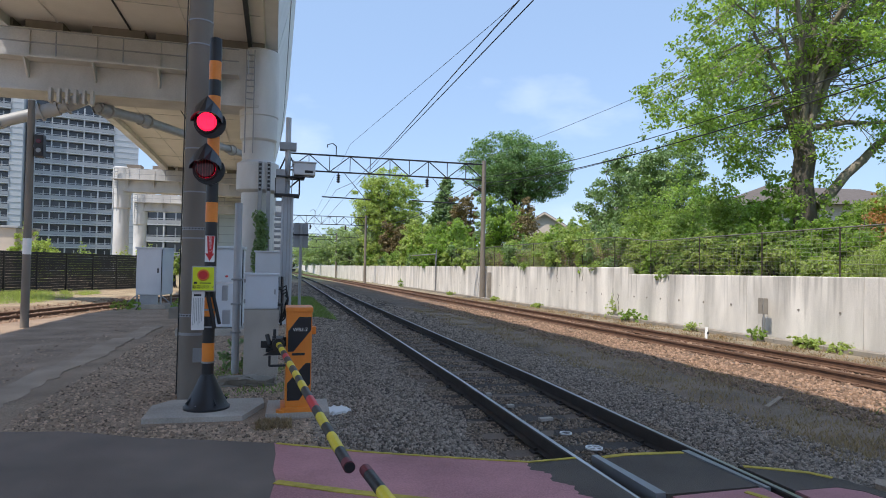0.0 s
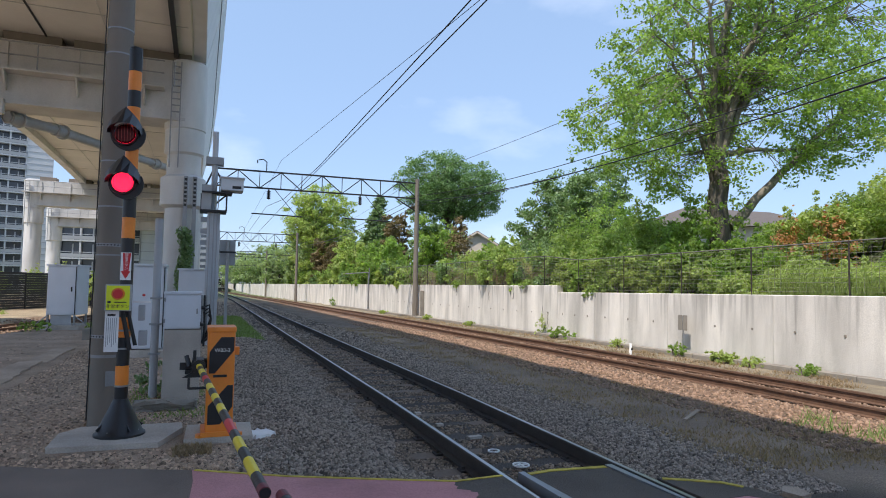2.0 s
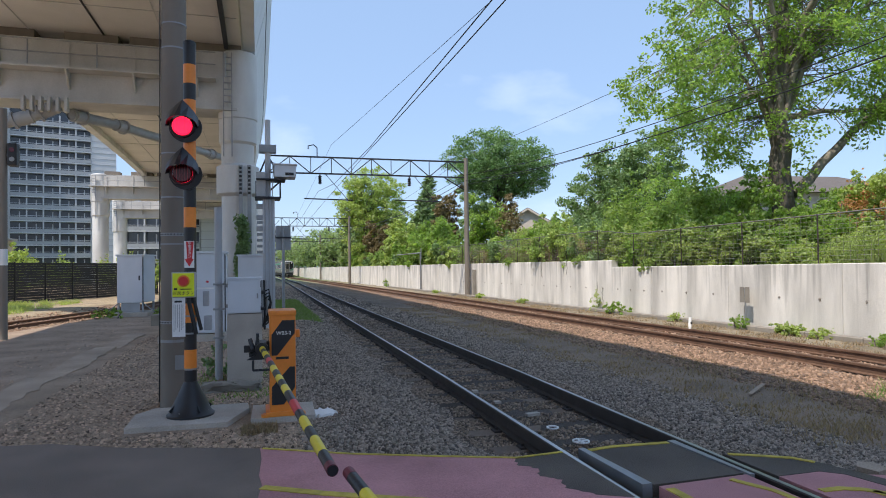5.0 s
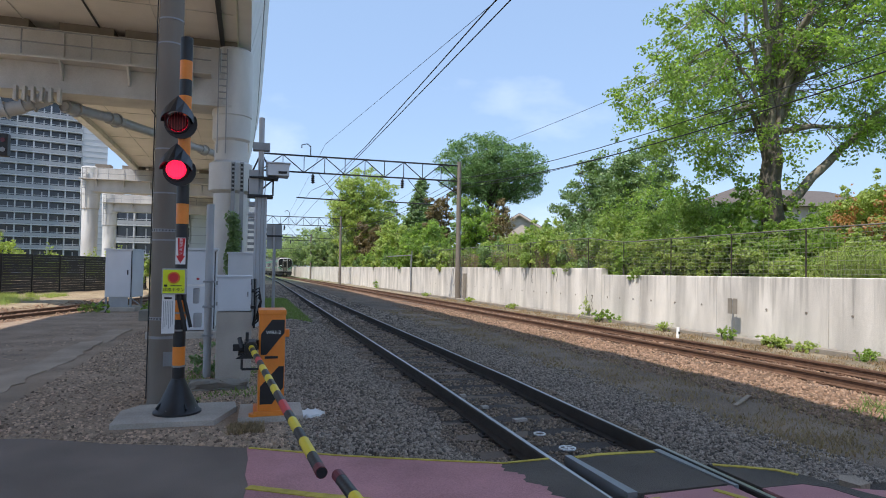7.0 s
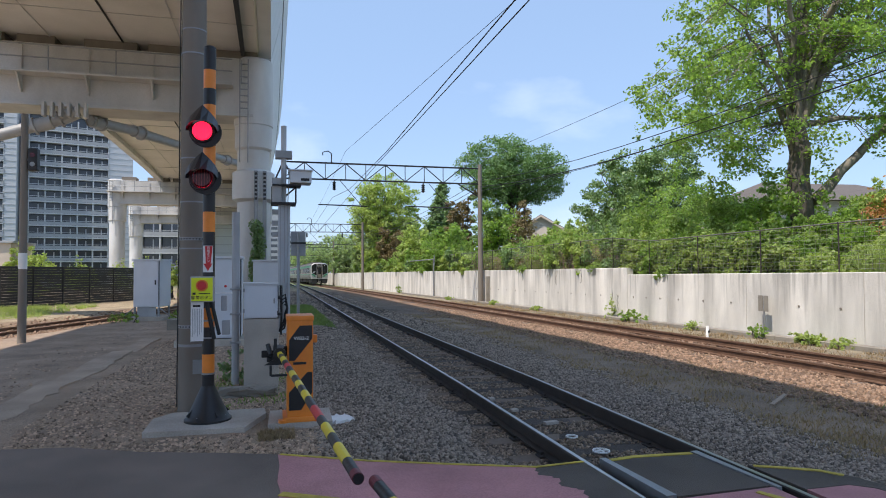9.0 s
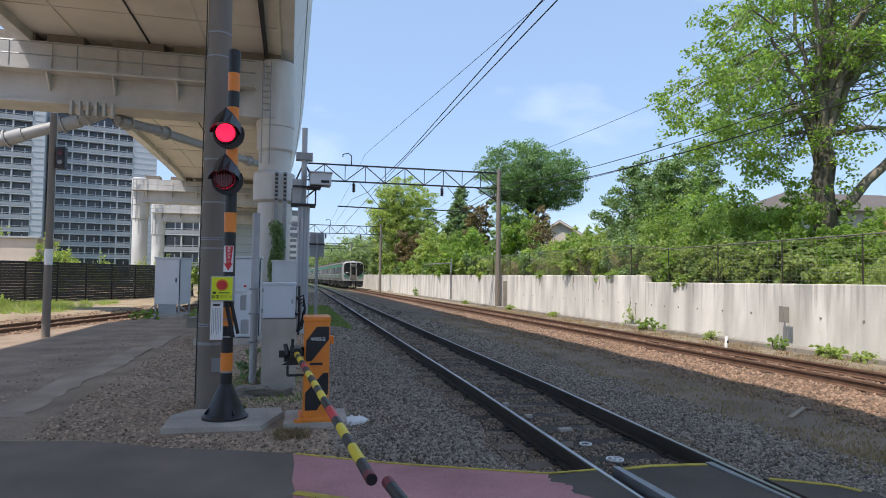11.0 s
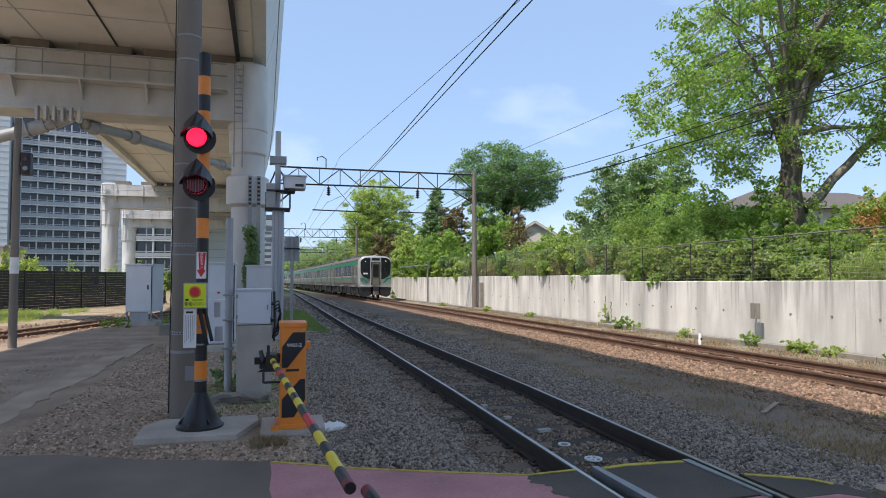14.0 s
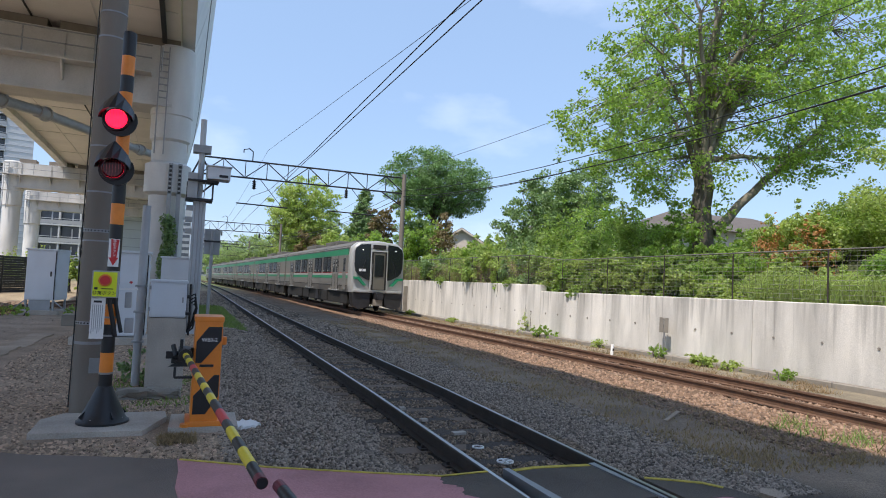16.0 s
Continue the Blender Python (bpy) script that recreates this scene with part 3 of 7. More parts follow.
def bent(y, xl, xr, ztop, zbot, r, label):
    t = thing("viaduct_bent", (0, y, 0), label, "viaduct pier", "bents of the viaduct")
    hd, ca, cb = 0.36, xl + r + 0.02, xr - r - 0.02
    part("cap_beam", box(B(), (ca, -hd, zbot + 0.12), (cb, hd, ztop - 0.1), 0.02), STEEL_BEAM, t)
    part("bottom_flange", box(B(), (ca, -hd - 0.05, zbot + 0.06), (cb, hd + 0.05, zbot + 0.12), 0.008), STEEL_BEAM, t)
    part("ledge", box(B(), (xl, -hd - 0.32, zbot + 0.62), (xr - 0.75, -hd, zbot + 0.66)), STEEL_BEAM, t)
    for k, x in enumerate(np.arange(xl + 0.7, xr - 0.8, 1.15)):
        st = B()
        v = [st.verts.new((x + dx, yy, zz)) for dx in (0, 0.03) for yy, zz in ((-hd, zbot + 0.30), (-hd - 0.04, zbot + 0.30), (-hd - 0.30, zbot + 0.62), (-hd, zbot + 0.62))]
        for f in ((0, 1, 2, 3), (7, 6, 5, 4), (0, 4, 5, 1), (1, 5, 6, 2), (2, 6, 7, 3), (3, 7, 4, 0)):
            st.faces.new([v[i] for i in f])
        part("stiffener", st, STEEL_BEAM, t)
        part("stiffener", box(B(), (x, -hd - 0.04, zbot + 0.66), (x + 0.025, -hd, ztop - 0.15)), STEEL_BEAM, t)
        part("rail_post", rod(B(), (x + 0.55, -hd - 0.30, zbot + 0.66), (x + 0.55, -hd - 0.30, zbot + 1.14), 0.014, seg=6), GALV, t)
        # solid block, its dark colour standing in for the shaded openings between bearings
        part("bearing", box(B(), (x - 0.1, -0.30, ztop - 0.1), (x + (0.85 if k % 2 else 0.55), 0.30, ztop + 0.08), 0.01), POLE, t, "dark bearing block in place of a shaded opening")
    for z in (0.90, 1.14):
        part("handrail", rod(B(), (xl, -hd - 0.30, zbot + z), (xr - 0.75, -hd - 0.30, zbot + z), 0.014, seg=8), GALV, t)
    for x in (ca, cb):
        drum = lathe(B(), [(r + 0.03, zbot - 0.10), (r + 0.07, zbot - 0.06), (r + 0.07, ztop - 0.08), (r + 0.03, ztop - 0.04)], 32)
        bmesh.ops.translate(drum, verts=drum.verts[:], vec=(x, 0, 0))
        dr = part("drum_head", drum, STEEL_WHITE, t, "white drum where beam and column meet", smooth=True)
        for k in range(8):
            part("rung", box(B(), (x - 0.26, -r - 0.16, zbot + 0.2 + 0.13 * k), (x - 0.10, -r - 0.13, zbot + 0.22 + 0.13 * k)), GALV, dr)
        for dx in (-0.26, -0.10):
            part("ladder_rail", box(B(), (x + dx - 0.012, -r - 0.17, zbot - 0.9), (x + dx + 0.012, -r - 0.14, ztop - 0.15)), GALV, dr)
    for x, rr in ((xr - r - 0.02, r), (xl + r + 0.02, r)):
        c = lathe(B(), [(rr + 0.02, -0.6), (rr + 0.02, 0.0), (rr, 0.02), (rr, zbot - 0.55), (rr + 0.05, zbot - 0.5), (rr + 0.05, ztop - 0.06)], 28)
        bmesh.ops.translate(c, verts=c.verts[:], vec=(x, 0, float(grade(y))))
        col = part("column", c, STEEL_WHITE, t, smooth=True)
        if x == xr - r - 0.02 and y < 20:
            ring = lathe(B(), [(rr, 3.0), (rr + 0.10, 3.06), (rr + 0.10, 3.62), (rr, 3.68)], 28)
            bmesh.ops.translate(ring, verts=ring.verts[:], vec=(x, 0, 0))
            part("collar", ring, STEEL_WHITE, col, smooth=True)
            for k in range(2):
                part("cable_duct", box(B(), (x + 0.02 + 0.17 * k, -rr - 0.16, 1.2), (x + 0.10 + 0.17 * k, -rr - 0.1, 3.62), 0.008), GALV, col, "slotted grey cable duct")
                for i in range(7):
                    part("duct_slot", box(B(), (x + 0.035 + 0.17 * k, -rr - 0.164, 3.02 + 0.085 * i), (x + 0.085 + 0.17 * k, -rr - 0.155, 3.07 + 0.085 * i)), BLACK, col, "dark slot in the cable duct")
        else:
            for k in range(12):
                a0, a1 = k * math.pi / 6, (k + 0.5) * math.pi / 6
                w = B()
                vs = [w.verts.new((x + (rr + 0.03) * math.cos(a), (rr + 0.03) * math.sin(a), z + float(grade(y)))) for a, z in ((a0, 1.76), (a1, 1.76), (a1 + 0.16, 1.96), (a0 + 0.16, 1.96))]
                w.faces.new(vs)
                bmesh.ops.solidify(w, geom=w.faces[:], thickness=0.02)
                part("hazard_stripe", w, YELLOW if k % 2 else BLACK, col)
    return t


bent(13.4, -7.75, -0.18, 6.05, 4.68, 0.33, "pale steel cross-beam on white columns with a bolted collar")
bent(33.0, -7.75, -0.18, 6.05, 4.75, 0.35, "sunlit white steel bent behind the equipment cabinet")
bent(46.0, -9.45, -0.9, 6.05, 4.75, 0.40, "farther white steel bent of the viaduct")
bent(62.0, -10.6, -2.6, 6.05, 4.75, 0.40, "farther white steel bent of the viaduct")
bent(-8.0, -7.75, -0.18, 6.05, 4.68, 0.33, "pale steel bent of the viaduct behind the crossing")

# the viaduct is drawn at a handy size and brought to its true one, seen from the crossing
TRUE, EYE = 2.05, Vector((-0.145, -0.437, 1.58))
for ob in [o for o in scene.objects if o.name.startswith("viaduct") and o.parent is None]:
    at = ob.location.copy()
    far = EYE + TRUE * (at - EYE)
    for o in ob.children_recursive:
        o.data.transform(Matrix.Translation((0, 0, far.z)) @ Matrix.Scale(TRUE, 4))
    ob.location = (far.x if at.y else 0.0, far.y, 0)
    if not at.y:
        for o in ob.children_recursive:
            o.data.transform(Matrix.Translation((far.x, 0, 0)))

# ---- level crossing signal ----
def text(name, body, size, m, material, parent, label=""):
    c = bpy.data.curves.new(name, "FONT")
    c.body, c.size, c.extrude, c.align_x, c.align_y = body, size, 0.001, "CENTER", "CENTER"
    c.materials.append(material)
    ob = new(name, c)
    ob.parent = parent
    ob.matrix_basis = m
    return tagged(ob, label)


def face_plate(bm, pts, y0, y1):
    """A plate facing -y from an outline of (x, z)."""
    a, b = [bm.verts.new((x, y0, z)) for x, z in pts], [bm.verts.new((x, y1, z)) for x, z in pts]
    bm.faces.new(a)
    bm.faces.new(b[::-1])
    for i in range(len(a)):
        j = (i + 1) % len(a)
        bm.faces.new((a[i], b[i], b[j], a[j]))
    return bm


pad = tagged(part("concrete_pad", prism(B(), [(-1.36, 6.22), (-0.42, 6.16), (-0.22, 6.75), (-0.24, 7.0), (-1.2, 7.05), (-1.36, 6.8)], -0.1, 0.03), CONCRETE, None), "flat pale concrete pad under the crossing signal", "concrete pad")
pad2 = tagged(part("concrete_pad", prism(B(), [(-0.20, 6.18), (0.44, 6.16), (0.46, 6.80), (-0.18, 6.82)], -0.1, 0.035), CONCRETE, None), "low concrete pad under the barrier machine", "concrete pad")

signal = thing("crossing_signal", (-0.80, 6.60, 0.03), "black and amber banded level crossing signal on a flared base", "crossing signal")
part("base", lathe(B(), [(0.235, 0.0), (0.235, 0.02), (0.215, 0.03), (0.168, 0.13), (0.118, 0.235), (0.070, 0.34), (0.066, 0.35)], 24), BLACK, signal, smooth=True)
for k in range(4):
    a = k * math.pi / 2 + 0.5
    g = B()
    beam(g, (0.08 * math.cos(a), 0.08 * math.sin(a), 0.17), (0.205 * math.cos(a), 0.205 * math.sin(a), 0.05), 0.012, 0.06)
    part("rib", g, BLACK, signal)
    part("anchor_bolt", rod(B(), (0.19 * math.cos(a + 0.6), 0.19 * math.sin(a + 0.6), 0.0), (0.19 * math.cos(a + 0.6), 0.19 * math.sin(a + 0.6), 0.06), 0.014, seg=6), GALV, signal)
bands = [(0.34, 0.475, 0), (0.475, 0.68, 1), (0.68, 0.96, 0), (0.96, 1.16, 1), (1.16, 1.95, 0), (1.95, 2.16, 1), (2.16, 2.66, 0), (2.66, 2.86, 1), (2.86, 3.05, 0), (3.05, 3.29, 1), (3.29, 3.46, 0), (3.46, 3.66, 1), (3.66, 3.88, 0)]
for z0, z1, amber in bands:
    part("band", rod(B(), (0, 0, z0), (0, 0, z1), 0.062, seg=20), ORANGE if amber else BLACK, signal, smooth=True)
part("cap", lathe(B(), [(0.064, 3.88), (0.06, 3.905), (0.03, 3.92)], 20), BLACK, signal)
for z in (0.47, 0.84, 1.02):
    part("strap", rod(B(), (0, 0, z), (0, 0, z + 0.018), 0.066, seg=20), GALV, signal, "steel strap")

lenses = []
for z in (2.99, 2.50):
    ring = [(-0.03 + 0.16 * math.cos(a), z - 0.005 + 0.16 * math.sin(a)) for a in np.linspace(math.radians(150), math.radians(390), 24)]
    head = part("lamp_head", face_plate(B(), ring, -0.105, -0.075), BLACK, signal, "round black lamp backboard")
    part("lamp_case", rod(B(), (-0.06, -0.06, z), (-0.06, 0.02, z), 0.12, 0.08, seg=24), BLACK, head)
    part("bezel", rod(B(), (-0.06, -0.16, z), (-0.06, -0.113, z), 0.122, 0.125, seg=28, caps=False), BLACK, head, smooth=True)
    hood = B()
    arc = [math.radians(d) for d in (0, 22, 45, 68, 90, 112, 135, 158, 180)]
    peak = [0.0, 0.02, 0.04, 0.075, 0.125, 0.075, 0.04, 0.02, 0.0]
    outer = [(-0.06 + 0.165 * math.cos(a), -0.112, z + 0.02 + 0.13 * math.sin(a) + p) for a, p in zip(arc, peak)]
    inner = [(-0.06 + 0.155 * math.cos(a), -0.31 + 0.14 * (1 - math.sin(a)), z - 0.015 + 0.085 * math.sin(a)) for a in arc]
    low = [(-0.06 + 0.126 * math.cos(a), -0.112, z + 0.126 * math.sin(a)) for a in arc]
    vo, vi, vl = ([hood.verts.new(c) for c in loop] for loop in (outer, inner, low))
    for i in range(8):
        hood.faces.new((vo[i], vo[i + 1], vi[i + 1], vi[i]))
        hood.faces.new((vi[i], vi[i + 1], vl[i + 1], vl[i]))
        hood.faces.new((vl[i], vl[i + 1], vo[i + 1], vo[i]))
    hood.faces.new((vo[0], vi[0], vl[0]))
    hood.faces.new((vo[8], vl[8], vi[8]))
    part("hood", hood, BLACK, head, "peaked black lamp hood")
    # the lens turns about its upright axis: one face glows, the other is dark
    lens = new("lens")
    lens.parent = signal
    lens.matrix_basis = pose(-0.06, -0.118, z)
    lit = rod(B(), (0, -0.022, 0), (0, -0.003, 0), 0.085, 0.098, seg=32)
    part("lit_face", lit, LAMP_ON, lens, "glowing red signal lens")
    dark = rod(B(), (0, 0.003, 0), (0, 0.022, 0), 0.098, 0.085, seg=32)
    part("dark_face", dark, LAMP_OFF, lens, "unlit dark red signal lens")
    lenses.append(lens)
    grille = B()
    for k in range(-3, 4):
        x = k * 0.026
        hgt = math.sqrt(max(0.0, 0.097 ** 2 - x * x))
        beam(grille, (x - 0.06, -0.145, z - hgt), (x - 0.06, -0.145, z + hgt), 0.0022, 0.002)
    part("lens_ribs", grille, RED, head, "fine lens ribs")
part("cable_arm", rod(B(), (0.0, 0.0, 2.75), (-0.06, -0.03, 2.75), 0.02, seg=8), BLACK, signal)

button = thing("emergency_button_box", (-0.85, 6.52, 1.255), "lime yellow emergency button box with a red button", "emergency button")
part("box", box(B(), (-0.115, -0.07, 0.0), (0.115, 0.03, 0.262), 0.012), GREY_PAINT, button)
part("front_plate", box(B(), (-0.103, -0.076, 0.012), (0.103, -0.07, 0.25), 0.002), LIME, button, "lime yellow front plate")
part("button_ring", rod(B(), (0, -0.092, 0.17), (0, -0.075, 0.17), 0.056, 0.06, seg=24), ORANGE, button)
part("button", rod(B(), (0, -0.104, 0.17), (0, -0.09, 0.17), 0.042, 0.046, seg=24), RED, button, "red push button")
text("lettering", "非常ボタン", 0.042, pose(0.0, -0.0775, 0.045, 90), BLACK, button)
part("small_print", box(B(), (-0.03, -0.078, 0.083), (0.075, -0.0765, 0.092)), BLACK, button)
part("small_print", box(B(), (-0.09, -0.078, 0.078), (-0.06, -0.0765, 0.1)), BLACK, button)

banner = thing("arrow_sign", (-0.80, 6.525, 1.56), "white sign with a red arrow pointing to the button", "sign")
part("plate", box(B(), (-0.048, -0.012, 0.0), (0.048, -0.004, 0.275), 0.002), WHITE, banner)
part("arrow", face_plate(B(), [(-0.03, 0.27), (0.044, 0.27), (0.026, 0.09), (0.044, 0.09), (0.0, 0.012), (-0.044, 0.09), (-0.02, 0.09)], -0.0155, -0.0125), RED, banner, "red arrow")
for k, ch in enumerate("非常ボタン"):
    text("lettering", ch, 0.036, pose(0.003, -0.0165, 0.25 - 0.034 * k, 90), WHITE, banner)

notice = thing("notice_sheet", (-0.90, 6.50, 0.855), "white notice sheet with lines of small print on the pole", "notice")
part("sheet", box(B(), (-0.062, -0.006, 0.0), (0.062, 0.0, 0.40), 0.001), WHITE, notice)
for k in range(6):
    part("print_line", box(B(), (-0.048 + 0.017 * k, -0.0085, 0.05 + 0.02 * (k % 3)), (-0.042 + 0.017 * k, -0.006, 0.33)), GREY_PAINT, notice)
part("print_line", box(B(), (-0.04, -0.0085, 0.35), (0.03, -0.006, 0.37)), BLACK, notice)

bellbox = thing("signal_equipment_box", (-0.69, 6.66, 0.85), "black equipment bracket and small junction boxes on the signal pole", "junction box")
part("box", box(B(), (0.01, -0.04, 0.30), (0.07, 0.05, 0.46), 0.012), GREY_PAINT, bellbox)
part("bracket", box(B(), (-0.06, -0.03, 0.48), (0.12, 0.03, 0.50), 0.004), WHITE, bellbox)
part("hose", rod(B(), (-0.08, -0.11, 0.42), (0.00, -0.10, 0.06), 0.018, seg=10), BLACK, bellbox)
part("hose", rod(B(), (-0.13, -0.12, 0.42), (-0.05, -0.11, 0.02), 0.022, seg=10), BLACK, bellbox)
part("cable_box", box(B(), (0.02, -0.05, 0.05), (0.10, 0.03, 0.20), 0.012), GREY_PAINT, bellbox)
part("button_side", rod(B(), (0.05, -0.02, 0.56), (0.06, -0.05, 0.56), 0.012, seg=10), RED, bellbox)

# ---- concrete pole beside the signal ----
pole = thing("concrete_pole", (-1.035, 7.32, 0.0), "dark grey round concrete pole strapped with steel bands", "utility pole")
part("shaft", rod(B(), (0, 0, -0.3), (0, 0, 9.5), 0.158, 0.105, seg=28), POLE, pole, smooth=True)
for z in (0.72, 0.735, 1.82, 4.06, 4.34, 2.35, 2.85):
    part("band", rod(B(), (0, 0, z), (0, 0, z + 0.016), 0.162 - 0.0054 * z, seg=28), GALV, pole, "bright steel band")
for z in (0.93, 1.92):
    bnd = part("perforated_strap", rod(B(), (0, 0, z), (0, 0, z + 0.034), 0.164 - 0.0055 * z, seg=28), GALV, pole, "perforated steel strap")
    for k in range(14):
        a = math.pi + math.pi * (k + 0.5) / 14
        rr = 0.166 - 0.0055 * z
        part("hole", rod(B(), (rr * 0.98 * math.cos(a), rr * 0.98 * math.sin(a), z + 0.017), (rr * math.cos(a) * 1.004, rr * math.sin(a) * 1.004, z + 0.017), 0.009, seg=6), BLACK, bnd)
for x, r in ((-0.160, 0.007),):
    cable("cable", [(x, -0.04, 0.05), (x + 0.01, -0.04, 2.0), (x + 0.03, -0.04, 9.3)], r, BLACK, pole)
part("label_plate", box(B(), (0.02, -0.168, 0.42), (0.14, -0.158, 0.58), 0.002), GALV, pole, "pale metal label plate")

# ---- barrier machine with its arm ----
def barrier(at, turn, tip, lettered, group):
    t = thing("crossing_barrier", at, "amber crossing barrier machine with black chevrons and a lowered striped arm", "crossing barrier", group, turn)
    part("foot", box(B(), (-0.04, -0.02, 0.0), (0.31, 0.40, 0.05), 0.012), ORANGE, t)
    for x in (-0.035, 0.305):
        part("foot_lug", rod(B(), (x, 0.02, 0.0), (x, 0.02, 0.03), 0.05, seg=16), ORANGE, t)
    part("housing", box(B(), (0.0, 0.0, 0.04), (0.26, 0.36, 1.05), 0.018), ORANGE, t)
    part("lid", box(B(), (-0.008, -0.008, 1.02), (0.268, 0.368, 1.075), 0.016), ORANGE, t)
    part("chevron", face_plate(B(), [(0.02, 0.68), (0.02, 0.83), (0.125, 0.975), (0.25, 0.975), (0.25, 0.84), (0.075, 0.62), (0.02, 0.62)], -0.006, 0.003), BLACK, t, "black chevron panel")
    part("chevron", face_plate(B(), [(0.02, 0.12), (0.02, 0.30), (0.20, 0.50), (0.25, 0.50), (0.25, 0.29), (0.14, 0.12)], -0.006, 0.003), BLACK, t, "black chevron panel")
    part("name_plate", box(B(), (0.06, -0.006, 0.58), (0.19, 0.002, 0.605), 0.002), DARK_STEEL, t, "dark maker's plate")
    part("side_knob", box(B(), (0.26, 0.05, 0.79), (0.305, 0.14, 0.87), 0.012), ORANGE, t)
    if lettered:
        text("lettering", "WB3-2", 0.051, pose(0.140, -0.0085, 0.845, 90), WHITE, t)
    hinge = Vector((-0.075, -0.08, 0.71))
    part("pivot", rod(B(), (-0.14, 0.10, 0.71), (0.02, 0.10, 0.71), 0.05, seg=18), DARK_STEEL, t)
    br = part("arm_bracket", box(B(), (-0.14, -0.12, 0.65), (-0.03, 0.15, 0.77), 0.015), BLACK, t, "black arm bracket with bolts")
    part("bracket_arm", box(B(), (-0.20, -0.02, 0.62), (-0.10, 0.10, 0.66), 0.008), BLACK, br)
    part("bracket_arm", box(B(), (-0.13, -0.10, 0.76), (-0.10, -0.04, 0.86), 0.006), BLACK, br)
    part("bracket_fin", face_plate(B(), [(-0.22, 0.60), (-0.05, 0.60), (-0.05, 0.63), (-0.12, 0.66)], -0.10, -0.06), BLACK, br)
    part("bracket_arm", box(B(), (-0.25, 0.02, 0.66), (-0.12, 0.06, 0.73), 0.006), BLACK, br)
    part("bracket_arm", rod(B(), (-0.16, -0.06, 0.70), (-0.19, -0.02, 0.80), 0.022, seg=8), BLACK, br)
    part("bracket_hub", rod(B(), (-0.075, -0.15, 0.71), (-0.075, -0.07, 0.71), 0.062, seg=16), BLACK, br)
    part("stop_rail", rod(B(), (-0.16, -0.12, 0.50), (0.0, -0.12, 0.50), 0.012, seg=8), DARK_STEEL, br)
    part("stop_rail", rod(B(), (-0.16, -0.12, 0.50), (-0.16, -0.12, 0.60), 0.012, seg=8), DARK_STEEL, br)
    for x, z in ((-0.11, 0.68), (-0.06, 0.68), (-0.11, 0.74), (-0.06, 0.74)):
        part("bolt", rod(B(), (x, -0.14, z), (x, -0.11, z), 0.012, seg=6), GALV, br)
    a, b = hinge, Vector(tip)
    cuts = [0, 0.06, 0.11, 0.17, 0.22, 0.27, 0.33, 0.39, 0.45, 0.50, 0.55, 0.605, 0.675, 0.745, 0.785, 0.84, 0.885, 0.945, 1.0]
    cols = [YELLOW, BLACK, YELLOW, BLACK, RED, BLACK, YELLOW, BLACK, YELLOW, BLACK, YELLOW, BLACK, RED, BLACK, YELLOW, BLACK, YELLOW, BLACK]
    for k, col in enumerate(cols):
        u, v = cuts[k], cuts[k + 1]
        part("arm_band", rod(B(), a.lerp(b, u), a.lerp(b, v), 0.029 - 0.006 * u, 0.029 - 0.006 * v, seg=18, caps=k in (0, len(cols) - 1)), col, t, smooth=True)
    part("arm_tip", rod(B(), b, a.lerp(b, 0.985), 0.0238, seg=18), DARK_RED, t, "dark red arm end cap")
    part("arm_core", rod(B(), b + (b - a).normalized() * 0.003, b, 0.0205, seg=14), BLACK, t)
    return t


barrier((-0.012, 6.20, 0.035), 0, (0.168, -4.16, 0.745), True, "crossing barriers")
barrier((0.62, -2.35, 0.0), 180, (0.405, -4.365, 0.775), False, "crossing barriers")
rag = B()
rng = random.Random(8)
ring = [(0.52 + 0.20 * math.cos(a) * rng.uniform(0.6, 1.1), 6.35 + 0.16 * math.sin(a) * rng.uniform(0.6, 1.1)) for a in np.linspace(0, 6.0, 16)]
prism(rag, ring, -0.1, 0.012)
bmesh.ops.subdivide_edges(rag, edges=rag.edges[:], cuts=1)
for v in rag.verts:
    v.co.z += rng.uniform(-0.02, 0.03)
tagged(part("plastic_sheet", rag, WHITE, None, smooth=True), "crumpled whitish plastic sheet lying on ballast", "plastic sheet")

# ---- junction box on its plinth, conduit pole ----
jb = thing("junction_box", (-0.53, 8.60, 0.0), "pale steel junction box on a grey concrete plinth", "junction box")
part("plinth", box(B(), (0.0, 0.0, -0.2), (0.46, 0.45, 0.91), 0.015), CONCRETE, jb, "grey concrete plinth")
part("case", box(B(), (0.0, -0.01, 0.92), (0.44, 0.40, 1.38), 0.01), CABINET, jb)
part("lid", box(B(), (-0.015, -0.03, 1.38), (0.455, 0.42, 1.41), 0.006), CABINET, jb)
part("door", box(B(), (0.015, -0.022, 0.94), (0.425, -0.008, 1.36), 0.004), CABINET, jb)
for z in (1.0, 1.28):
    part("hinge", box(B(), (-0.012, -0.03, z), (0.012, -0.01, z + 0.05), 0.003), GALV, jb)
part("handle", box(B(), (0.39, -0.04, 1.12), (0.41, -0.02, 1.19), 0.004), GALV, jb)
for k in range(5):
    part("conduit", rod(B(), (0.47 + 0.028 * (k % 3), 0.05 + 0.08 * k, 0.85 - 0.05 * k), (0.46 + 0.03 * (k % 3), 0.05 + 0.08 * k, 1.36), 0.014, seg=8), (GALV, BLACK, GREY_PAINT)[k % 3], jb)
    part("clamp", box(B(), (0.44, 0.02 + 0.08 * k, 0.95), (0.51, 0.07 + 0.08 * k, 0.99), 0.004), DARK_STEEL, jb)
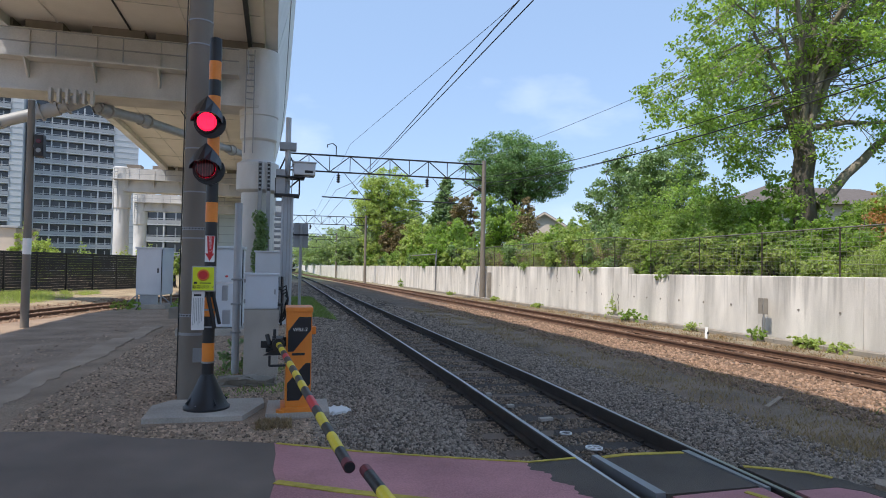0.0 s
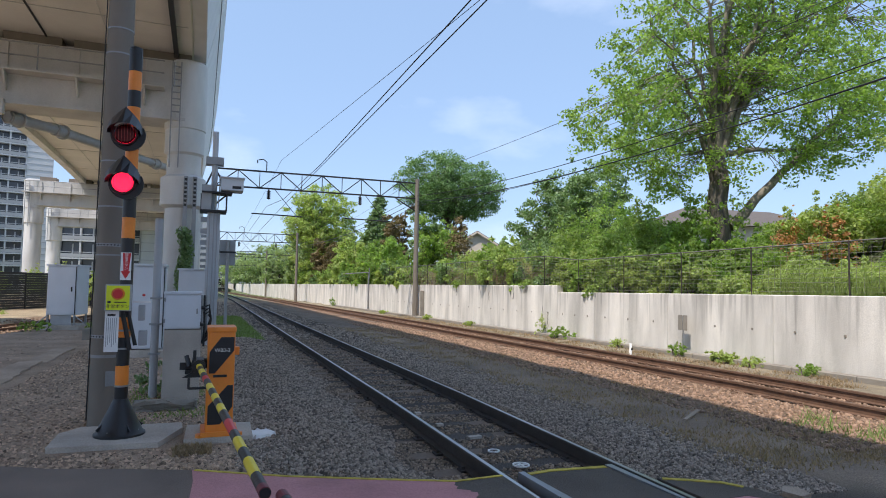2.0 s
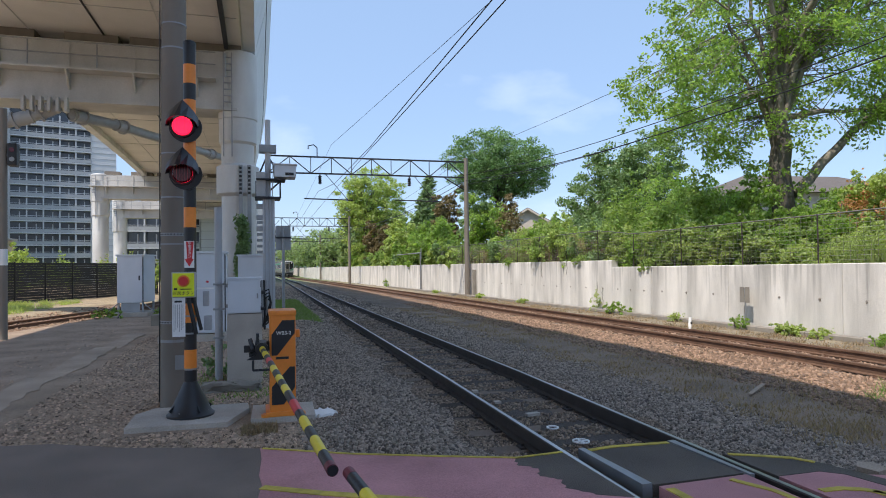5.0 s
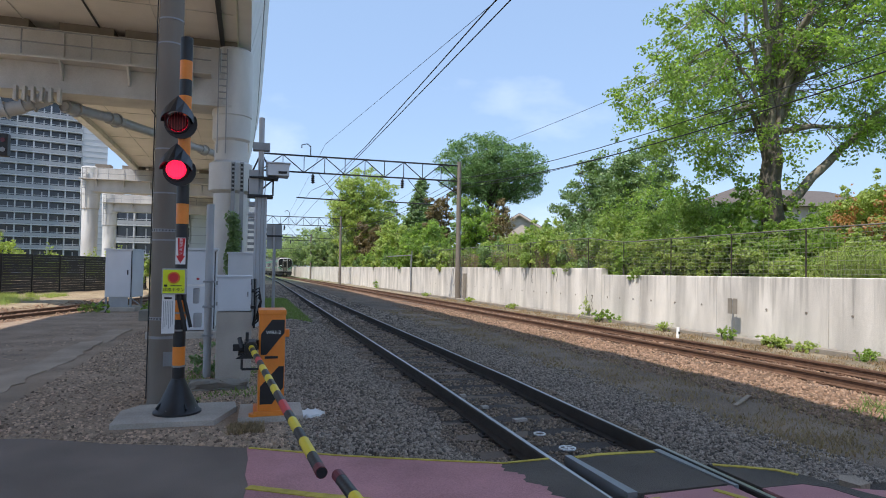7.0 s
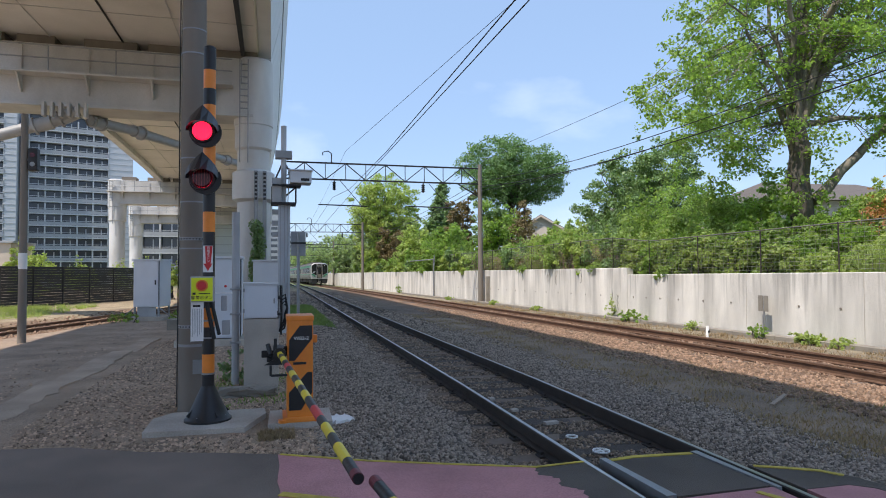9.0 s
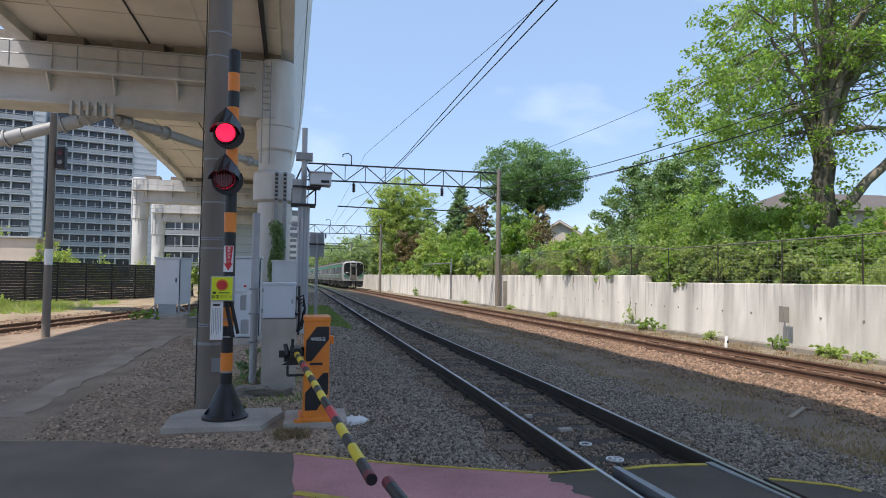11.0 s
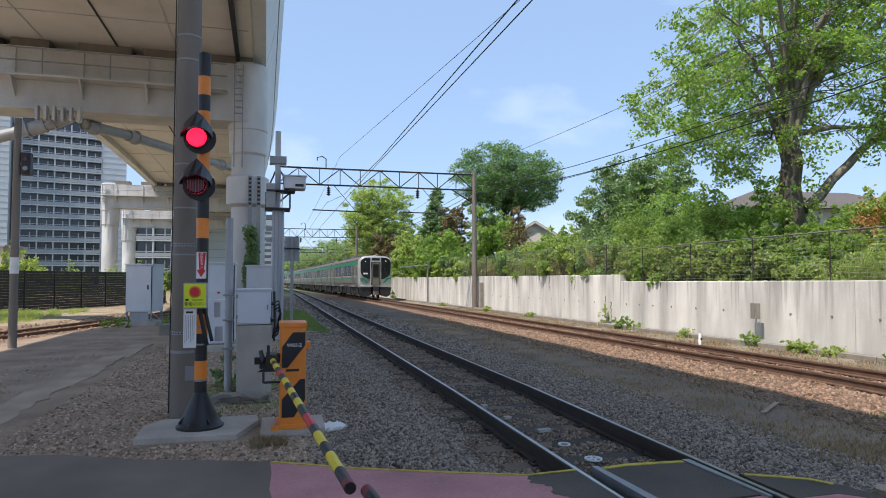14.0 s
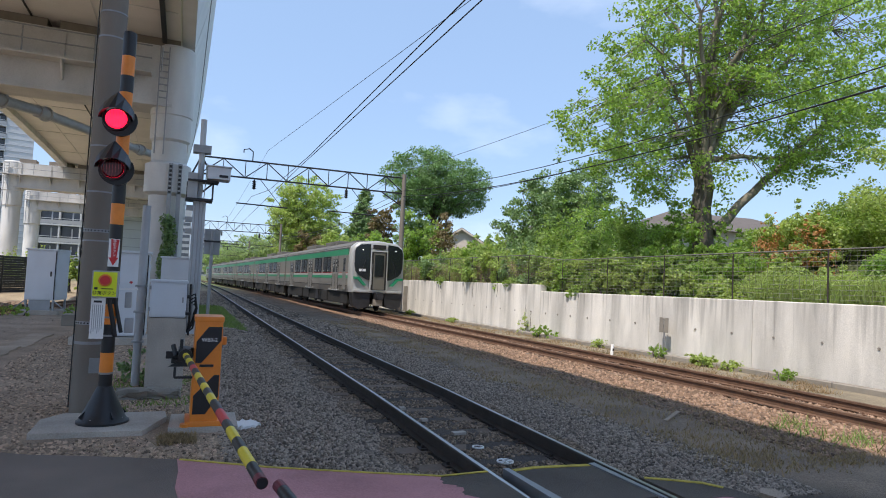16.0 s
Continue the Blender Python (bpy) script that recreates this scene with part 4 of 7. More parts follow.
for k in range(4):
    y1 = 0.02 + 0.09 * k
    cable("hanging_cable", [(0.47, y1, 1.20 - 0.06 * k), (0.55, y1 - 0.02, 1.24 - 0.05 * k), (0.58, y1 - 0.02, 1.05), (0.54, y1, 0.78 + 0.05 * k), (0.47, y1, 0.72)], 0.013, BLACK, jb, 0, "black cable looping beside the box")
    part("cable_gland", rod(B(), (0.45, y1, 1.20 - 0.06 * k), (0.50, y1, 1.20 - 0.06 * k), 0.024, seg=10), DARK_STEEL, jb)
cp = thing("conduit_pole", (-0.655, 8.95, 0.0), "slim grey conduit pole with clamps", "conduit pole")
part("shaft", rod(B(), (0, 0, -0.2), (0, 0, 2.40), 0.052, seg=16), GREY_PAINT, cp, smooth=True)
for z in (0.55, 0.95, 1.3):
    part("clamp", box(B(), (-0.075, -0.06, z), (0.075, 0.06, z + 0.025), 0.005), GALV, cp)
kerb = B()
box(kerb, (-0.80, 7.93, -0.06), (-0.10, 8.16, 0.09), 0.02)
bmesh.ops.subdivide_edges(kerb, edges=[e for e in kerb.edges if e.calc_length() > 0.1], cuts=5, use_grid_fill=True)
kr = random.Random(31)
for v in kerb.verts:
    v.co += Vector((kr.uniform(-0.02, 0.02), kr.uniform(-0.03, 0.03), kr.uniform(-0.035, 0.02) - 0.05 * max(0.0, v.co.x + 0.35)))
tagged(part("broken_kerb", kerb, CONCRETE_DARK, None), "broken rough grey kerb stone lying on gravel", "kerb stone")

# ---- equipment cabinets ----
def cabinet(at, w, d, z0, h, label, frame, turn=0.0):
    t = thing("equipment_cabinet", at, label, "cabinet", "equipment cabinets", turn)
    part("footing", box(B(), (-0.12, -0.12, -0.3), (w + 0.2, d + 0.12, 0.13 if frame else 0.08), 0.02), CONCRETE, t, "concrete footing")
    if frame:
        for x in (0.03, w - 0.03):
            for y in (0.05, d - 0.05):
                part("leg", box(B(), (x - 0.03, y - 0.03, 0.1), (x + 0.03, y + 0.03, z0), 0.004), GALV, t)
        part("skirt", box(B(), (0.12, 0.04, 0.12), (w - 0.12, 0.06, z0), 0.004), GREY_PAINT, t)
        for s in (-1, 1):
            g = B()
            x = 0.0 if s < 0 else w
            beam(g, (x, 0.05, z0 - 0.03), (x + s * 0.38, 0.05, 0.12), 0.03, 0.03)
            part("brace", g, GALV, t)
    part("body", box(B(), (0, 0, z0), (w, d, z0 + h), 0.012), CABINET, t)
    part("roof", box(B(), (-0.04, -0.05, z0 + h), (w + 0.04, d + 0.05, z0 + h + 0.05), 0.012), CABINET, t, "overhanging cabinet roof")
    n = 2 if w > 1.0 else 1
    for k in range(n):
        dr = part("door", box(B(), (0.02 + k * w / n, -0.022, z0 + 0.03), ((k + 1) * w / n - 0.02, 0.0, z0 + h - 0.04), 0.006), CABINET, t)
        part("handle", box(B(), ((k + 1) * w / n - 0.14, -0.045, z0 + h * 0.48), ((k + 1) * w / n - 0.10, -0.02, z0 + h * 0.58), 0.006), DARK_STEEL, dr, "dark latch handle")
    part("side_door", box(B(), (w, 0.03, z0 + 0.04), (w + 0.018, d - 0.03, z0 + h - 0.04), 0.005), CABINET, t)
    part("seam", box(B(), (w - 0.012, -0.024, z0 + 0.02), (w + 0.006, 0.0, z0 + h - 0.02)), DARK_STEEL, t)
    return t


cabinet((-4.80, 23.5, -0.14), 0.88, 1.0, 0.46, 1.62, "tall pale grey steel cabinet on a braced frame", True, -13)
cabinet((-2.06, 14.2, 0.0), 1.24, 0.75, 0.10, 1.74, "pale grey two-door equipment cabinet under the viaduct", False)
cabinet((-0.72, 19.8, -0.1), 0.80, 0.70, 0.10, 1.85, "pale grey equipment cabinet beyond the column", False)
tagged(part("concrete_block", box(B(), (-3.05, 19.0, -0.3), (-2.2, 19.6, 0.18), 0.02), CONCRETE_DARK, None), "low grey concrete block on the yard", "concrete block")
for k, (x0, x1, y0, y1) in enumerate(((-3.32, -2.92, 7.2, 10.0), (-3.28, -2.86, 10.03, 13.6), (-3.2, -2.8, 13.63, 16.5))):
    cr = random.Random(70 + k)
    ys_ = np.linspace(y0, y1, 15)
    rim = [(x0 + cr.uniform(-0.05, 0.04), v) for v in ys_] + [(x1 + cr.uniform(-0.05, 0.05), v) for v in ys_[::-1]]
    cover = part("trough_cover", prism(B(), rim, -0.10 + float(grade(y0)), -0.014 + float(grade(y0))), COVER, None)
    tagged(cover, "flat pale concrete cable trough cover set in gravel", "trough cover", "trough covers")

# ---- dark post with a signal lamp beside the siding ----
sp = thing("lamp_post", (-5.83, 16.5, -0.08), "grey steel post with a small black signal lamp and a label", "signal post")
part("shaft", rod(B(), (0, 0, -0.3), (0, 0, 5.4), 0.095, 0.075, seg=18), POLE, sp, smooth=True)
part("label_plate", rod(B(), (0, 0, 1.72), (0, 0, 2.1), 0.092, seg=18), WHITE, sp, "white wrapped label")
part("lamp", box(B(), (0.10, -0.09, 4.05), (0.30, 0.12, 4.58), 0.03), BLACK, sp, "small black signal lamp")
part("lamp_eye", rod(B(), (0.20, -0.11, 4.42), (0.20, -0.085, 4.42), 0.055, seg=16), LAMP_OFF, sp)
part("lamp_eye", rod(B(), (0.20, -0.11, 4.20), (0.20, -0.085, 4.20), 0.055, seg=16), GALV, sp)
part("bracket", box(B(), (0.0, -0.03, 4.28), (0.12, 0.03, 4.34), 0.005), GALV, sp)

# ---- pipe braces below the first cross-beam ----
for pts, lab in (([(-3.75, 13.0, 4.66), (-4.15, 13.0, 4.45), (-5.1, 13.0, 4.12), (-6.2, 13.1, 3.75), (-7.1, 13.2, 3.2)], "thick grey brace pipe below the cross-beam"),
                 ([(-3.70, 13.6, 4.62), (-3.2, 15.0, 4.75), (-1.6, 19.5, 4.95), (-0.55, 22.5, 5.1)], "thick pale pipe running under the deck")):
    pts = [tuple(EYE + TRUE * (Vector(p) - EYE)) for p in pts]
    pipe = thing("brace_pipe", (0, 0, 0), lab, "pipe")
    cable("tube", pts, 0.23, GREY_PAINT, pipe)
    for k in range(len(pts) - 1):
        p, q = Vector(pts[k]), Vector(pts[k + 1])
        d = (q - p).normalized()
        part("sleeve", rod(B(), p + d * 0.1, p + d * 0.7, 0.27, seg=20), GREY_PAINT, pipe, "pale pipe sleeve", smooth=True)
        part("collar_flange", rod(B(), p + d * 0.7, p + d * 0.78, 0.34, seg=20), GREY_PAINT, pipe, smooth=True)
clampb = B()
for k in range(6):
    box(clampb, EYE + TRUE * (Vector((-4.25 + 0.14 * k, 12.55, 4.45)) - EYE), EYE + TRUE * (Vector((-4.20 + 0.14 * k, 12.70, 4.72)) - EYE), 0.012)
tagged(part("pipe_bracket", clampb, STEEL_BEAM, None), "row of pale bracket fins under the cross-beam", "bracket", kind="stuff")

# ---- mast with platform and camera housing ----
mast = thing("equipment_mast", (0.14, 17.0, -0.08), "grey steel mast with platforms, cable boxes and a camera housing", "mast")
part("column", box(B(), (-0.14, -0.14, -0.2), (0.17, 0.14, 3.48), 0.01), MAST_PAINT, mast)
part("upper_tube", rod(B(), (0.0, 0, 3.4), (0.0, 0, 5.55), 0.075, seg=14), MAST_PAINT, mast)
part("cap_box", box(B(), (-0.22, -0.16, 4.66), (0.22, 0.16, 4.86), 0.01), GALV, mast)
part("platform", box(B(), (-0.33, -0.3, 3.40), (0.32, 0.3, 3.46), 0.006), DARK_STEEL, mast)
part("platform", box(B(), (-0.30, -0.3, 3.90), (0.45, 0.3, 3.94), 0.006), DARK_STEEL, mast)
part("side_box", box(B(), (-0.30, -0.2, 3.46), (-0.06, 0.2, 4.12), 0.015), GREY_PAINT, mast)
hs = part("camera_housing", box(B(), (0.16, -0.35, 3.98), (0.72, 0.25, 4.30), 0.03), CABINET, mast, "pale camera housing")
part("camera_window", box(B(), (0.44, -0.36, 4.03), (0.66, -0.345, 4.10)), BLACK, hs)
part("sun_shade", box(B(), (0.12, -0.40, 4.30), (0.75, 0.28, 4.33), 0.01), CABINET, hs)
for a, b in (((0.0, 0, 4.6), (0.28, 0, 4.1)), ((-0.3, 0, 3.9), (-0.3, 0, 3.46)), ((0.32, 0, 3.9), (0.32, 0, 3.46)), ((0.0, 0, 3.6), (0.32, 0, 3.9)), ((-0.05, 0.0, 4.5), (-0.28, 0, 3.95))):
    part("strut", rod(B(), a, b, 0.022, seg=8), DARK_STEEL, mast)
for k in range(3):
    part("side_clamp", box(B(), (-0.30, -0.12, 3.15 - 0.3 * k), (-0.12, 0.0, 3.28 - 0.3 * k), 0.01), GALV, mast)
for x in (-0.08, 0.02, 0.10):
    cable("cable", [(x, -0.16, 0.2), (x, -0.16, 3.3), (x + 0.05, -0.1, 4.4)], 0.012, GREY_PAINT, mast)
bd = thing("sign_post", (0.575, 18.2, -0.09), "grey steel post carrying a square sign seen from its back", "sign post")
part("shaft", rod(B(), (0, 0, -0.2), (0, 0, 2.75), 0.045, seg=14), GALV, bd)
part("sign_board", box(B(), (-0.21, 0.05, 2.08), (0.21, 0.07, 2.78), 0.004), GALV, bd, "plain grey sign back")
part("crosspiece", box(B(), (-0.22, -0.06, 2.42), (0.22, -0.03, 2.47), 0.004), DARK_STEEL, bd)
part("footing", box(B(), (-0.25, -0.25, -0.3), (0.25, 0.25, 0.06), 0.02), CONCRETE_DARK, bd, "concrete footing")

# ---- overhead line gantries ----
def gantry(y, xl, xr, ztop, depth, label, n):
    g0 = float(grade(y))
    t = thing("overhead_gantry", (0, y, 0), label, "overhead line gantry", "overhead line gantries")
    for x, r in ((xl, 0.14), (xr, 0.17)):
        part("mast", rod(B(), (x, 0, g0 - 0.5), (x, 0, ztop + 0.25), r, r * 0.75, seg=16), POLE if x == xr else GREY_PAINT, t, "grey concrete mast", smooth=True)
    for z in (ztop, ztop - depth):
        part("chord", box(B(), (xl, -0.05, z - 0.04), (xr, 0.05, z + 0.04)), DARK_STEEL, t)
    for k in range(n):
        a, b = xl + (xr - xl) * k / n, xl + (xr - xl) * (k + 1) / n
        g = B()
        beam(g, (a, 0, ztop if k % 2 else ztop - depth), (b, 0, ztop - depth if k % 2 else ztop), 0.05, 0.05)
        part("lattice_bar", g, DARK_STEEL, t)
        g = B()
        beam(g, (b, 0, ztop), (b, 0, ztop - depth), 0.04, 0.04)
        part("lattice_bar", g, DARK_STEEL, t)
    for s, x in ((1, xr - 0.15),):
        g = B()
        beam(g, (x, 0, ztop - depth - 0.75), (x - 1.3, 0, ztop - depth), 0.06, 0.06)
        part("knee_brace", g, DARK_STEEL, t)
    for c in (near_x(y), far_x(y) - 0.4):
        c = float(c)
        ins = lathe(B(), [(0.02, 0.0)] + [(0.13 if i % 2 else 0.045, 0.06 * i + 0.02) for i in range(9)] + [(0.02, 0.6)], 12)
        bmesh.ops.translate(ins, verts=ins.verts[:], vec=(c, 0, ztop - depth - 0.62))
        part("insulator", ins, DARK_STEEL, t, "ribbed hanging insulator", smooth=True)
        part("steady_arm", rod(B(), (c - 0.9, 0, ztop - depth - 1.45), (c + 1.9, 0, ztop - depth - 1.50), 0.035, seg=8), DARK_STEEL, t)
        part("dropper", rod(B(), (c + 1.6, 0, ztop - depth - 1.5), (c + 0.3, 0, ztop - depth), 0.018, seg=6), DARK_STEEL, t)
    cable("hook", [(xl + 2.7, 0, ztop), (xl + 2.7, 0, ztop + 0.55), (xl + 2.5, 0, ztop + 0.7), (xl + 2.2, 0, ztop + 0.62), (xl + 2.2, 0, ztop + 0.45)], 0.03, DARK_STEEL, t)
    return t


gantry(36.0, 0.45, 12.15, 7.72, 0.95, "dark lattice overhead line gantry across both tracks", 10)
gantry(74.0, 1.6, 10.25, 6.95, 0.95, "farther dark lattice overhead line gantry", 10)
gantry(112.0, 1.8, 10.4, 6.5, 0.95, "distant dark lattice overhead line gantry", 8)

def wire(pts, r, sag, label):
    cable("overhead_wire", pts, r, DARK_STEEL, None, sag, label, "overhead wire")


ym = [-30, 36, 74, 112, 170]
ct, ms = (6.07, 4.75, 4.55, 4.2, 3.7), (6.7, 5.75, 5.45, 5.1, 4.6)
wire([(3.56, -30, 6.07), (3.2, 20, 5.07)] + [(3.2 if y < 40 else float(near_x(y)), y, z) for y, z in zip(ym[1:], ct[1:])], 0.010, 0.0, "black contact wire over the near track")
wire([(3.45, -30, 6.7), (3.255, 8, 5.50), (3.2, 18.6, 5.16), (3.2, 28, 5.2)] + [(3.2 if y < 40 else float(near_x(y)), y, z) for y, z in zip(ym[1:], ms[1:])], 0.011, 0.0, "black messenger wire over the near track")
wire([(9.0, -14, 9.3), (3.95, 36, 8.45), (4.2, 74, 7.2)], 0.009, 0.1, "thin black feeder wire")
wire([(float(far_x(y)), y, z) for y, z in zip(ym[1:], ct[1:])], 0.010, 0.0, "black contact wire over the far track")
for z, r, sg in ((6.95, 0.014, 1.2), (6.6, 0.018, 1.25), (6.35, 0.011, 1.0)):
    wire([(12.3, -9, z + 0.5), (12.12, 36, z)], r, sg, "sagging black cable along the retaining wall")
    wire([(12.12, 36, z), (10.2, 74, z - 1.0), (10.4, 112, z - 1.4)], r, 0.6, "sagging black cable along the retaining wall")
wire([(14.2, -12, 9.4), (12.2, 36, 8.2), (12.4, 80, 7.4)], 0.009, 0.7, "thin cable high above the wall")
st2 = thing("concrete_stub_post", (float(wall_x(35)) - 0.12, 35.2, float(grade(35)) - 0.25), "short grey post against the wall", "post")
part("shaft", box(B(), (-0.1, -0.1, -0.2), (0.1, 0.1, 1.62), 0.02), CONCRETE_DARK, st2)

# ---- fence on the retaining wall ----
wf = thing("wire_fence", (0, 0, 0), "grey wire fence with thin posts on top of the retaining wall", "fence")
fy = [4.2, 6.6, 9.0, 11.55, 14.0, 16.6, 19.2, 21.6, 24.2, 26.8, 29.4, 32, 35, 38, 41, 44]
for y in fy:
    x, z = float(wall_x(y)) + 0.14, wall_top(y)
    p = part("post", rod(B(), (x, y, z - 0.1), (x, y, z + 1.2), 0.018, seg=10), RAIL, wf)
for a, b in zip(fy, fy[1:]):
    xa, xb, za, zb = float(wall_x(a)) + 0.14, float(wall_x(b)) + 0.14, wall_top(a), wall_top(b)
    part("top_rail", rod(B(), (xa, a, za + 1.18), (xb, b, zb + 1.18), 0.016, seg=8), FENCE_WIRE, wf)
    mesh = B()
    for k in range(11):
        h = 0.08 + 0.105 * k
        rod(mesh, (xa, a, za + h), (xb, b, zb + h), 0.0036, seg=3, caps=False)
    n = int((b - a) / 0.16)
    for k in range(1, n):
        u = k / n
        x, y, z = xa + (xb - xa) * u, a + (b - a) * u, za + (zb - za) * u
        rod(mesh, (x, y, z + 0.05), (x, y, z + 1.17), 0.0025, seg=3, caps=False)
    tagged(part("wire_mesh", mesh, FENCE_WIRE, wf), kind="stuff")
gp = thing("pipe_rail", (float(wall_x(47)) - 0.1, 47.5, 0), "bent grey pipe rail at the wall", "railing")
g0 = float(grade(47))
part("post", rod(B(), (0, 0, g0 - 0.3), (0, 0, 2.35), 0.06, seg=12), GALV, gp)
part("rail", rod(B(), (-0.1, -0.6, 2.35), (-0.1, 9, 2.3), 0.045, seg=10), GALV, gp)
part("loop", rod(B(), (-0.1, -0.6, 2.7), (-0.1, -0.6, 1.85), 0.04, seg=10), GALV, gp)

ws = thing("wall_sign", (float(wall_x(13.5)) - 0.25, 13.5, -0.26), "dark grey twin board sign on a thin post before the wall", "sign")
part("post", rod(B(), (0, 0, -0.1), (0, 0, 1.05), 0.022, seg=10), GALV, ws)
part("board", box(B(), (-0.03, -0.17, 0.66), (-0.015, -0.02, 1.08), 0.003), CONCRETE_DARK, ws)
part("board", box(B(), (-0.03, 0.02, 0.66), (-0.015, 0.17, 1.08), 0.003), CONCRETE_DARK, ws)
sk = thing("distance_stake", (10.95, 13.85, -0.27), "short white stake with a black mark beside the far track", "marker stake")
g = B()
beam(g, (0, 0, -0.1), (0.05, 0.03, 0.30), 0.07, 0.04)
part("stake", g, WHITE, sk)
part("mark", box(B(), (0.0, -0.05, 0.12), (0.05, -0.04, 0.18), 0.0), BLACK, sk)

for k, (y, h) in enumerate(((21.45, 1.15), (21.05, 0.95), (23.9, 0.6), (26.3, 0.7), (30.2, 0.55))):
    rr, x = random.Random(300 + k), float(wall_x(y)) - 0.012
    lo = (-0.28 + float(grade(y))) if k < 2 else wall_top(y) - h
    pts = [(x - 0.01, y + rr.uniform(-0.07, 0.07), lo + h * i / 9) for i in range(10)]
    cable("dead_vine", pts, 0.008, BARK, None, 0, "dark dead vine clinging to the wall", "vine")
frag = tagged(part("concrete_fragment", prism(B(), [(4.62, 3.42), (4.76, 3.45), (4.80, 3.62), (4.70, 3.68), (4.58, 3.58)], -0.26, -0.13), COVER, None), "flat broken grey concrete fragment in dry grass", "concrete fragment")
g = B()
beam(g, (6.0, 6.3, -0.18), (6.6, 6.7, -0.16), 0.05, 0.015)
tagged(part("old_board", g, COVER, None), "pale weathered board lying in dry grass", "board")

# ---- small marks between the rails ----
for k, (x, y, r) in enumerate(((2.78, 4.89, 0.075), (2.75, 5.42, 0.055))):
    bm = B()
    for i in range(20):
        a0, a1 = 2 * math.pi * i / 20, 2 * math.pi * (i + 1) / 20
        beam(bm, (r * math.cos(a0), r * math.sin(a0), 0), (r * math.cos(a1), r * math.sin(a1), 0), 0.014, 0.012)
    if k == 0:
        beam(bm, (-r, 0, 0), (r, 0, 0), 0.016, 0.01)
        beam(bm, (0, -r, 0), (0, r, 0), 0.016, 0.01)
    ob = part("track_marker", bm, WHITE, None)
    ob.matrix_basis = pose(x, y, -0.112)
    tagged(ob, "white ring marker fixed between the rails", "track marker", "track markers")
for x, y, w in ((2.82, 6.06, 0.08), (2.66, 6.75, 0.045), (2.62, 7.45, 0.04)):
    ob = part("track_marker", box(B(), (-w, -0.035, -0.02), (w, 0.035, 0.012), 0.004), CONCRETE, None)
    ob.matrix_basis = pose(x, y, -0.125, 0, 0, 8)
    tagged(ob, "worn white painted plate on a sleeper", "track marker", "track markers")

# ---- black screen fence beyond the siding ----
bf = thing("screen_fence", (0, 0, 0), "black slatted screen fence with posts", "fence")
P0, P1 = Vector((-22.0, 17.5, 0)), Vector((-7.0, 48.0, 0))
n = 17
for k in range(n + 1):
    p = P0.lerp(P1, k / n)
    z = float(grade(p.y)) - 0.1
    part("post", box(B(), (p.x - 0.04, p.y - 0.04, z - 0.2), (p.x + 0.04, p.y + 0.04, z + 2.22), 0.005), FENCE_MESH, bf)
    if k < n:
        q = P0.lerp(P1, (k + 1) / n)
        m = B()
        for i in range(15):
            h = z + 0.10 + i * 0.142
            beam(m, (p.x, p.y, h + 0.05), (q.x, q.y, h + 0.05), 0.012, 0.134)
        pn = part("slat_panel", m, FENCE_MESH, bf, "black slatted panel")

# ---- apartment towers and far buildings ----
def tower(at, w, d, floors, fh, label, bays, side_w, turn=0.0, mats=(FLAT_GREY, FLAT_LIGHT)):
    t = thing("apartment_building", at, label, "apartment building", "apartment buildings", turn)
    h = floors * fh
    part("wall", box(B(), (0, 1.3, -2), (w, d, h + 1.0)), FLAT_DARK, t, "recessed glazed wall")
    part("side_wall", box(B(), (w, 0.0, -2), (w + side_w, d, h + 1.6)), mats[1], t, "plain tiled end wall")
    part("side_wall", box(B(), (-0.5, 0.0, -2), (0, d, h + 1.2)), mats[1], t)
    part("roof", box(B(), (-0.3, -0.1, h + 0.9), (w + 0.3, d, h + 1.5)), mats[1], t)
    for f in range(floors):
        z = f * fh
        bl = part("balcony", box(B(), (0, -0.1, z - 0.12), (w, 1.35, z + 0.12)), mats[1], t)
        part("balcony_front", box(B(), (0, -0.12, z + 0.16), (w, -0.02, z + 0.78)), mats[0], bl)
        part("balcony_rail", box(B(), (0, -0.14, z + 0.98), (w, 0.0, z + 1.06)), mats[1], bl)
        for k in range(bays + 1):
            x = w * k / bays
            part("fin", box(B(), (x - 0.12, 0.0, z + 0.12), (x + 0.12, 1.3, z + fh - 0.12)), mats[1], bl)
            if k < bays:
                bw = w / bays
                part("window", box(B(), (x + 0.55 * bw, 1.18, z + 0.15), (x + 0.62 * bw, 1.31, z + fh - 0.5)), mats[1], bl, "white window frame")
    for k in range(1, floors * 2):
        part("tile_course", box(B(), (w + 0.02, -0.05, k * fh / 2 - 0.05), (w + side_w - 0.02, 0.0, k * fh / 2 + 0.05)), mats[0], t)
    return t


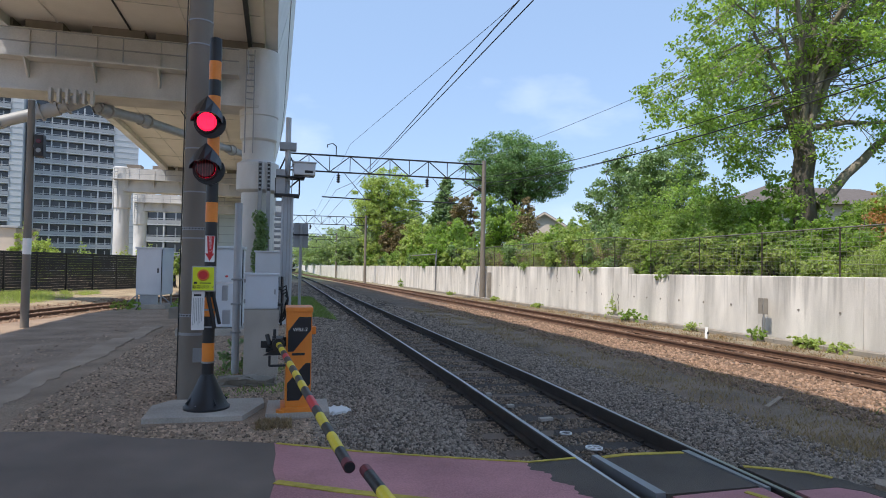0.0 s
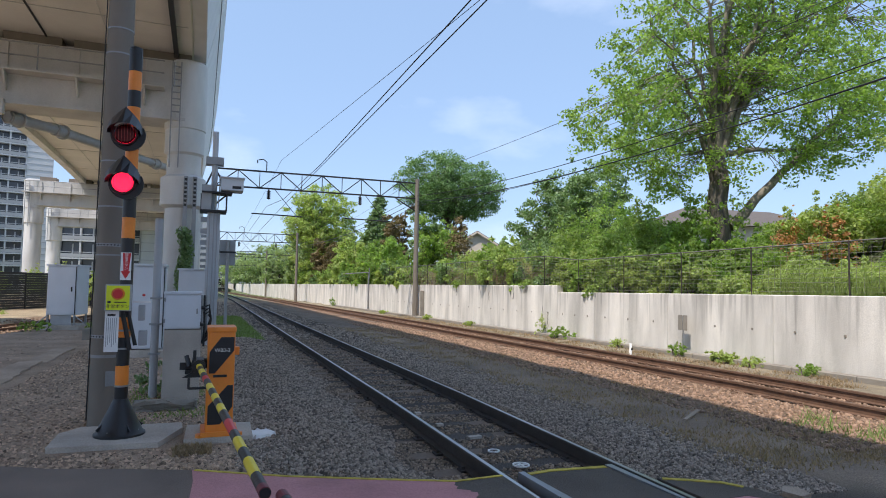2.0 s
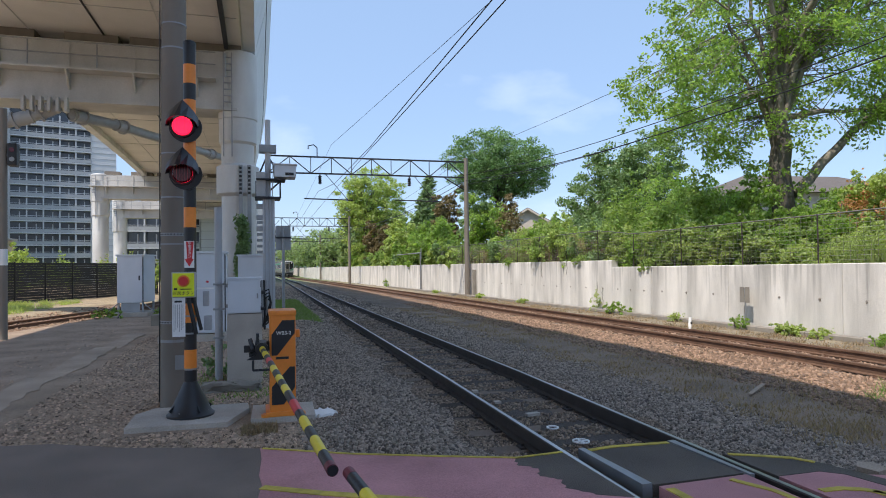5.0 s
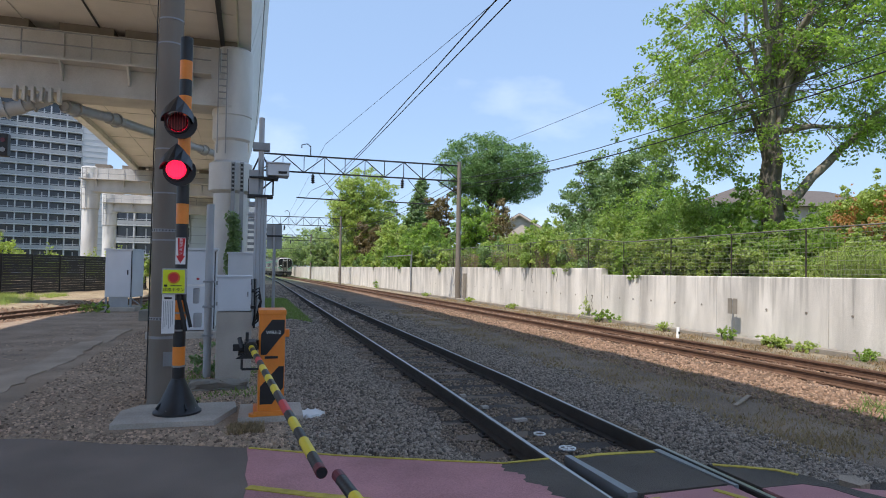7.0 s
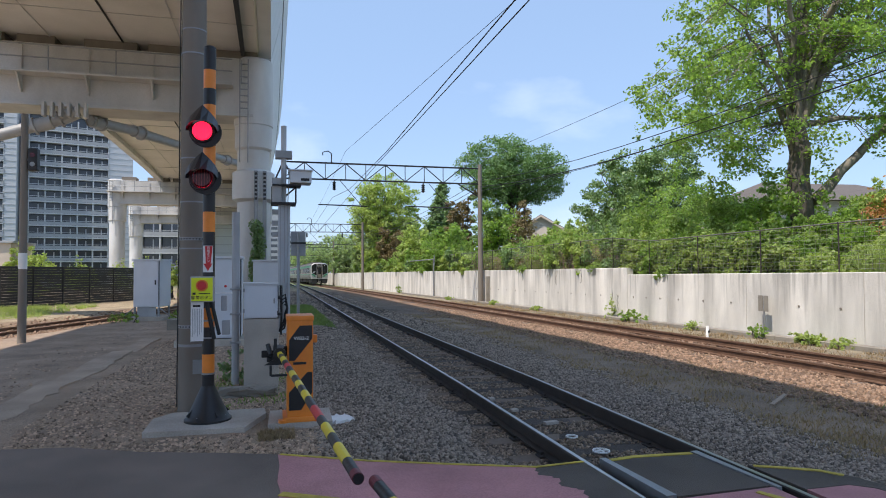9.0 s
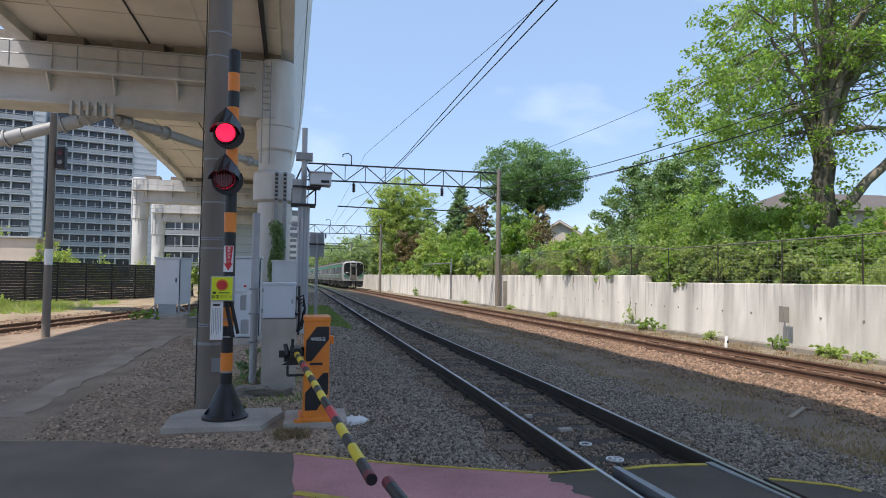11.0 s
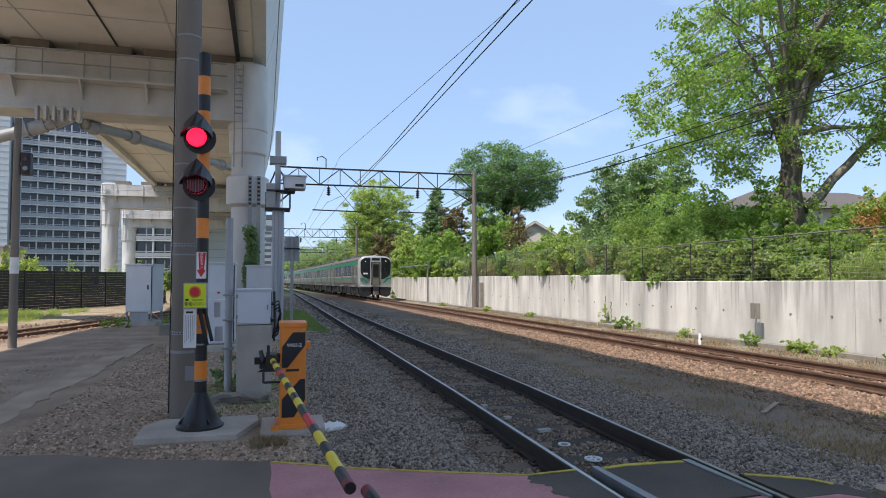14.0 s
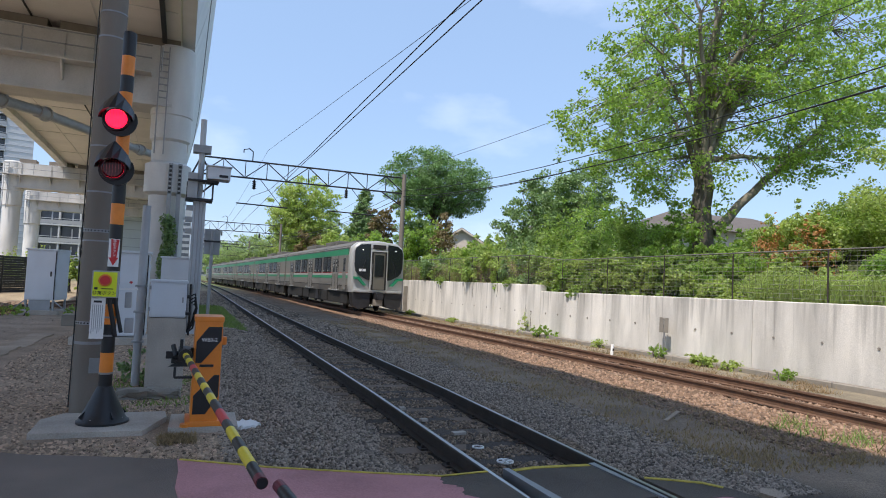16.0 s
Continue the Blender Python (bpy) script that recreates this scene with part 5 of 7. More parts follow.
tower((-46.5, 140, -1.2), 14.0, 14, 14, 2.4, "tall grey apartment tower with rows of balconies", 5, 4.6, 18)
tower((-62.0, 133, -1.2), 13.0, 14, 15, 2.4, "tall pale apartment tower with recessed balconies", 4, 2.0, 14)
tower((-22.0, 118, -1.2), 12.0, 12, 4, 2.95, "white low apartment block seen under the viaduct", 4, 4.0)
for x, y, w, h in ((-6, 330, 9, 34), (-32, 305, 10.5, 30), (6, 420, 10, 30), (-22, 300, 12, 26), (14, 380, 16, 20), (28, 520, 14, 27)):
    fb = thing("distant_building", (x, y, -4), "distant hazy pale city building", "building", "distant buildings")
    part("wall", box(B(), (0, 0, 0), (w, 12, h)), FLAT_GREY, fb)
    for k in range(1, int(h / 3)):
        part("window_band", box(B(), (0.4, -0.05, k * 3 - 0.7), (w - 0.4, 0.0, k * 3 + 0.7)), FLAT_DARK, fb)
tank = thing("yard_shed", (-22.4, 50, -0.4), "pale green plain shed beyond the screen fence", "shed")
part("wall", box(B(), (0, 0, 0), (4.6, 4, 4.0), 0.05), PLASTER, tank)
part("roof", box(B(), (-0.2, -0.2, 4.0), (4.8, 4.2, 4.15), 0.03), GREY_PAINT, tank)


# ---- houses behind the trees ----
def house(at, w, d, h, rise, turn, label):
    t = thing("house", at, label, "house", "houses", turn)
    part("wall", box(B(), (0, 0, -1), (w, d, h)), PLASTER, t)
    rf = B()
    o = 0.5
    v = [rf.verts.new(c) for c in ((-o, -o, h - 0.1), (w + o, -o, h - 0.1), (w + o, d + o, h - 0.1), (-o, d + o, h - 0.1), (w * 0.2, d / 2, h + rise), (w * 0.8, d / 2, h + rise))]
    for f in ((0, 1, 5, 4), (1, 2, 5), (2, 3, 4, 5), (3, 0, 4), (0, 3, 2, 1)):
        rf.faces.new([v[i] for i in f])
    part("roof", rf, ROOF_TILE, t, "grey tiled hipped roof")
    for x in (w * 0.2, w * 0.6):
        wd = part("window", box(B(), (x, -0.05, h * 0.45), (x + 1.3, 0.02, h * 0.8)), FLAT_DARK, t)
        part("frame", box(B(), (x - 0.08, -0.07, h * 0.45 - 0.08), (x + 1.38, -0.04, h * 0.45)), WHITE, wd)
    return t


house((28.6, 30.6, 1.2), 12, 8, 4.5, 1.5, -6, "pale house with a grey tiled roof behind the plane tree")


def gabled_house(at, w, d, h, rise, turn, label):
    t = thing("house", at, label, "house", "houses", turn)
    part("wall", face_plate(B(), [(0, -1), (w, -1), (w, h), (w / 2, h + rise), (0, h)], 0.0, d), PLASTER, t, "pinkish beige gable wall")
    for s_ in (-1, 1):
        rf = B()
        beam(rf, (w / 2 + s_ * (w / 2 + 0.5), d / 2, h - 0.5 * rise / (w / 2) + 0.1), (w / 2, d / 2, h + rise + 0.1), d + 1.0, 0.18)
        part("roof", rf, ROOF_TILE, t, "grey tiled roof slope")
        part("barge_board", beam(B(), (w / 2 + s_ * (w / 2 + 0.5), -0.52, h - 0.5 * rise / (w / 2)), (w / 2, -0.52, h + rise), 0.05, 0.22), PLASTER, t)
    wd = part("window", box(B(), (w * 0.4, -0.05, h * 0.62), (w * 0.62, 0.02, h * 0.86)), FLAT_DARK, t)
    part("frame", box(B(), (w * 0.38, -0.07, h * 0.60), (w * 0.64, -0.04, h * 0.62)), WHITE, wd)
    return t


gabled_house((31.0, 76.0, 0.4), 5.8, 9, 6.2, 1.8, -24, "small gabled house with a grey roof among the trees")
gabled_house((39.0, 72.0, 0.4), 6.4, 9, 6.8, 2.0, -24, "gabled house with a grey tiled roof among the trees")

# ---- plants ----
def leaves(name, clumps, n, size, material, parent, seed, flat=0.75, kind="", up=0.5):
    rs = np.random.default_rng(seed)
    c = np.asarray(clumps, float)
    w = c[:, 3] ** 2
    pick = rs.choice(len(c), n, p=w / w.sum())
    d = rs.normal(size=(n, 3))
    d /= np.linalg.norm(d, axis=1)[:, None]
    r = c[pick, 3] * rs.random(n) ** 0.42
    pos = c[pick, :3] + d * r[:, None] * np.array((1, 1, flat))
    nrm = d * 0.6 + rs.normal(size=(n, 3)) * 0.7 + np.array((0, 0, up))
    nrm /= np.linalg.norm(nrm, axis=1)[:, None]
    a = np.cross(nrm, rs.normal(size=(n, 3)))
    a /= np.linalg.norm(a, axis=1)[:, None]
    b = np.cross(nrm, a)
    s = size * rs.uniform(0.6, 1.35, n)[:, None]
    v = np.stack([pos - a * s * 0.5, pos + b * s * 0.34 - a * s * 0.05, pos + a * s * 0.55 - nrm * s * 0.12, pos - b * s * 0.34 - a * s * 0.05], 1).reshape(-1, 3)
    f = np.arange(4 * n).reshape(-1, 4)
    return raw(name, v, f, material, parent, "", kind)


def branch(bm, a, b, r0, r1, rng, bends=4, wob=0.12):
    a, b = Vector(a), Vector(b)
    pts = [a.lerp(b, i / bends) + Vector((rng.uniform(-1, 1), rng.uniform(-1, 1), rng.uniform(-0.5, 0.5))) * wob * (b - a).length * (0 < i < bends) for i in range(bends + 1)]
    for i in range(bends):
        u, v = i / bends, (i + 1) / bends
        rod(bm, pts[i], pts[i + 1], r0 + (r1 - r0) * u, r0 + (r1 - r0) * v, seg=9)
        if r0 > 0.05:
            bmesh.ops.create_icosphere(bm, subdivisions=1, radius=(r0 + (r1 - r0) * v) * 1.04, matrix=Matrix.Translation(pts[i + 1]))
    return pts


def tree(at, height, spread, trunk_h, r, material, label, n, size, seed, limbs=8, low=0.35, clump=0.30, crown_shift=(0, 0), fill=2.0):
    rng = random.Random(seed)
    t = thing("tree", at, label, "tree", "trees beside the line")
    bm = B()
    rod(bm, (0, 0, -0.5), (0, 0, trunk_h * 0.5), r * 1.25, r, seg=14)
    branch(bm, (0, 0, trunk_h * 0.5), (crown_shift[0] * 0.2, crown_shift[1] * 0.2, trunk_h), r, r * 0.85, rng, 3, 0.04)
    part("trunk", bm, BARK, t, smooth=True)
    clumps = []
    for k in range(limbs):
        a = 2 * math.pi * k / limbs + rng.uniform(-0.35, 0.35)
        zf = low + (1 - low) * ((k * 0.618) % 1.0)
        rr = spread * math.sqrt(max(0.05, 1 - ((zf - 0.45) / 0.62) ** 2)) * rng.uniform(0.6, 0.95)
        tip = (crown_shift[0] + rr * math.cos(a), crown_shift[1] + rr * math.sin(a), max(trunk_h * 0.8, height * zf))
        start = (crown_shift[0] * 0.2, crown_shift[1] * 0.2, trunk_h * rng.uniform(0.75, 1.0))
        lb = B()
        pts = branch(lb, start, tip, r * rng.uniform(0.35, 0.55), r * 0.10, rng, 5, 0.07)
        for p in pts[2:]:
            for _ in range(6):
                off = Vector((rng.gauss(0, 1), rng.gauss(0, 1), rng.gauss(0, 0.7))) * spread * 0.19
                q = p + off
                rod(lb, p, q, r * 0.09, r * 0.03, seg=5)
                clumps.append((q.x, q.y, q.z, spread * clump * rng.uniform(0.35, 0.8)))
        part("limb", lb, BARK, t, smooth=True)
    for _ in range(int(limbs * fill * 2)):
        a, u = rng.uniform(0, 2 * math.pi), rng.random()
        rr = spread * 0.75 * math.sqrt(u)
        z = height * (low + (1 - low) * rng.random()) * (1 - 0.10 * u)
        lim = spread * math.sqrt(max(0.03, 1 - ((z / height - 0.5) / 0.56) ** 2))
        rr = min(rr, lim)
        clumps.append((crown_shift[0] + rr * math.cos(a), crown_shift[1] + rr * math.sin(a), z, spread * clump * rng.uniform(0.35, 0.75)))
    leaves("crown", clumps, n, size, material, t, seed)
    return t


def spray_tree(at, label, material, fork, r, left, right, depth, seed, limbs=14, tips=1100, per_tip=42, tip_r=0.45, size=0.15, lean=None, gap=None, stems=1, bark=BARK, sprouts=0):
    """A forked trunk and rising limbs, with sprays of leaves on twigs; left and right give the crown's reach at each height."""
    rng = random.Random(seed)
    t = thing("tree", at, label, "tree", "trees beside the line")
    for k in range(stems):
        sx, sy = (0.0, 0.0) if stems == 1 else (0.5 * math.cos(2.1 * k), 0.5 * math.sin(2.1 * k))
        bm = B()
        rod(bm, (sx * 0.5, sy * 0.5, -0.6), (sx * 0.7, sy * 0.7, fork * 0.30), r * 1.35, r * 1.04, seg=14)
        branch(bm, (sx * 0.7, sy * 0.7, fork * 0.30), (sx * 1.6 - 0.05 * fork, sy * 1.6, fork), r * 1.04, r * 0.88, rng, 4, 0.03)
        part("trunk", bm, BARK, t, smooth=True)
    zl, xl = zip(*left)
    zr, xr = zip(*right)
    z0, z1 = max(zl[0], zr[0]), min(zl[-1], zr[-1])

    def lump(p):
        return 1.0 + 0.06 * math.sin(1.9 * p.z + 1.3 * p.y) + 0.06 * math.sin(3.7 * p.z - 2.1 * p.y + 1.0)

    def inside(p):
        if not z0 < p.z < z1:
            return False
        a, b = float(np.interp(p.z, zl, xl)), float(np.interp(p.z, zr, xr))
        m, w = (a + b) / 2, (b - a) / 2 * lump(p)
        return ((p.x - m) / w) ** 2 + (p.y / (depth * w / ((xr[len(xr) // 2] - xl[len(xl) // 2]) / 2))) ** 2 < 1.0

    def somewhere():
        while True:
            p = Vector((rng.uniform(min(xl), max(xr)), rng.uniform(-depth, depth), rng.uniform(z0, z1)))
            if inside(p):
                return p

    ends, knots = [], []
    for k in range(limbs):
        tip = somewhere()
        while tip.z < fork + 0.25 * (z1 - fork) * (k % 3):
            tip = somewhere()
        start = Vector((-0.05 * fork + 0.3 * r * math.cos(2.4 * k), 0.3 * r * math.sin(2.4 * k), fork * rng.uniform(0.86, 1.0)))
        knee = start.lerp(tip, 0.4)
        knee.x, knee.y = start.x + (knee.x - start.x) * 0.6, start.y + (knee.y - start.y) * 0.6
        r0 = r * rng.uniform(0.26, 0.42)
        lb = B()
        pts = branch(lb, start, knee, r0, r0 * 0.72, rng, 3, 0.03) + branch(lb, knee, tip, r0 * 0.72, r * 0.06, rng, 6, 0.05)[1:]
        knots += pts[2:]
        for p in pts[3:]:
            for _ in range(3):
                q = p + Vector((rng.gauss(0, 1), rng.gauss(0, 1), rng.gauss(0.35, 0.7))) * tip_r * 2.4
                if inside(q):
                    rod(lb, p, q, r * 0.07, r * 0.02, seg=5)
                    ends.append(q)
        part("limb", lb, bark, t, smooth=True)
    if lean:
        lb = B()
        pts = branch(lb, lean[0], lean[1], r * 0.52, r * 0.36, rng, 4, 0.02)[:-1] + branch(lb, lean[1], lean[2], r * 0.36, r * 0.08, rng, 6, 0.04)
        knots += pts[4:]
        part("limb", lb, bark, t, smooth=True)
    twigs = B()
    while len(ends) < tips:
        p = somewhere()
        if gap and rng.random() < gap(p):
            continue
        near = min(knots, key=lambda q: (q - p).length_squared)
        if len(ends) % 4 == 0:
            rod(twigs, near, p, r * 0.05, r * 0.02, seg=4, caps=False)
        ends.append(p)
    part("twig_mass", twigs, bark, t, kind="stuff")
    for k in range(sprouts):
        a = rng.uniform(0, 6.28)
        ends.append(Vector((r * 2.2 * math.cos(a) - 0.2, r * 2.2 * math.sin(a), fork * rng.uniform(0.45, 1.25))))
    leaves("crown", [(p.x, p.y, p.z, tip_r * rng.uniform(0.6, 1.25)) for p in ends], tips * per_tip, size, material, t, seed, 0.62)
    return t


def conifer(at, height, spread, material, label, n, size, seed):
    rng = random.Random(seed)
    t = thing("tree", at, label, "tree", "trees beside the line")
    part("trunk", rod(B(), (0, 0, -0.5), (0, 0, height * 0.95), 0.16, 0.03, seg=10), BARK, t)
    clumps = []
    tiers = int(height * 1.5)
    for k in range(tiers):
        z = height * (0.12 + 0.86 * k / tiers)
        reach = spread * (1 - z / height) ** 0.8 + 0.15
        for i in range(7):
            a = rng.uniform(0, 6.28)
            out = reach * rng.uniform(0.7, 1.12)
            bough = B()
            rod(bough, (0, 0, z), (out * math.cos(a), out * math.sin(a), z - 0.10 * out), 0.035, 0.012, seg=5)
            if i < 2:
                part("bough", bough, BARK, t)
            else:
                bough.free()
            for u in (0.3, 0.55, 0.8, 1.0):
                clumps.append((out * u * math.cos(a), out * u * math.sin(a), z - 0.10 * out * u + rng.uniform(-0.25, 0.3), (0.24 + 0.12 * reach) * rng.uniform(0.7, 1.2)))
    leaves("crown", clumps, n, size, material, t, seed, 0.5)
    return t


def shrub(at, w, d, h, material, label, n, size, seed, group="shrubs on the bank"):
    rng = random.Random(seed)
    t = thing("shrub", at, label, "shrub", group)
    clumps = []
    for k in range(34):
        x, y = rng.uniform(-w, w) * 0.85, rng.uniform(-d, d) * 0.85
        z = h * rng.uniform(0.12, 0.95) * (1 - 0.35 * max(abs(x / w), abs(y / d)) ** 2)
        clumps.append((x, y, z, min(w, d, h) * rng.uniform(0.13, 0.34)))
        if k % 4 == 0:                                   # an upright shoot above the mass
            clumps += [(x * 0.8, y * 0.8, z + h * 0.09 * i, min(w, d, h) * 0.10) for i in range(1, 4)]
        if k < 3:
            st = B()
            branch(st, (x * 0.4, y * 0.4, -0.2), (x, y, z), 0.03, 0.008, rng, 3, 0.08)
            part("stem", st, BARK, t)
    leaves("foliage", clumps, n, size, material, t, seed)
    return t


# the plane tree, its limbs rising from a thick fork
spray_tree((16.95, 16.6, 1.25), "tall plane tree with fresh green leaves and open limbs", LEAF_PLANE, 5.0, 0.36,
           [(2.7, -0.9), (3.4, -2.4), (4.2, -3.9), (4.8, -5.0), (5.4, -5.8), (7, -5.0), (10, -3.9), (13, -2.7), (16.5, -0.3)],
           [(2.7, 0.5), (3.4, 1.4), (4.3, 3.6), (5.2, 6.0), (6.4, 8.0), (9, 9.2), (12, 8.2), (15, 5.5), (16.5, 2.0)], 4.3, 11, limbs=20, tips=1600, per_tip=46, tip_r=0.40, size=0.115,
           lean=((0.25, -0.15, 2.5), (2.5, -0.4, 4.6), (5.2, -0.7, 7.0)), gap=lambda p: 0.88 if p.z < 9.8 and -1.7 < p.x - p.y < 3.4 else (0.62 if p.z > 10.5 else 0.45 * (p.z > 7.4)), bark=BARK_PALE, sprouts=46)
spray_tree((21.2, 33.0, 0.9), "dense dark green broadleaf tree", LEAF_DARK, 2.0, 0.22, [(0.7, -3.0), (3, -3.6), (4.7, -3.5), (7, -1.7), (8.4, -0.4), (9.1, 0.5)],
           [(0.7, 3.0), (3, 3.2), (5, 3.5), (7.2, 3.3), (8.4, 2.0), (9.1, 1.1)], 3.2, 12, limbs=14, tips=620, per_tip=62, tip_r=0.46, size=0.165)
spray_tree((22.0, 55.0, 0.7), "broad umbrella-shaped dark green tree on several stems", LEAF_UMBRELLA, 6.2, 0.20, [(7.0, -2.0), (8.0, -4.2), (9.6, -5.4), (11.2, -5.5), (12.6, -4.4), (13.6, -1.6)],
           [(7.0, 1.5), (7.8, 4.2), (9.4, 5.6), (10.8, 5.2), (12.0, 3.7), (13.6, 0.4)], 4.6, 13, limbs=22, tips=700, per_tip=66, tip_r=0.60, size=0.17, stems=3)
spray_tree((14.8, 84.0, 0.5), "pale green rounded tree behind the wall", LEAF_LIGHT, 3.2, 0.26, [(1.6, -3.8), (6, -4.6), (9.8, -4.9), (12, -3.8), (13.5, -2.2), (14.5, -0.3)],
           [(1.6, 3.8), (6, 4.6), (9, 4.9), (11.8, 4.4), (13.5, 2.2), (14.5, 0.3)], 4.4, 14, limbs=14, tips=560, per_tip=60, tip_r=0.70, size=0.27)
conifer((19.6, 72.0, 0.5), 12.0, 3.5, LEAF_DARK, "tall dark green conifer behind the wall", 26000, 0.24, 15)
conifer((17.4, 67.0, 0.5), 8.6, 2.6, LEAF_DARK, "smaller dark green conifer behind the wall", 12000, 0.24, 16)
tree((17.1, 56.0, 0.6), 8.1, 1.7, 2.0, 0.16, LEAF_BROWN, "slim tree with russet-brown spring leaves", 12000, 0.20, 17, limbs=9, low=0.2, clump=0.30)
tree((13.9, 74.0, 0.4), 6.4, 2.0, 1.6, 0.14, LEAF_BROWN, "small russet-leaved tree behind the wall", 8000, 0.24, 18, limbs=7, low=0.3, clump=0.30)
conifer((19.9, 47.5, 0.6), 7.0, 1.9, LEAF_BROWN, "thin dull brown conifer with bare gaps", 5000, 0.17, 19)
LEAFS = [LEAF_MID, LEAF_LIGHT, LEAF_DARK, LEAF_PLANE]
WORDS = ["mid-green bushy", "yellow-green bushy", "dark green bushy", "fresh green leafy"]
rng = random.Random(21)
for k, (x, y, h, s, m) in enumerate(((14.6, 50, 5.0, 2.4, 3), (15.8, 61, 5.0, 2.2, 3), (14.2, 62, 5.8, 2.4, 1), (19.6, 51, 7.2, 2.8, 3), (18.9, 53, 8.2, 2.2, 2), (16.0, 70, 6.0, 2.2, 0), (18.8, 80, 8.0, 3.2, 0), (14.2, 92, 8.0, 3.2, 2), (15.5, 104, 9.0, 3.8, 0), (12.8, 112, 8.0, 3.4, 3),
                                     (13.5, 126, 9.0, 4.0, 0), (12.0, 142, 9.0, 4.2, 3), (10.5, 160, 9.0, 4.5, 0), (20.5, 96, 10, 4.0, 1), (8.5, 182, 9, 5.0, 0), (20.6, 40, 4.6, 1.9, 1), (17.6, 42.0, 3.0, 1.6, 1), (15.9, 54, 4.6, 1.3, 1))):
    # beyond y = 75 the leaf colour itself carries the haze
    tree((x, y, 0.6 + float(grade(y)) * 0.6), h, s, h * 0.25, 0.14, LEAF_FAR if y > 75 else LEAFS[m], f"{'haze-tinted green' if y > 75 else WORDS[m]} tree behind the retaining wall", 9000 if y < 100 else 6500, 0.24 if y < 80 else 0.36, 30 + k, limbs=8, low=0.18, clump=0.30)

# shrubs and creepers along the wall's top
for k in range(46):
    y = 19.0 + 0.95 * k * (1 + 0.016 * k)
    m = (0, 3, 1, 0, 2, 3, 1, 0)[(k * 5) % 8]
    h = rng.uniform(1.0, 2.3) if y < 45 else rng.uniform(1.2, 2.6)
    shrub((float(wall_x(y)) + rng.uniform(0.7, 1.6), y, wall_top(y) - 0.25), 1.1, 1.2, h, LEAFS[m], f"{WORDS[m]} shrub behind the wall fence", 2600 if y < 40 else 1700, 0.13 if y < 40 else 0.2, 70 + k)
for k, (x, y, h, w, m) in enumerate(((15.4, 19.0, 3.4, 1.8, 0), (16.8, 21.8, 4.6, 2.2, 3), (15.2, 23.8, 3.4, 1.8, 0), (18.6, 25.0, 5.0, 2.4, 0), (18.6, 21.2, 4.4, 2.0, 3), (19.6, 19.0, 3.2, 1.8, 0), (16.8, 28.5, 3.6, 2.2, 2), (18.3, 20.0, 2.9, 1.9, 3), (14.9, 27.2, 2.6, 1.6, 1), (16.2, 33.0, 3.4, 2.2, 1), (19.5, 38, 4.0, 2.6, 3),
                                     (14.4, 16.2, 1.5, 1.1, 2), (14.2, 14.3, 1.5, 1.1, 3), (14.0, 12.8, 1.1, 1.0, 1), (14.6, 11.4, 1.5, 1.1, 1), (14.4, 9.8, 1.25, 1.0, 1), (14.8, 8.4, 1.5, 1.2, 3), (15.2, 6.6, 1.7, 1.3, 1), (15.0, 4.8, 2.0, 1.4, 3), (17.6, 9.6, 2.3, 1.8, 1), (18.4, 7.2, 3.0, 2.2, 1), (18.5, 4.0, 3.4, 2.4, 3), (18.6, 12.4, 2.0, 1.5, 0), (19.6, 10.4, 3.4, 2.0, 1), (21.0, 8.2, 4.0, 2.4, 3), (20.6, 12.6, 2.9, 1.8, 1), (22.5, 11.0, 3.6, 2.2, 0), (15.8, 15.2, 2.0, 1.2, 0), (16.3, 18.0, 2.6, 1.4, 3), (15.6, 13.4, 1.7, 1.1, 3), (17.6, 14.4, 2.3, 1.3, 0), (18.8, 15.6, 2.4, 1.4, 3), (21.0, 15.4, 2.4, 1.4, 3), (23.5, 14.5, 2.6, 1.6, 1), (16.9, 13.0, 2.3, 1.1, 1), (17.8, 12.8, 1.9, 1.3, 1), (18.8, 13.2, 2.0, 1.5, 3), (19.9, 12.6, 2.2, 1.6, 1), (21.0, 13.4, 3.0, 1.8, 1), (20.2, 10.8, 3.0, 1.6, 3), (22.6, 16.0, 3.2, 1.8, 0), (15.5, 16.4, 2.9, 1.3, 3), (14.9, 17.6, 2.4, 1.2, 1), (16.6, 15.0, 2.0, 1.0, 3))):
    shrub((x, y, float(ground_z(x, y)) - 0.1), w, w, h, LEAFS[m], f"{WORDS[m]} shrub on the bank", 6800 if y < 16 else 5200, 0.088 if y < 16 else 0.115, 150 + k)
for k, (x, y, h, w) in enumerate(((15.7, 12.6, 2.3, 0.7), (16.3, 12.0, 1.9, 0.6))):
    shrub((x, y, float(ground_z(x, y)) - 0.1), w, w, h, LEAF_RED, "shrub with reddish young leaves", 850, 0.08, 190 + k)
conifer((20.5, 5.6, 2.6), 6.0, 2.0, LEAF_DARK, "dark green conifer on the bank", 6000, 0.16, 195)
for k in range(13):
    y = 13.7 + 0.55 * k
    m = (1, 0, 3, 1, 0, 1)[k % 6]
    shrub((float(wall_x(y)) + 0.66 + 0.12 * (k % 3), y, wall_top(y) - 0.25), 0.5, 0.6, 1.25 + 0.18 * (k * 7 % 5), LEAFS[m], f"{WORDS[m]} shrub pushing through the fence", 2600, 0.095, 290 + k)
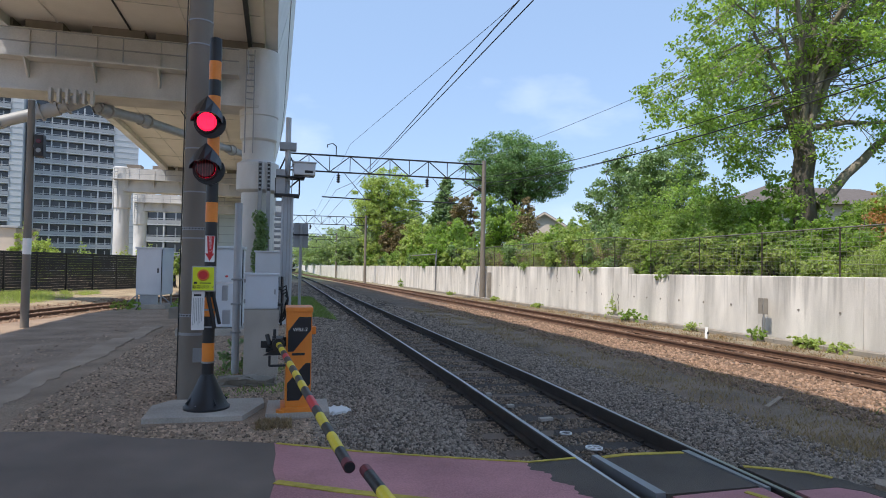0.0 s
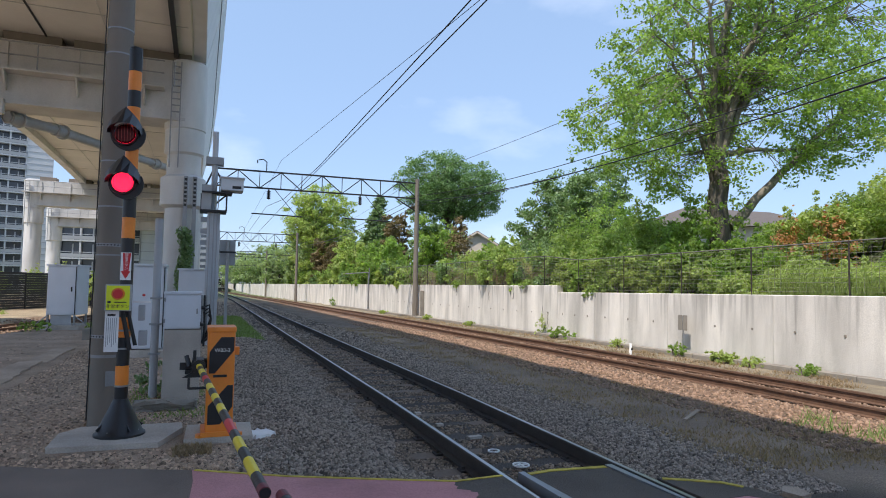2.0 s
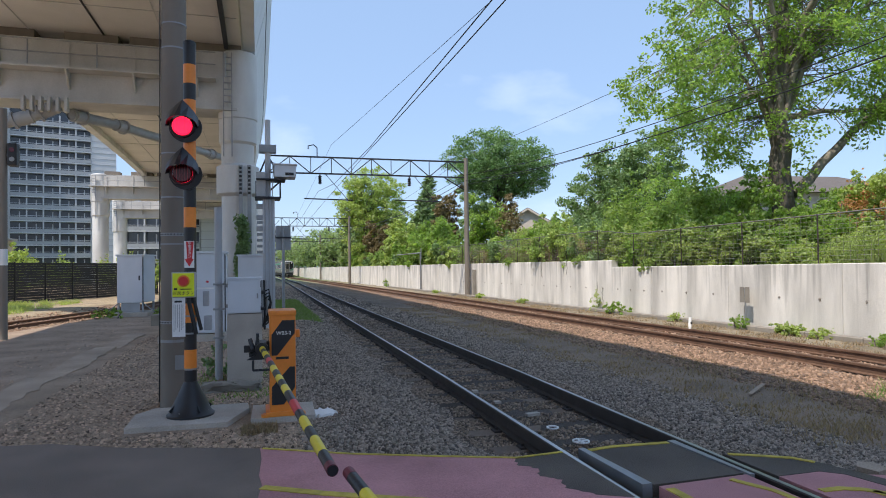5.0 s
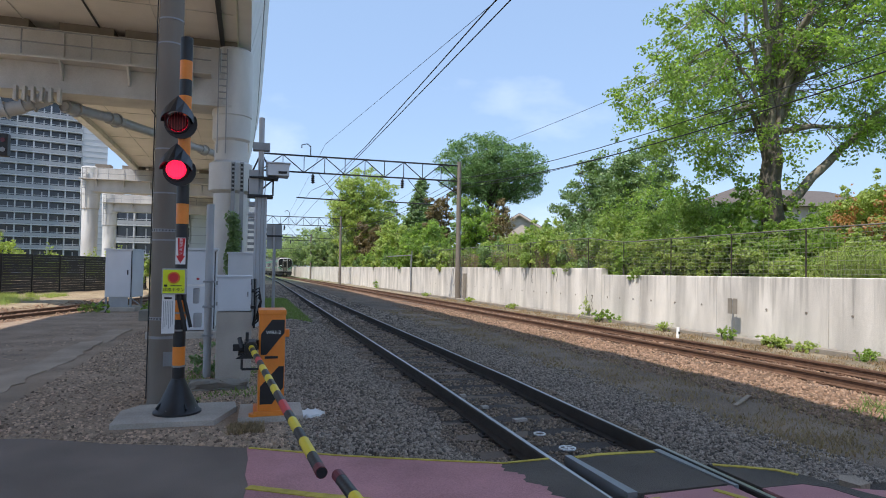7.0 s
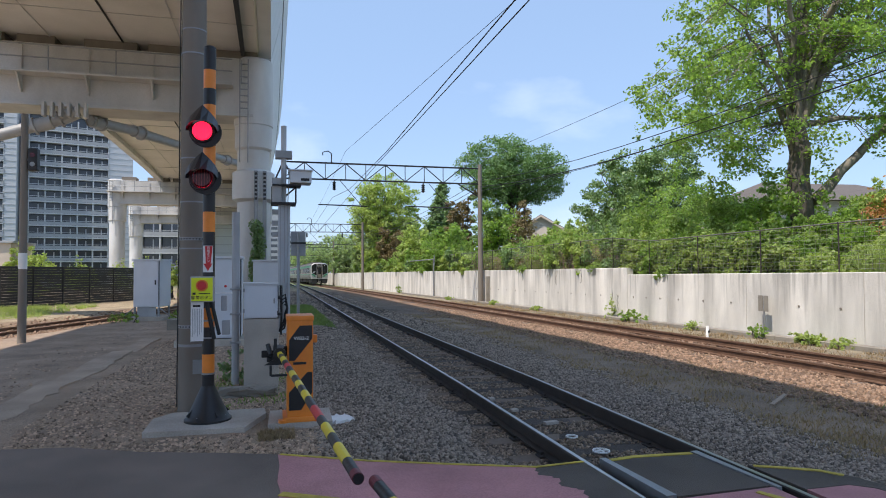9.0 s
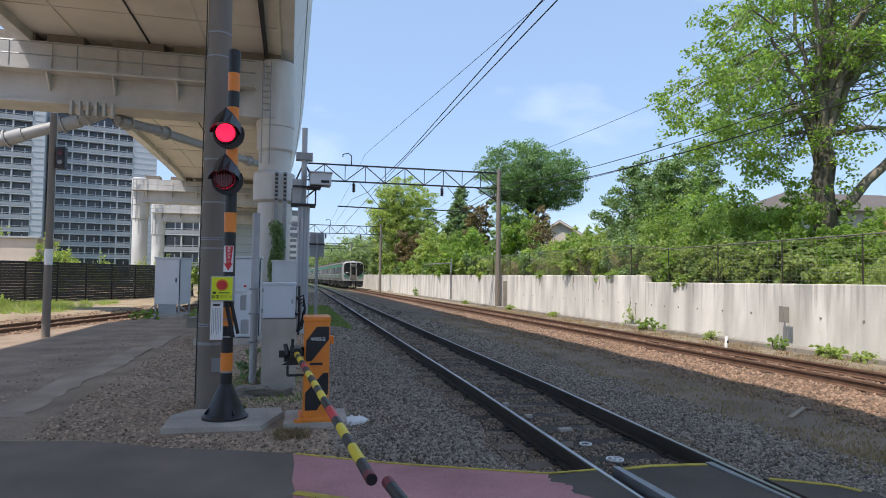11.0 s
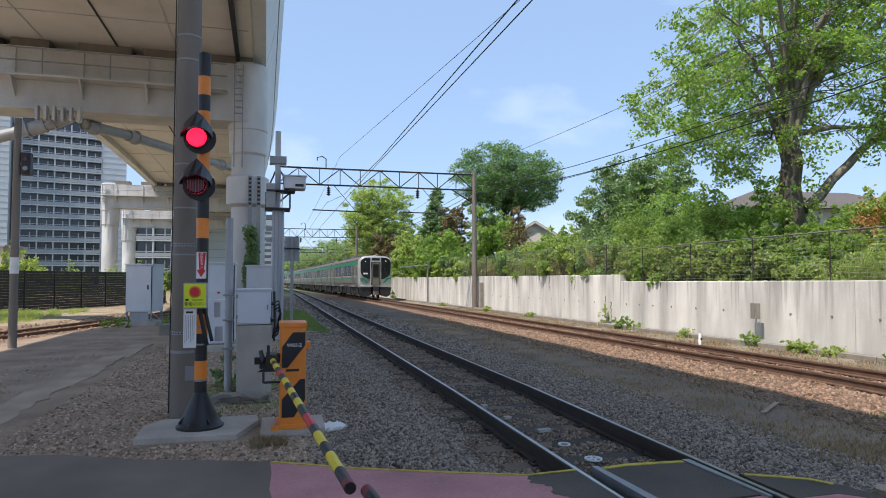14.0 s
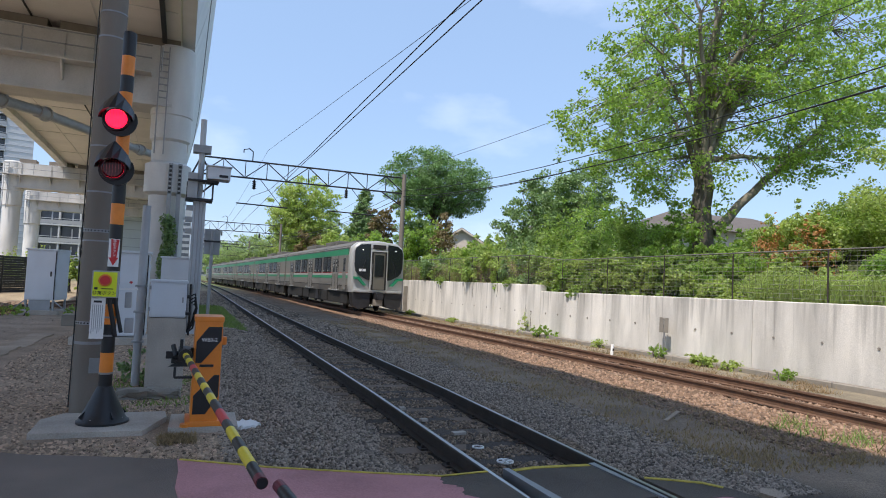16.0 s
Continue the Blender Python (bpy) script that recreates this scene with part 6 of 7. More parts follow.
# creepers spilling over and weeds at the wall's foot
for k, (y, w, h, up) in enumerate(((19.4, 0.9, 0.62, 0), (21.2, 0.35, 1.1, 0), (16.1, 0.35, 0.42, 0), (13.5, 0.28, 0.5, 0), (11.9, 0.6, 0.40, 0), (11.0, 0.35, 0.32, 0), (9.5, 0.3, 0.35, 0), (27.4, 0.5, 0.3, 0), (33.5, 0.6, 0.4, 0), (60, 1.2, 0.9, 0), (42, 0.8, 0.3, 0))):
    shrub((float(wall_x(y)) - 0.45 + (0.25 if h > 0.7 else 0), y, -0.28 + float(grade(y))), 0.26, w * 0.8, h * 0.8, LEAF_LIGHT if k % 3 else LEAF_PLANE, "leafy weed growing at the foot of the wall", 260 if w < 0.5 else 1000, 0.07, 210 + k, "weeds at the wall")
for k, (y, w) in enumerate(((18.2, 0.5), (23.0, 0.4), (30.5, 0.6))):
    shrub((float(wall_x(y)) + 0.12, y, wall_top(y) - 0.18), 0.28, w, 0.45, LEAF_MID, "creeper spilling over the wall's top", 700, 0.085, 230 + k, "creepers on the wall")
# ivy on the column, bushes by the towers
ivy = thing("ivy", (-0.74, 26.5, 0), "dark ivy climbing the column's cable ducts", "ivy")
leaves("foliage", [(0.08 * math.sin(3 * z), -0.1, z, 0.30) for z in np.arange(1.0, 3.45, 0.2)], 2600, 0.11, LEAF_DARK, ivy, 250, 1.0)
part("stems", rod(B(), (0, 0, 0.0), (0, 0, 3.3), 0.03, seg=6), BARK, ivy)
for k, (x, y, h, w) in enumerate(((-17.0, 50.0, 4.2, 1.0), (-16.0, 49.0, 3.2, 1.6), (-19.5, 52.0, 3.6, 1.2), (-11.6, 60.0, 3.0, 2.0), (-22.5, 55, 5.0, 1.2), (-6.3, 45.5, 2.4, 0.9), (-14.0, 52.0, 2.6, 1.4))):
    shrub((x, y, -0.4), w, w, h, LEAF_LIGHT, "sunlit yellow-green bush behind the screen fence", 2200, 0.16, 260 + k, "bushes behind the fence")
shrub((-0.62, 9.3, -0.05), 0.3, 0.3, 0.5, LEAF_DARK, "low green weed beside the plinth", 500, 0.06, 280, "weeds in the yard")
shrub((-4.9, 22.6, -0.15), 0.5, 0.25, 0.35, LEAF_PLANE, "low green weed by the cabinet", 500, 0.07, 281, "weeds in the yard")
shrub((-3.2, 22.9, -0.15), 0.4, 0.25, 0.35, LEAF_MID, "low green weed by the cabinet", 400, 0.07, 282, "weeds in the yard")
shrub((-13.0, 31.0, -0.3), 0.9, 0.9, 0.8, LEAF_LIGHT, "low green weed clump by the siding", 900, 0.1, 283, "weeds in the yard")


# ---- grass and loose stones ----
def blades(name, pts, hgt, material, seed, label):
    rs = np.random.default_rng(seed)
    n = len(pts)
    a = rs.uniform(0, 6.28, n)
    h = hgt * rs.uniform(0.4, 1.3, n)
    lean = rs.normal(size=(n, 2)) * 0.5 * h[:, None]
    w = 0.006 + 0.005 * rs.random(n)
    side = np.stack([np.cos(a) * w, np.sin(a) * w, 0 * a], 1)
    tip = pts + np.stack([lean[:, 0], lean[:, 1], h], 1)
    v = np.stack([pts - side, pts + side, tip], 1).reshape(-1, 3)
    ob = raw(name, v, np.arange(3 * n).reshape(-1, 3), material, None, label, "stuff")
    return tagged(ob, category="grass")


def reeds(name, n, y0, y1, hgt, material, seed, label):
    """Tall bent stalks behind the wall's fence."""
    rs = np.random.default_rng(seed)
    y = rs.uniform(y0, y1, n)
    x = wall_x(y) + rs.uniform(0.3, 1.1, n)
    z = np.array([wall_top(v) for v in y]) - 0.1
    h = hgt * rs.uniform(0.5, 1.2, n)
    p0 = np.stack([x, y, z], 1)
    p1 = p0 + np.stack([rs.normal(size=n) * 0.12 * h, rs.normal(size=n) * 0.25 * h, h * 0.65], 1)
    p2 = p1 + np.stack([rs.normal(size=n) * 0.2 * h, rs.normal(size=n) * 0.45 * h, h * rs.uniform(0.0, 0.4, n)], 1)
    w = np.stack([0 * x, 0.012 + 0 * x, 0.004 + 0 * x], 1)
    v = np.stack([p0 - w, p0 + w, p1 + w, p1 - w, p1 - w, p1 + w, p2 + w * 0.4, p2 - w * 0.4], 1).reshape(-1, 3)
    return tagged(raw(name, v, np.arange(8 * n).reshape(-1, 4), material, None, label, "stuff"), category="grass")


def scatter(n, x0, x1, y0, y1, seed, power=1.0, tufts=0):
    rs = np.random.default_rng(seed)
    if tufts:
        c = np.stack([rs.uniform(x0, x1, tufts), y0 + (y1 - y0) * rs.random(tufts) ** power], 1)
        k = rs.integers(0, tufts, n)
        xy = c[k] + rs.normal(size=(n, 2)) * 0.11
    else:
        xy = np.stack([rs.uniform(x0, x1, n), y0 + (y1 - y0) * rs.random(n) ** power], 1)
    return xy


def on_ground(xy, lift=0.0):
    return np.concatenate([xy, (ground_z(xy[:, 0], xy[:, 1]) + uneven(xy[:, 0], xy[:, 1]) + lift)[:, None]], 1)


xy = scatter(11000, 5.0, 7.4, 4.2, 26, 40, 1.5, 700)
blades("dry_grass", on_ground(xy[xy[:, 1] + 0.47 * xy[:, 0] > 5.9]), 0.055, GRASS_DRY, 41, "dry straw-coloured grass between the tracks")
xy = scatter(260, 7.3, 8.0, 4.6, 6.0, 44, 1.0, 14)
blades("green_grass", on_ground(xy), 0.16, GRASS, 45, "green grass tufts beside the far track")
xy = scatter(12000, 0.55, 1.75, 19, 32, 46, 1.0)
blades("green_grass", on_ground(xy), 0.11, GRASS, 47, "green grass beside the near track")
xy = scatter(9000, -14.5, -9.0, 26, 36, 48, 1.0, 300)
xy = xy[xy[:, 0] < left_x(xy[:, 1]) - 2.0]
blades("green_grass", on_ground(xy), 0.22, LEAF_LIGHT, 49, "sunlit grass before the screen fence")
xy = scatter(9000, 10.6, 12.4, 8, 40, 50, 1.3, 300)
blades("dry_grass", on_ground(xy), 0.09, GRASS_DRY, 51, "dry grass at the foot of the wall")


reeds("dry_reeds", 1500, 22.5, 40, 1.15, GRASS_DRY, 56, "tangled dry reeds behind the wall fence")
reeds("green_reeds", 900, 27, 31, 0.8, LEAF_LIGHT, 57, "fresh yellow-green grass behind the wall fence")
reeds("green_reeds", 2600, 6.5, 11.3, 0.75, LEAF_LIGHT, 58, "fresh yellow-green grass on the bank")
xy = scatter(900, -0.28, 0.05, 5.75, 6.12, 52, 1.0)
blades("dry_grass", on_ground(xy), 0.045, GRASS_DRY, 53, "small dry grass patch between the concrete pads")
xy = scatter(800, -1.0, 0.2, 7.4, 9.6, 54, 1.0, 30)
blades("green_grass", on_ground(xy), 0.05, GRASS, 55, "short weeds round the plinth")


def stones(name, xy, size, material, seed, label, lift=0.0):
    rs = np.random.default_rng(seed)
    n = len(xy)
    base = np.array([(1, 0, 0), (-1, 0, 0), (0, 1, 0), (0, -1, 0), (0, 0, 1), (0, 0, -1)], float)
    tri = np.array([(0, 2, 4), (2, 1, 4), (1, 3, 4), (3, 0, 4), (2, 0, 5), (1, 2, 5), (3, 1, 5), (0, 3, 5)])
    s = size * rs.uniform(0.3, 1.45, (n, 1, 1)) ** 1.0 * rs.uniform(0.6, 1.25, (n, 6, 1))
    q = rs.normal(size=(n, 4))
    q /= np.linalg.norm(q, axis=1)[:, None]
    w, x, y, z = q.T
    rot = np.stack([np.stack([1 - 2 * (y * y + z * z), 2 * (x * y - z * w), 2 * (x * z + y * w)], 1), np.stack([2 * (x * y + z * w), 1 - 2 * (x * x + z * z), 2 * (y * z - x * w)], 1),
                    np.stack([2 * (x * z - y * w), 2 * (y * z + x * w), 1 - 2 * (x * x + y * y)], 1)], 1)
    v = np.einsum("nij,nkj->nki", rot, base[None] * s) + on_ground(xy, lift)[:, None, :]
    f = (tri[None] + 6 * np.arange(n)[:, None, None]).reshape(-1, 3)
    ob = raw(name, v.reshape(-1, 3), f, material, None, label, "stuff")
    return tagged(ob, category="ballast")


def clear_of_road(xy):
    return xy[(xy[:, 1] > edge_y(xy[:, 0]) + 0.12) | (xy[:, 0] > 9)]


def off_rails(xy):
    d = abs(abs(xy[:, 0] - near_x(xy[:, 1])) - 0.566)
    ph = np.abs((xy[:, 1] + 11.7 + 0.31) % 0.62 - 0.31)
    return xy[(d > 0.08) & ~((abs(xy[:, 0] - near_x(xy[:, 1])) < 0.93) & (ph < 0.10))]


xy = off_rails(clear_of_road(scatter(105000, 0.25, 5.4, 3.6, 14, 60, 1.5)))
off = abs(xy[:, 0] - near_x(xy[:, 1]))
xy = xy[(off > 0.5) | (np.random.default_rng(5).random(len(xy)) < 0.62)]
off = abs(xy[:, 0] - near_x(xy[:, 1])) + 0.12 * np.sin(3.1 * xy[:, 1])
stones("ballast", xy[off > 1.0], 0.0195, STONE, 61, "grey crushed stone ballast on the shoulders of the near track")
stones("ballast", xy[off <= 1.0], 0.0195, STONE_DARK, 59, "oily dark brown ballast between and beside the rails")
xy = off_rails(clear_of_road(scatter(24000, 0.25, 5.4, 14, 25, 58, 1.2)))
off = abs(xy[:, 0] - near_x(xy[:, 1]))
stones("ballast", xy[off > 1.0], 0.029, STONE, 57, "grey crushed stone ballast along the near track")
stones("ballast", xy[off <= 1.0], 0.029, STONE_DARK, 56, "oily dark ballast between the rails")
xy = off_rails(clear_of_road(scatter(10000, 0.6, 5.2, 20, 60, 62, 1.2)))
stones("ballast", xy, 0.05, STONE, 63, "grey crushed stone ballast farther along the near track")
xy = scatter(23000, 6.6, 10.6, 4.5, 30, 64, 1.5)
stones("ballast", xy[abs(abs(xy[:, 0] - far_x(xy[:, 1])) - 0.566) > 0.07], 0.033, STONE_BROWN, 65, "rusty brown ballast round the far track")
xy = scatter(42000, -4.6, 0.3, 5.3, 22, 66, 1.7)
keep = (xy[:, 1] > np.interp(xy[:, 0], [-6, -2.5, -1.25, -0.1, 1], [6.75, 6.15, 5.75, 5.35, 4.8]))
keep &= ~((xy[:, 0] > -1.4) & (xy[:, 0] < 0.48) & (xy[:, 1] > 6.1) & (xy[:, 1] < 7.05)) & ~((xy[:, 0] > -3.4) & (xy[:, 0] < -2.6))
keep &= (xy[:, 0] > -3.4) | (np.random.default_rng(6).random(len(xy)) < 0.12)
stones("gravel", xy[keep], 0.019, STONE_LIGHT, 67, "scattered grey-brown gravel on the yard", -0.004)
xy = scatter(9500, -12, -4.5, 15, 34, 68, 1.2)
xy = xy[abs(xy[:, 0] - left_x(xy[:, 1])) < 1.9]
stones("ballast", xy, 0.045, STONE_BROWN, 69, "sunlit brown ballast round the siding")


# ---- the train ----
CAR_L, CAR_W = 19.5, 2.88


def train_car(lead):
    """Car along +y from its front at y = 0; the rail top is z = 0."""
    t = thing("train_car", (0, 0, 0), "leading stainless commuter train car with green band and black cab front" if lead else "stainless commuter train car with green band and tinted windows", "train car", "cars of the train")
    hw = CAR_W / 2
    y0 = 0.55 if lead else 0.15
    side = [(-hw + 0.06, 0.95), (-hw, 1.25), (-hw, 2.75), (-hw + 0.03, 3.05), (-hw + 0.12, 3.22), (-hw + 0.40, 3.42), (0, 3.52)]
    prof = side + [(-x, z) for x, z in side[-2::-1]]
    bm = B()
    sweep(bm, prof, [(0, y0, 0), (0, CAR_L - 0.15, 0)])
    body = part("body", bm, TRAIN_STEEL, t)
    rf = B()
    sweep(rf, [(-hw + 0.10, 3.23), (-hw + 0.39, 3.435), (0, 3.535), (hw - 0.39, 3.435), (hw - 0.10, 3.23), (0, 3.3)], [(0, y0 + 0.02, 0), (0, CAR_L - 0.17, 0)])
    part("roof", rf, TRAIN_ROOF, t, "dark grey roof")
    for s in (-1, 1):
        part("green_band", box(B(), (s * hw - 0.006, y0 + 0.05, 2.78), (s * hw + 0.006, CAR_L - 0.2, 3.06)), TRAIN_GREEN, t, "green band below the roof")
        for a, b in ((y0 + 0.05, 2.5), (4.0, 9.2), (10.7, 15.9), (17.4, CAR_L - 0.2)):
            part("waist_stripe", box(B(), (s * hw - 0.007, a, 1.77), (s * hw + 0.007, b, 1.87)), TRAIN_WHITE, t, "white waist stripe")
            part("waist_stripe", box(B(), (s * hw - 0.008, a, 1.875), (s * hw + 0.008, b, 1.895)), RED, t, "thin red stripe")
        part("waist_stripe", box(B(), (s * hw - 0.007, y0 + 0.05, 1.62), (s * hw + 0.007, CAR_L - 0.2, 1.76)), TRAIN_GREEN, t, "green waist stripe")
        for dy in (2.6, 9.3, 16.0):
            dr = part("door", box(B(), (s * hw - 0.012, dy, 1.02), (s * hw + 0.012, dy + 1.3, 2.74), 0.01), TRAIN_STEEL, t, "sliding double door")
            for gy in (dy - 0.02, dy + 0.64, dy + 1.30):
                part("door_gap", box(B(), (s * hw - 0.016, gy, 1.02), (s * hw + 0.016, gy + 0.03, 2.74)), TRAIN_DARK, dr, "dark gap at the door leaf")
            for k in range(2):
                part("door_window", box(B(), (s * hw - 0.018, dy + 0.14 + 0.62 * k, 1.92), (s * hw + 0.018, dy + 0.54 + 0.62 * k, 2.62), 0.02), TRAIN_GLASS, dr)
                for z in (2.22, 2.44):
                    part("sticker", box(B(), (s * hw - 0.022, dy + 0.28 + 0.62 * k, z), (s * hw + 0.022, dy + 0.42 + 0.62 * k, z + 0.13)), TRAIN_WHITE, dr, "small white door sticker")
            part("door_step", box(B(), (s * hw - 0.05, dy - 0.05, 0.98), (s * hw + 0.05, dy + 1.35, 1.02)), TRAIN_WHITE, dr)
        for wy in (4.35, 6.75, 11.05, 13.45):
            for k in range(2):
                part("window_frame", box(B(), (s * hw - 0.009, wy + 1.0 * k - 0.05, 1.89), (s * hw + 0.009, wy + 0.91 + 1.0 * k, 2.76), 0.02), TRAIN_DARK, t)
                wn_ = part("window", box(B(), (s * hw - 0.014, wy + 1.0 * k, 1.93), (s * hw + 0.014, wy + 0.86 + 1.0 * k, 2.72), 0.03), TRAIN_GLASS, t, "tinted side window")
                part("window_label", box(B(), (s * hw - 0.018, wy + 0.62 + 1.0 * k, 1.97), (s * hw + 0.018, wy + 0.76 + 1.0 * k, 2.06)), TRAIN_WHITE, wn_)
        for ly in (2.3, 4.2, 8.8, 10.9, 15.7):
            part("marker_lamp", box(B(), (s * hw - 0.03, ly, 0.99), (s * hw + 0.03, ly + 0.35, 1.06), 0.01), TRAIN_WHITE, t)
        part("roof_gutter", box(B(), (s * hw * 0.985 - 0.02, y0 + 0.05, 3.10), (s * hw * 0.985 + 0.02, CAR_L - 0.2, 3.14), 0.008), TRAIN_ROOF, t, "dark roof gutter")
        part("sill_seam", box(B(), (s * hw - 0.006, y0 + 0.05, 1.24), (s * hw + 0.006, CAR_L - 0.2, 1.265)), TRAIN_DARK, t, "dark seam along the body's foot")
        if lead:
            part("cab_door", box(B(), (s * hw - 0.013, 0.95, 1.05), (s * hw + 0.013, 1.65, 2.74), 0.01), TRAIN_STEEL, t, "narrow crew door")
            part("cab_door_window", box(B(), (s * hw - 0.018, 1.08, 1.95), (s * hw + 0.018, 1.52, 2.62), 0.02), TRAIN_GLASS, t)
    part("underframe", box(B(), (-hw + 0.12, 1.0, 0.35), (hw - 0.12, CAR_L - 0.8, 0.96), 0.04), TRAIN_DARK, t, "dark underframe equipment")
    for k, uy in enumerate((5.2, 7.6, 10.4, 12.6)):
        part("equipment_box", box(B(), (-hw + 0.05, uy, 0.38), (hw - 0.05, uy + (1.5 if k != 1 else 0.7), 0.93), 0.03), TRAIN_DARK if k != 1 else DARK_STEEL, t)
    for by in (2.9, CAR_L - 3.5):
        bg = part("bogie", box(B(), (-1.0, by - 1.5, 0.35), (1.0, by + 1.5, 0.62), 0.06), TRAIN_DARK, t)
        for wy in (by - 1.05, by + 1.05):
            for x in (-0.56, 0.56):
                part("wheel", rod(B(), (x - 0.06, wy, 0.43), (x + 0.06, wy, 0.43), 0.43, seg=24), TRAIN_DARK, bg)
    for ry in (5.5, 11.5):
        part("air_conditioner", box(B(), (-0.85, ry, 3.42), (0.85, ry + 3.0, 3.72), 0.08), TRAIN_ROOF, t, "grey roof air-conditioning unit")
    if lead:
        shell = B()
        rings = []
        for y, k in ((0.60, 1.0), (0.34, 0.998), (0.18, 0.990), (0.08, 0.975), (0.02, 0.952), (0.0, 0.925)):
            bow = 0.10 * (1 - y / 0.6) ** 2
            rings.append([shell.verts.new((x * k, y - bow * (1 - abs(x) / hw), 0.95 + (z - 0.95) * (0.5 + 0.5 * k))) for x, z in prof])
        for a, b in zip(rings, rings[1:]):
            for i in range(len(prof)):
                j = (i + 1) % len(prof)
                shell.faces.new((a[i], a[j], b[j], b[i]))
        shell.faces.new(rings[-1])
        shell.faces.new(rings[0][::-1])
        cab = part("cab_front", shell, TRAIN_WHITE, t, "silver-white cab front", smooth=True)
        for s in (-1, 1):
            part("windscreen", face_plate(B(), [(s * 0.47, 3.33), (s * 0.47, 1.57), (s * 0.64, 1.60), (s * 1.06, 1.80), (s * 1.22, 1.98), (s * 1.275, 2.25), (s * 1.285, 2.92), (s * 1.22, 3.12), (s * 0.98, 3.28)], -0.125, -0.02), TRAIN_GLASS, cab, "black wraparound windscreen")
            part("wiper", beam(B(), (s * 0.95, -0.14, 1.85), (s * 0.72, -0.14, 2.55), 0.02, 0.02), DARK_STEEL, cab)
            part("handrail", rod(B(), (s * 0.40, -0.20, 1.35), (s * 0.40, -0.20, 2.35), 0.014, seg=8), TRAIN_WHITE, cab)
            part("headlight", rod(B(), (s * 0.88, -0.14, 3.04), (s * 0.88, -0.12, 3.04), 0.022, seg=16), HEADLIGHT, cab, "lit white headlight")
            part("green_chevron", face_plate(B(), [(s * 1.32, 1.72), (s * 1.0, 1.70), (s * 0.62, 1.30), (s * 0.80, 1.30), (s * 1.08, 1.58), (s * 1.32, 1.60)], -0.13, -0.02), TRAIN_GREEN, cab, "green chevron mark")
            part("bumper_step", box(B(), (s * 0.45 if s > 0 else -1.3, -0.16, 0.98), (1.3 if s > 0 else -0.45, 0.1, 1.07), 0.02), TRAIN_WHITE, cab)
            part("skirt", face_plate(B(), [(s * 1.36, 0.93), (s * 0.40, 0.93), (s * 0.40, 0.30), (s * 0.95, 0.16), (s * 1.25, 0.30)], -0.05, 0.5), DARK_STEEL, cab, "dark front skirt")
        part("destination_board", box(B(), (-0.34, -0.15, 3.10), (0.34, -0.06, 3.30), 0.02), TRAIN_DARK, cab)
        part("door_surround", box(B(), (-0.47, -0.147, 1.00), (0.47, -0.05, 3.03), 0.05), TRAIN_WHITE, cab, "pale frame around the end door")
        gd = part("gangway_door", box(B(), (-0.44, -0.152, 1.06), (0.44, -0.05, 3.0), 0.06), TRAIN_DARK, cab, "steel end door in a black surround")
        part("door_window", box(B(), (-0.24, -0.172, 1.75), (0.24, -0.155, 2.80), 0.03), TRAIN_GLASS, gd)
        part("door_panel", box(B(), (-0.31, -0.162, 1.12), (0.31, -0.145, 2.92), 0.03), TRAIN_DOOR, gd, "plain steel door leaf")
        part("coupler", box(B(), (-0.20, -0.45, 0.62), (0.20, 0.2, 0.98), 0.05), DARK_STEEL, t, "grey coupler")
        part("coupler_box", box(B(), (-0.20, -0.38, 0.34), (0.20, 0.2, 0.66), 0.04), CONCRETE_DARK, t)
        part("windscreen_card", box(B(), (-1.05, -0.132, 1.98), (-0.70, -0.126, 2.10)), WHITE, cab, "white card behind the windscreen")
        part("coupler_head", rod(B(), (0, -0.62, 0.80), (0, -0.40, 0.80), 0.17, 0.13, seg=18), DARK_STEEL, t, "round grey coupler head")
        part("panto_base", box(B(), (-0.6, 2.0, 3.45), (0.6, 3.4, 3.6), 0.03), TRAIN_ROOF, t)
        part("panto_arm", rod(B(), (-0.4, 15.3, 3.6), (0.0, 16.2, 4.0), 0.03, seg=8), DARK_STEEL, t)
    else:
        part("gangway", box(B(), (-0.6, -0.35, 0.9), (0.6, 0.2, 3.1), 0.03), TRAIN_DARK, t, "dark gangway bellows")
    for o in t.children_recursive:
        if o.type == 'MESH':
            for v in o.data.vertices:
                v.co.z *= 1.055
    return t


first = train_car(True)
second = train_car(False)
cars = [first, second] + [copy_thing(second, Matrix()) for _ in range(4)]
SPEED = 10.85


def car_pose(t, k):
    y = 30.75 + SPEED * (16.0 - t) + (CAR_L + 0.1) * k
    x, x2 = float(far_x(y)) + 0.16, float(far_x(y + CAR_L)) + 0.16
    z = -0.05 + float(grade(y))
    return pose(x, y, z, -0.516, 0, math.degrees(math.atan2(x - x2, CAR_L)))


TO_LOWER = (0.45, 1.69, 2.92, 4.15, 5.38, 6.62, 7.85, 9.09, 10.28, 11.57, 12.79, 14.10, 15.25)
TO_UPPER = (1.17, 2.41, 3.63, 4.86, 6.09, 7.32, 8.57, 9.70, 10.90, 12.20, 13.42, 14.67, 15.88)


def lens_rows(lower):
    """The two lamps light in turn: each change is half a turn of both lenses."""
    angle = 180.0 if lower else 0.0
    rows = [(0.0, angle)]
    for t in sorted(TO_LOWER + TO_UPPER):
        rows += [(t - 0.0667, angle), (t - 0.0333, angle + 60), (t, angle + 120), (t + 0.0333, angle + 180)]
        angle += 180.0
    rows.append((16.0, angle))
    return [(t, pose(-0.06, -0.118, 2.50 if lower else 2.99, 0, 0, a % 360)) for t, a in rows]


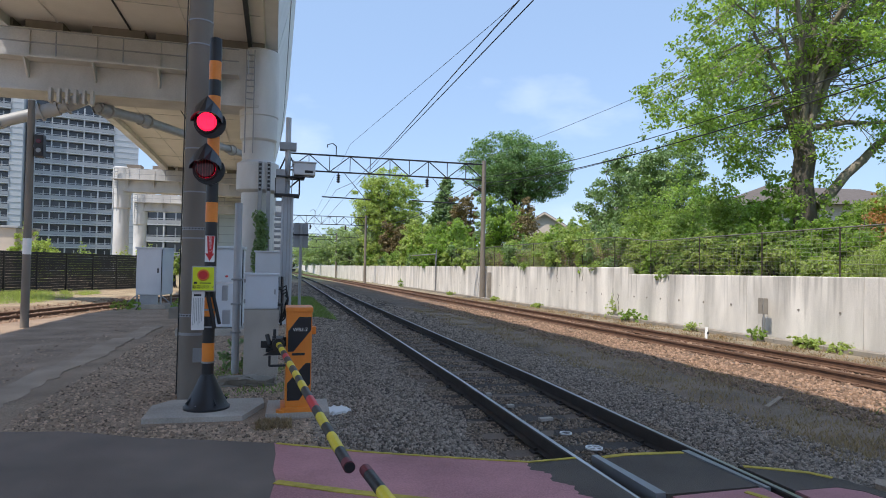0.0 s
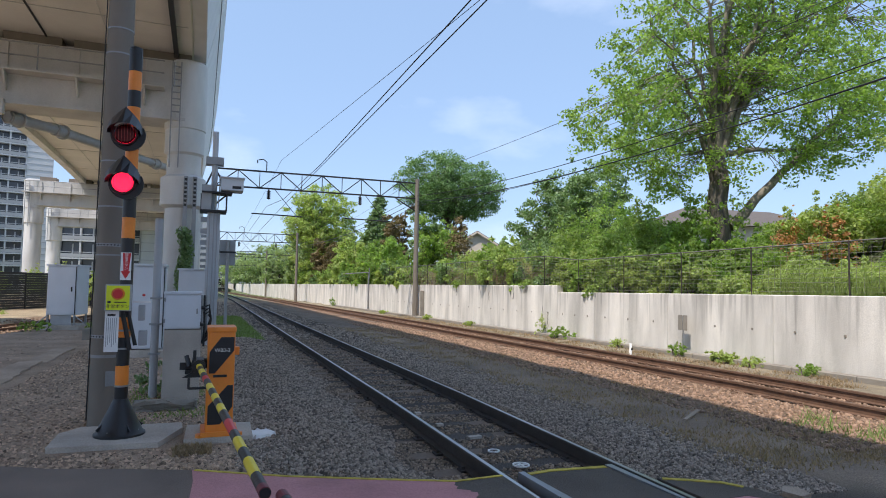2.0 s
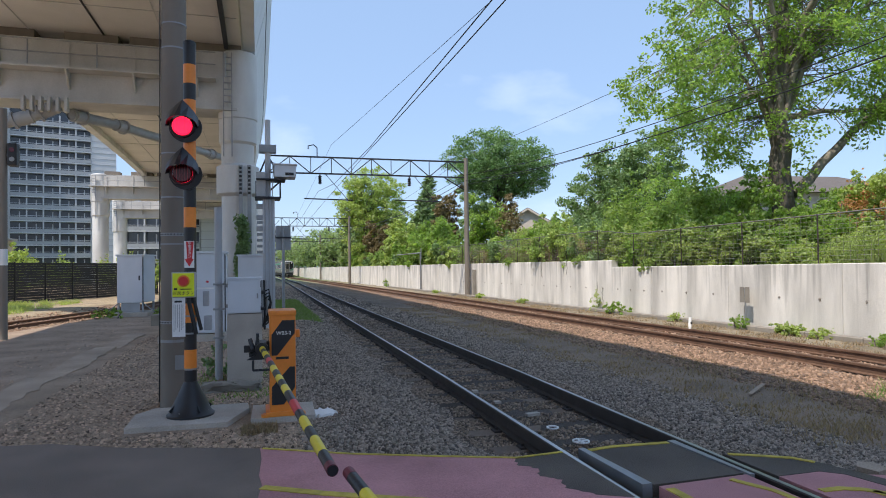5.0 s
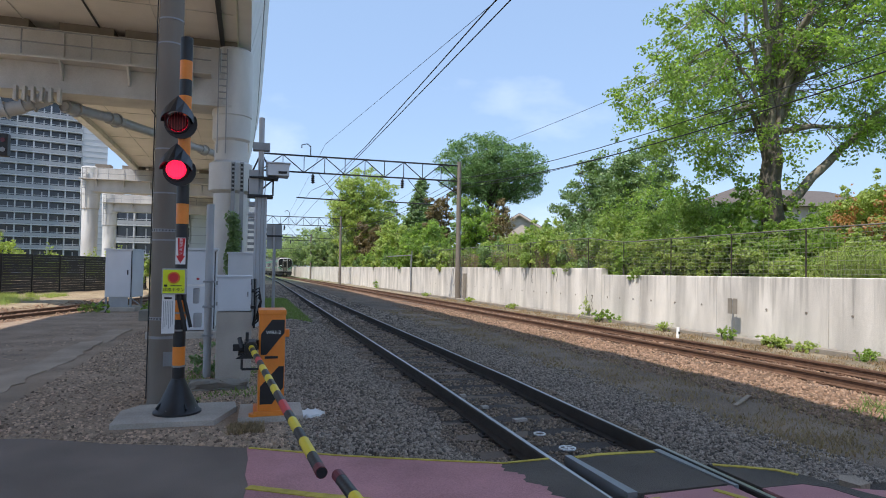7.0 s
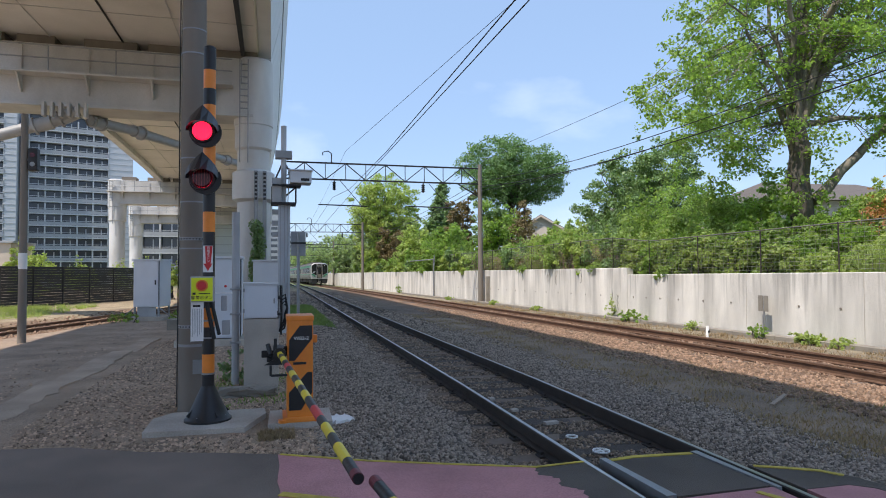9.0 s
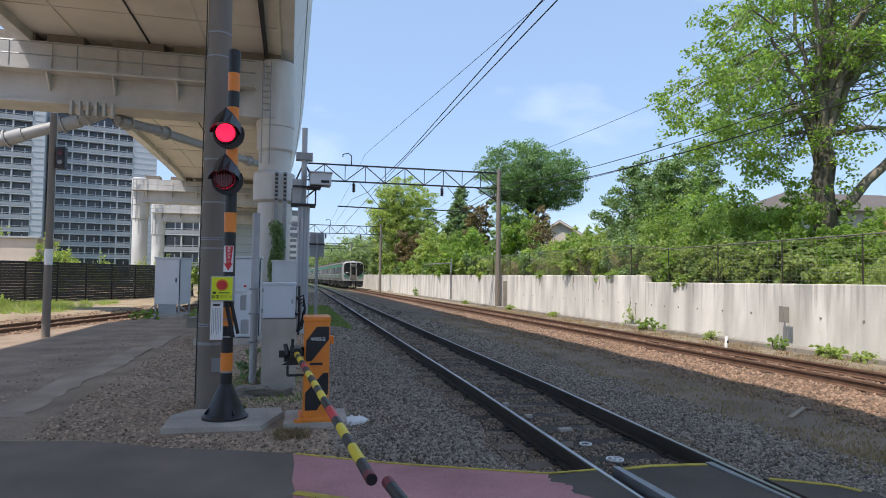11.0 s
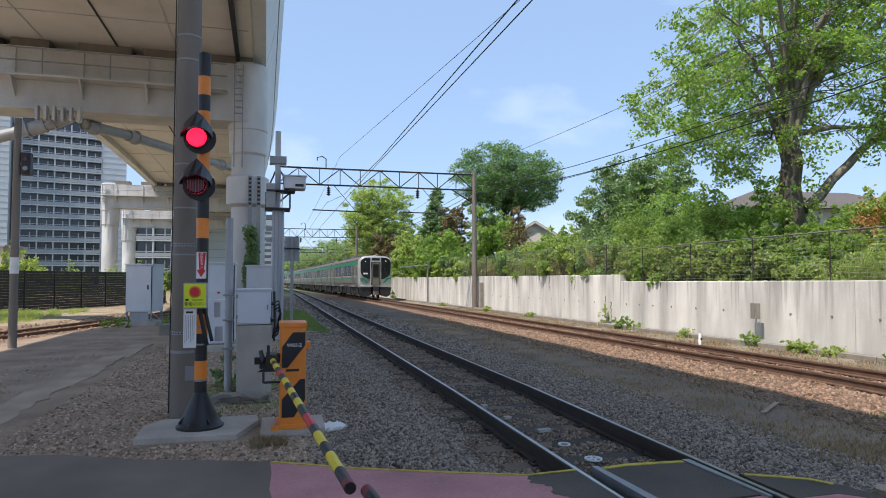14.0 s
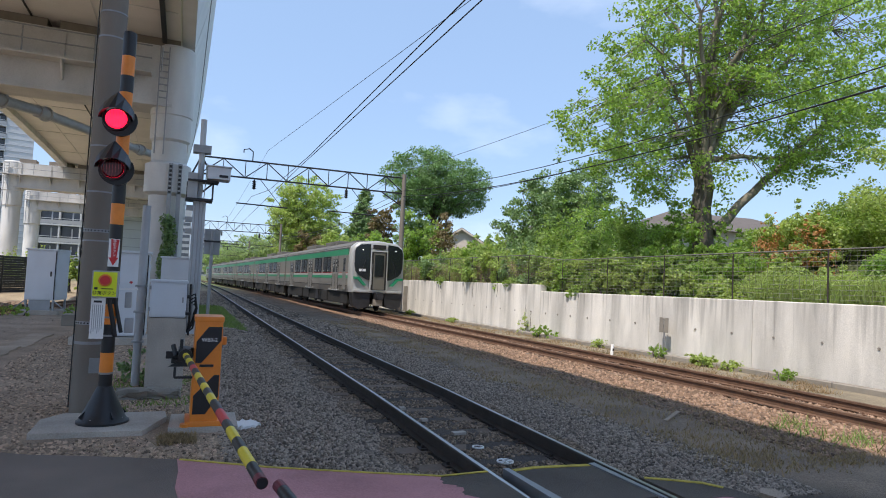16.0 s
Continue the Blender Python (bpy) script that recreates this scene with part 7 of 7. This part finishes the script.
def motions():
    for k, car in enumerate(cars):
        walk(car, [(float(t), car_pose(float(t), k)) for t in range(0, 17, 2)])
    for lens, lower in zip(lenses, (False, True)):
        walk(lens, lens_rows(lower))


motions()
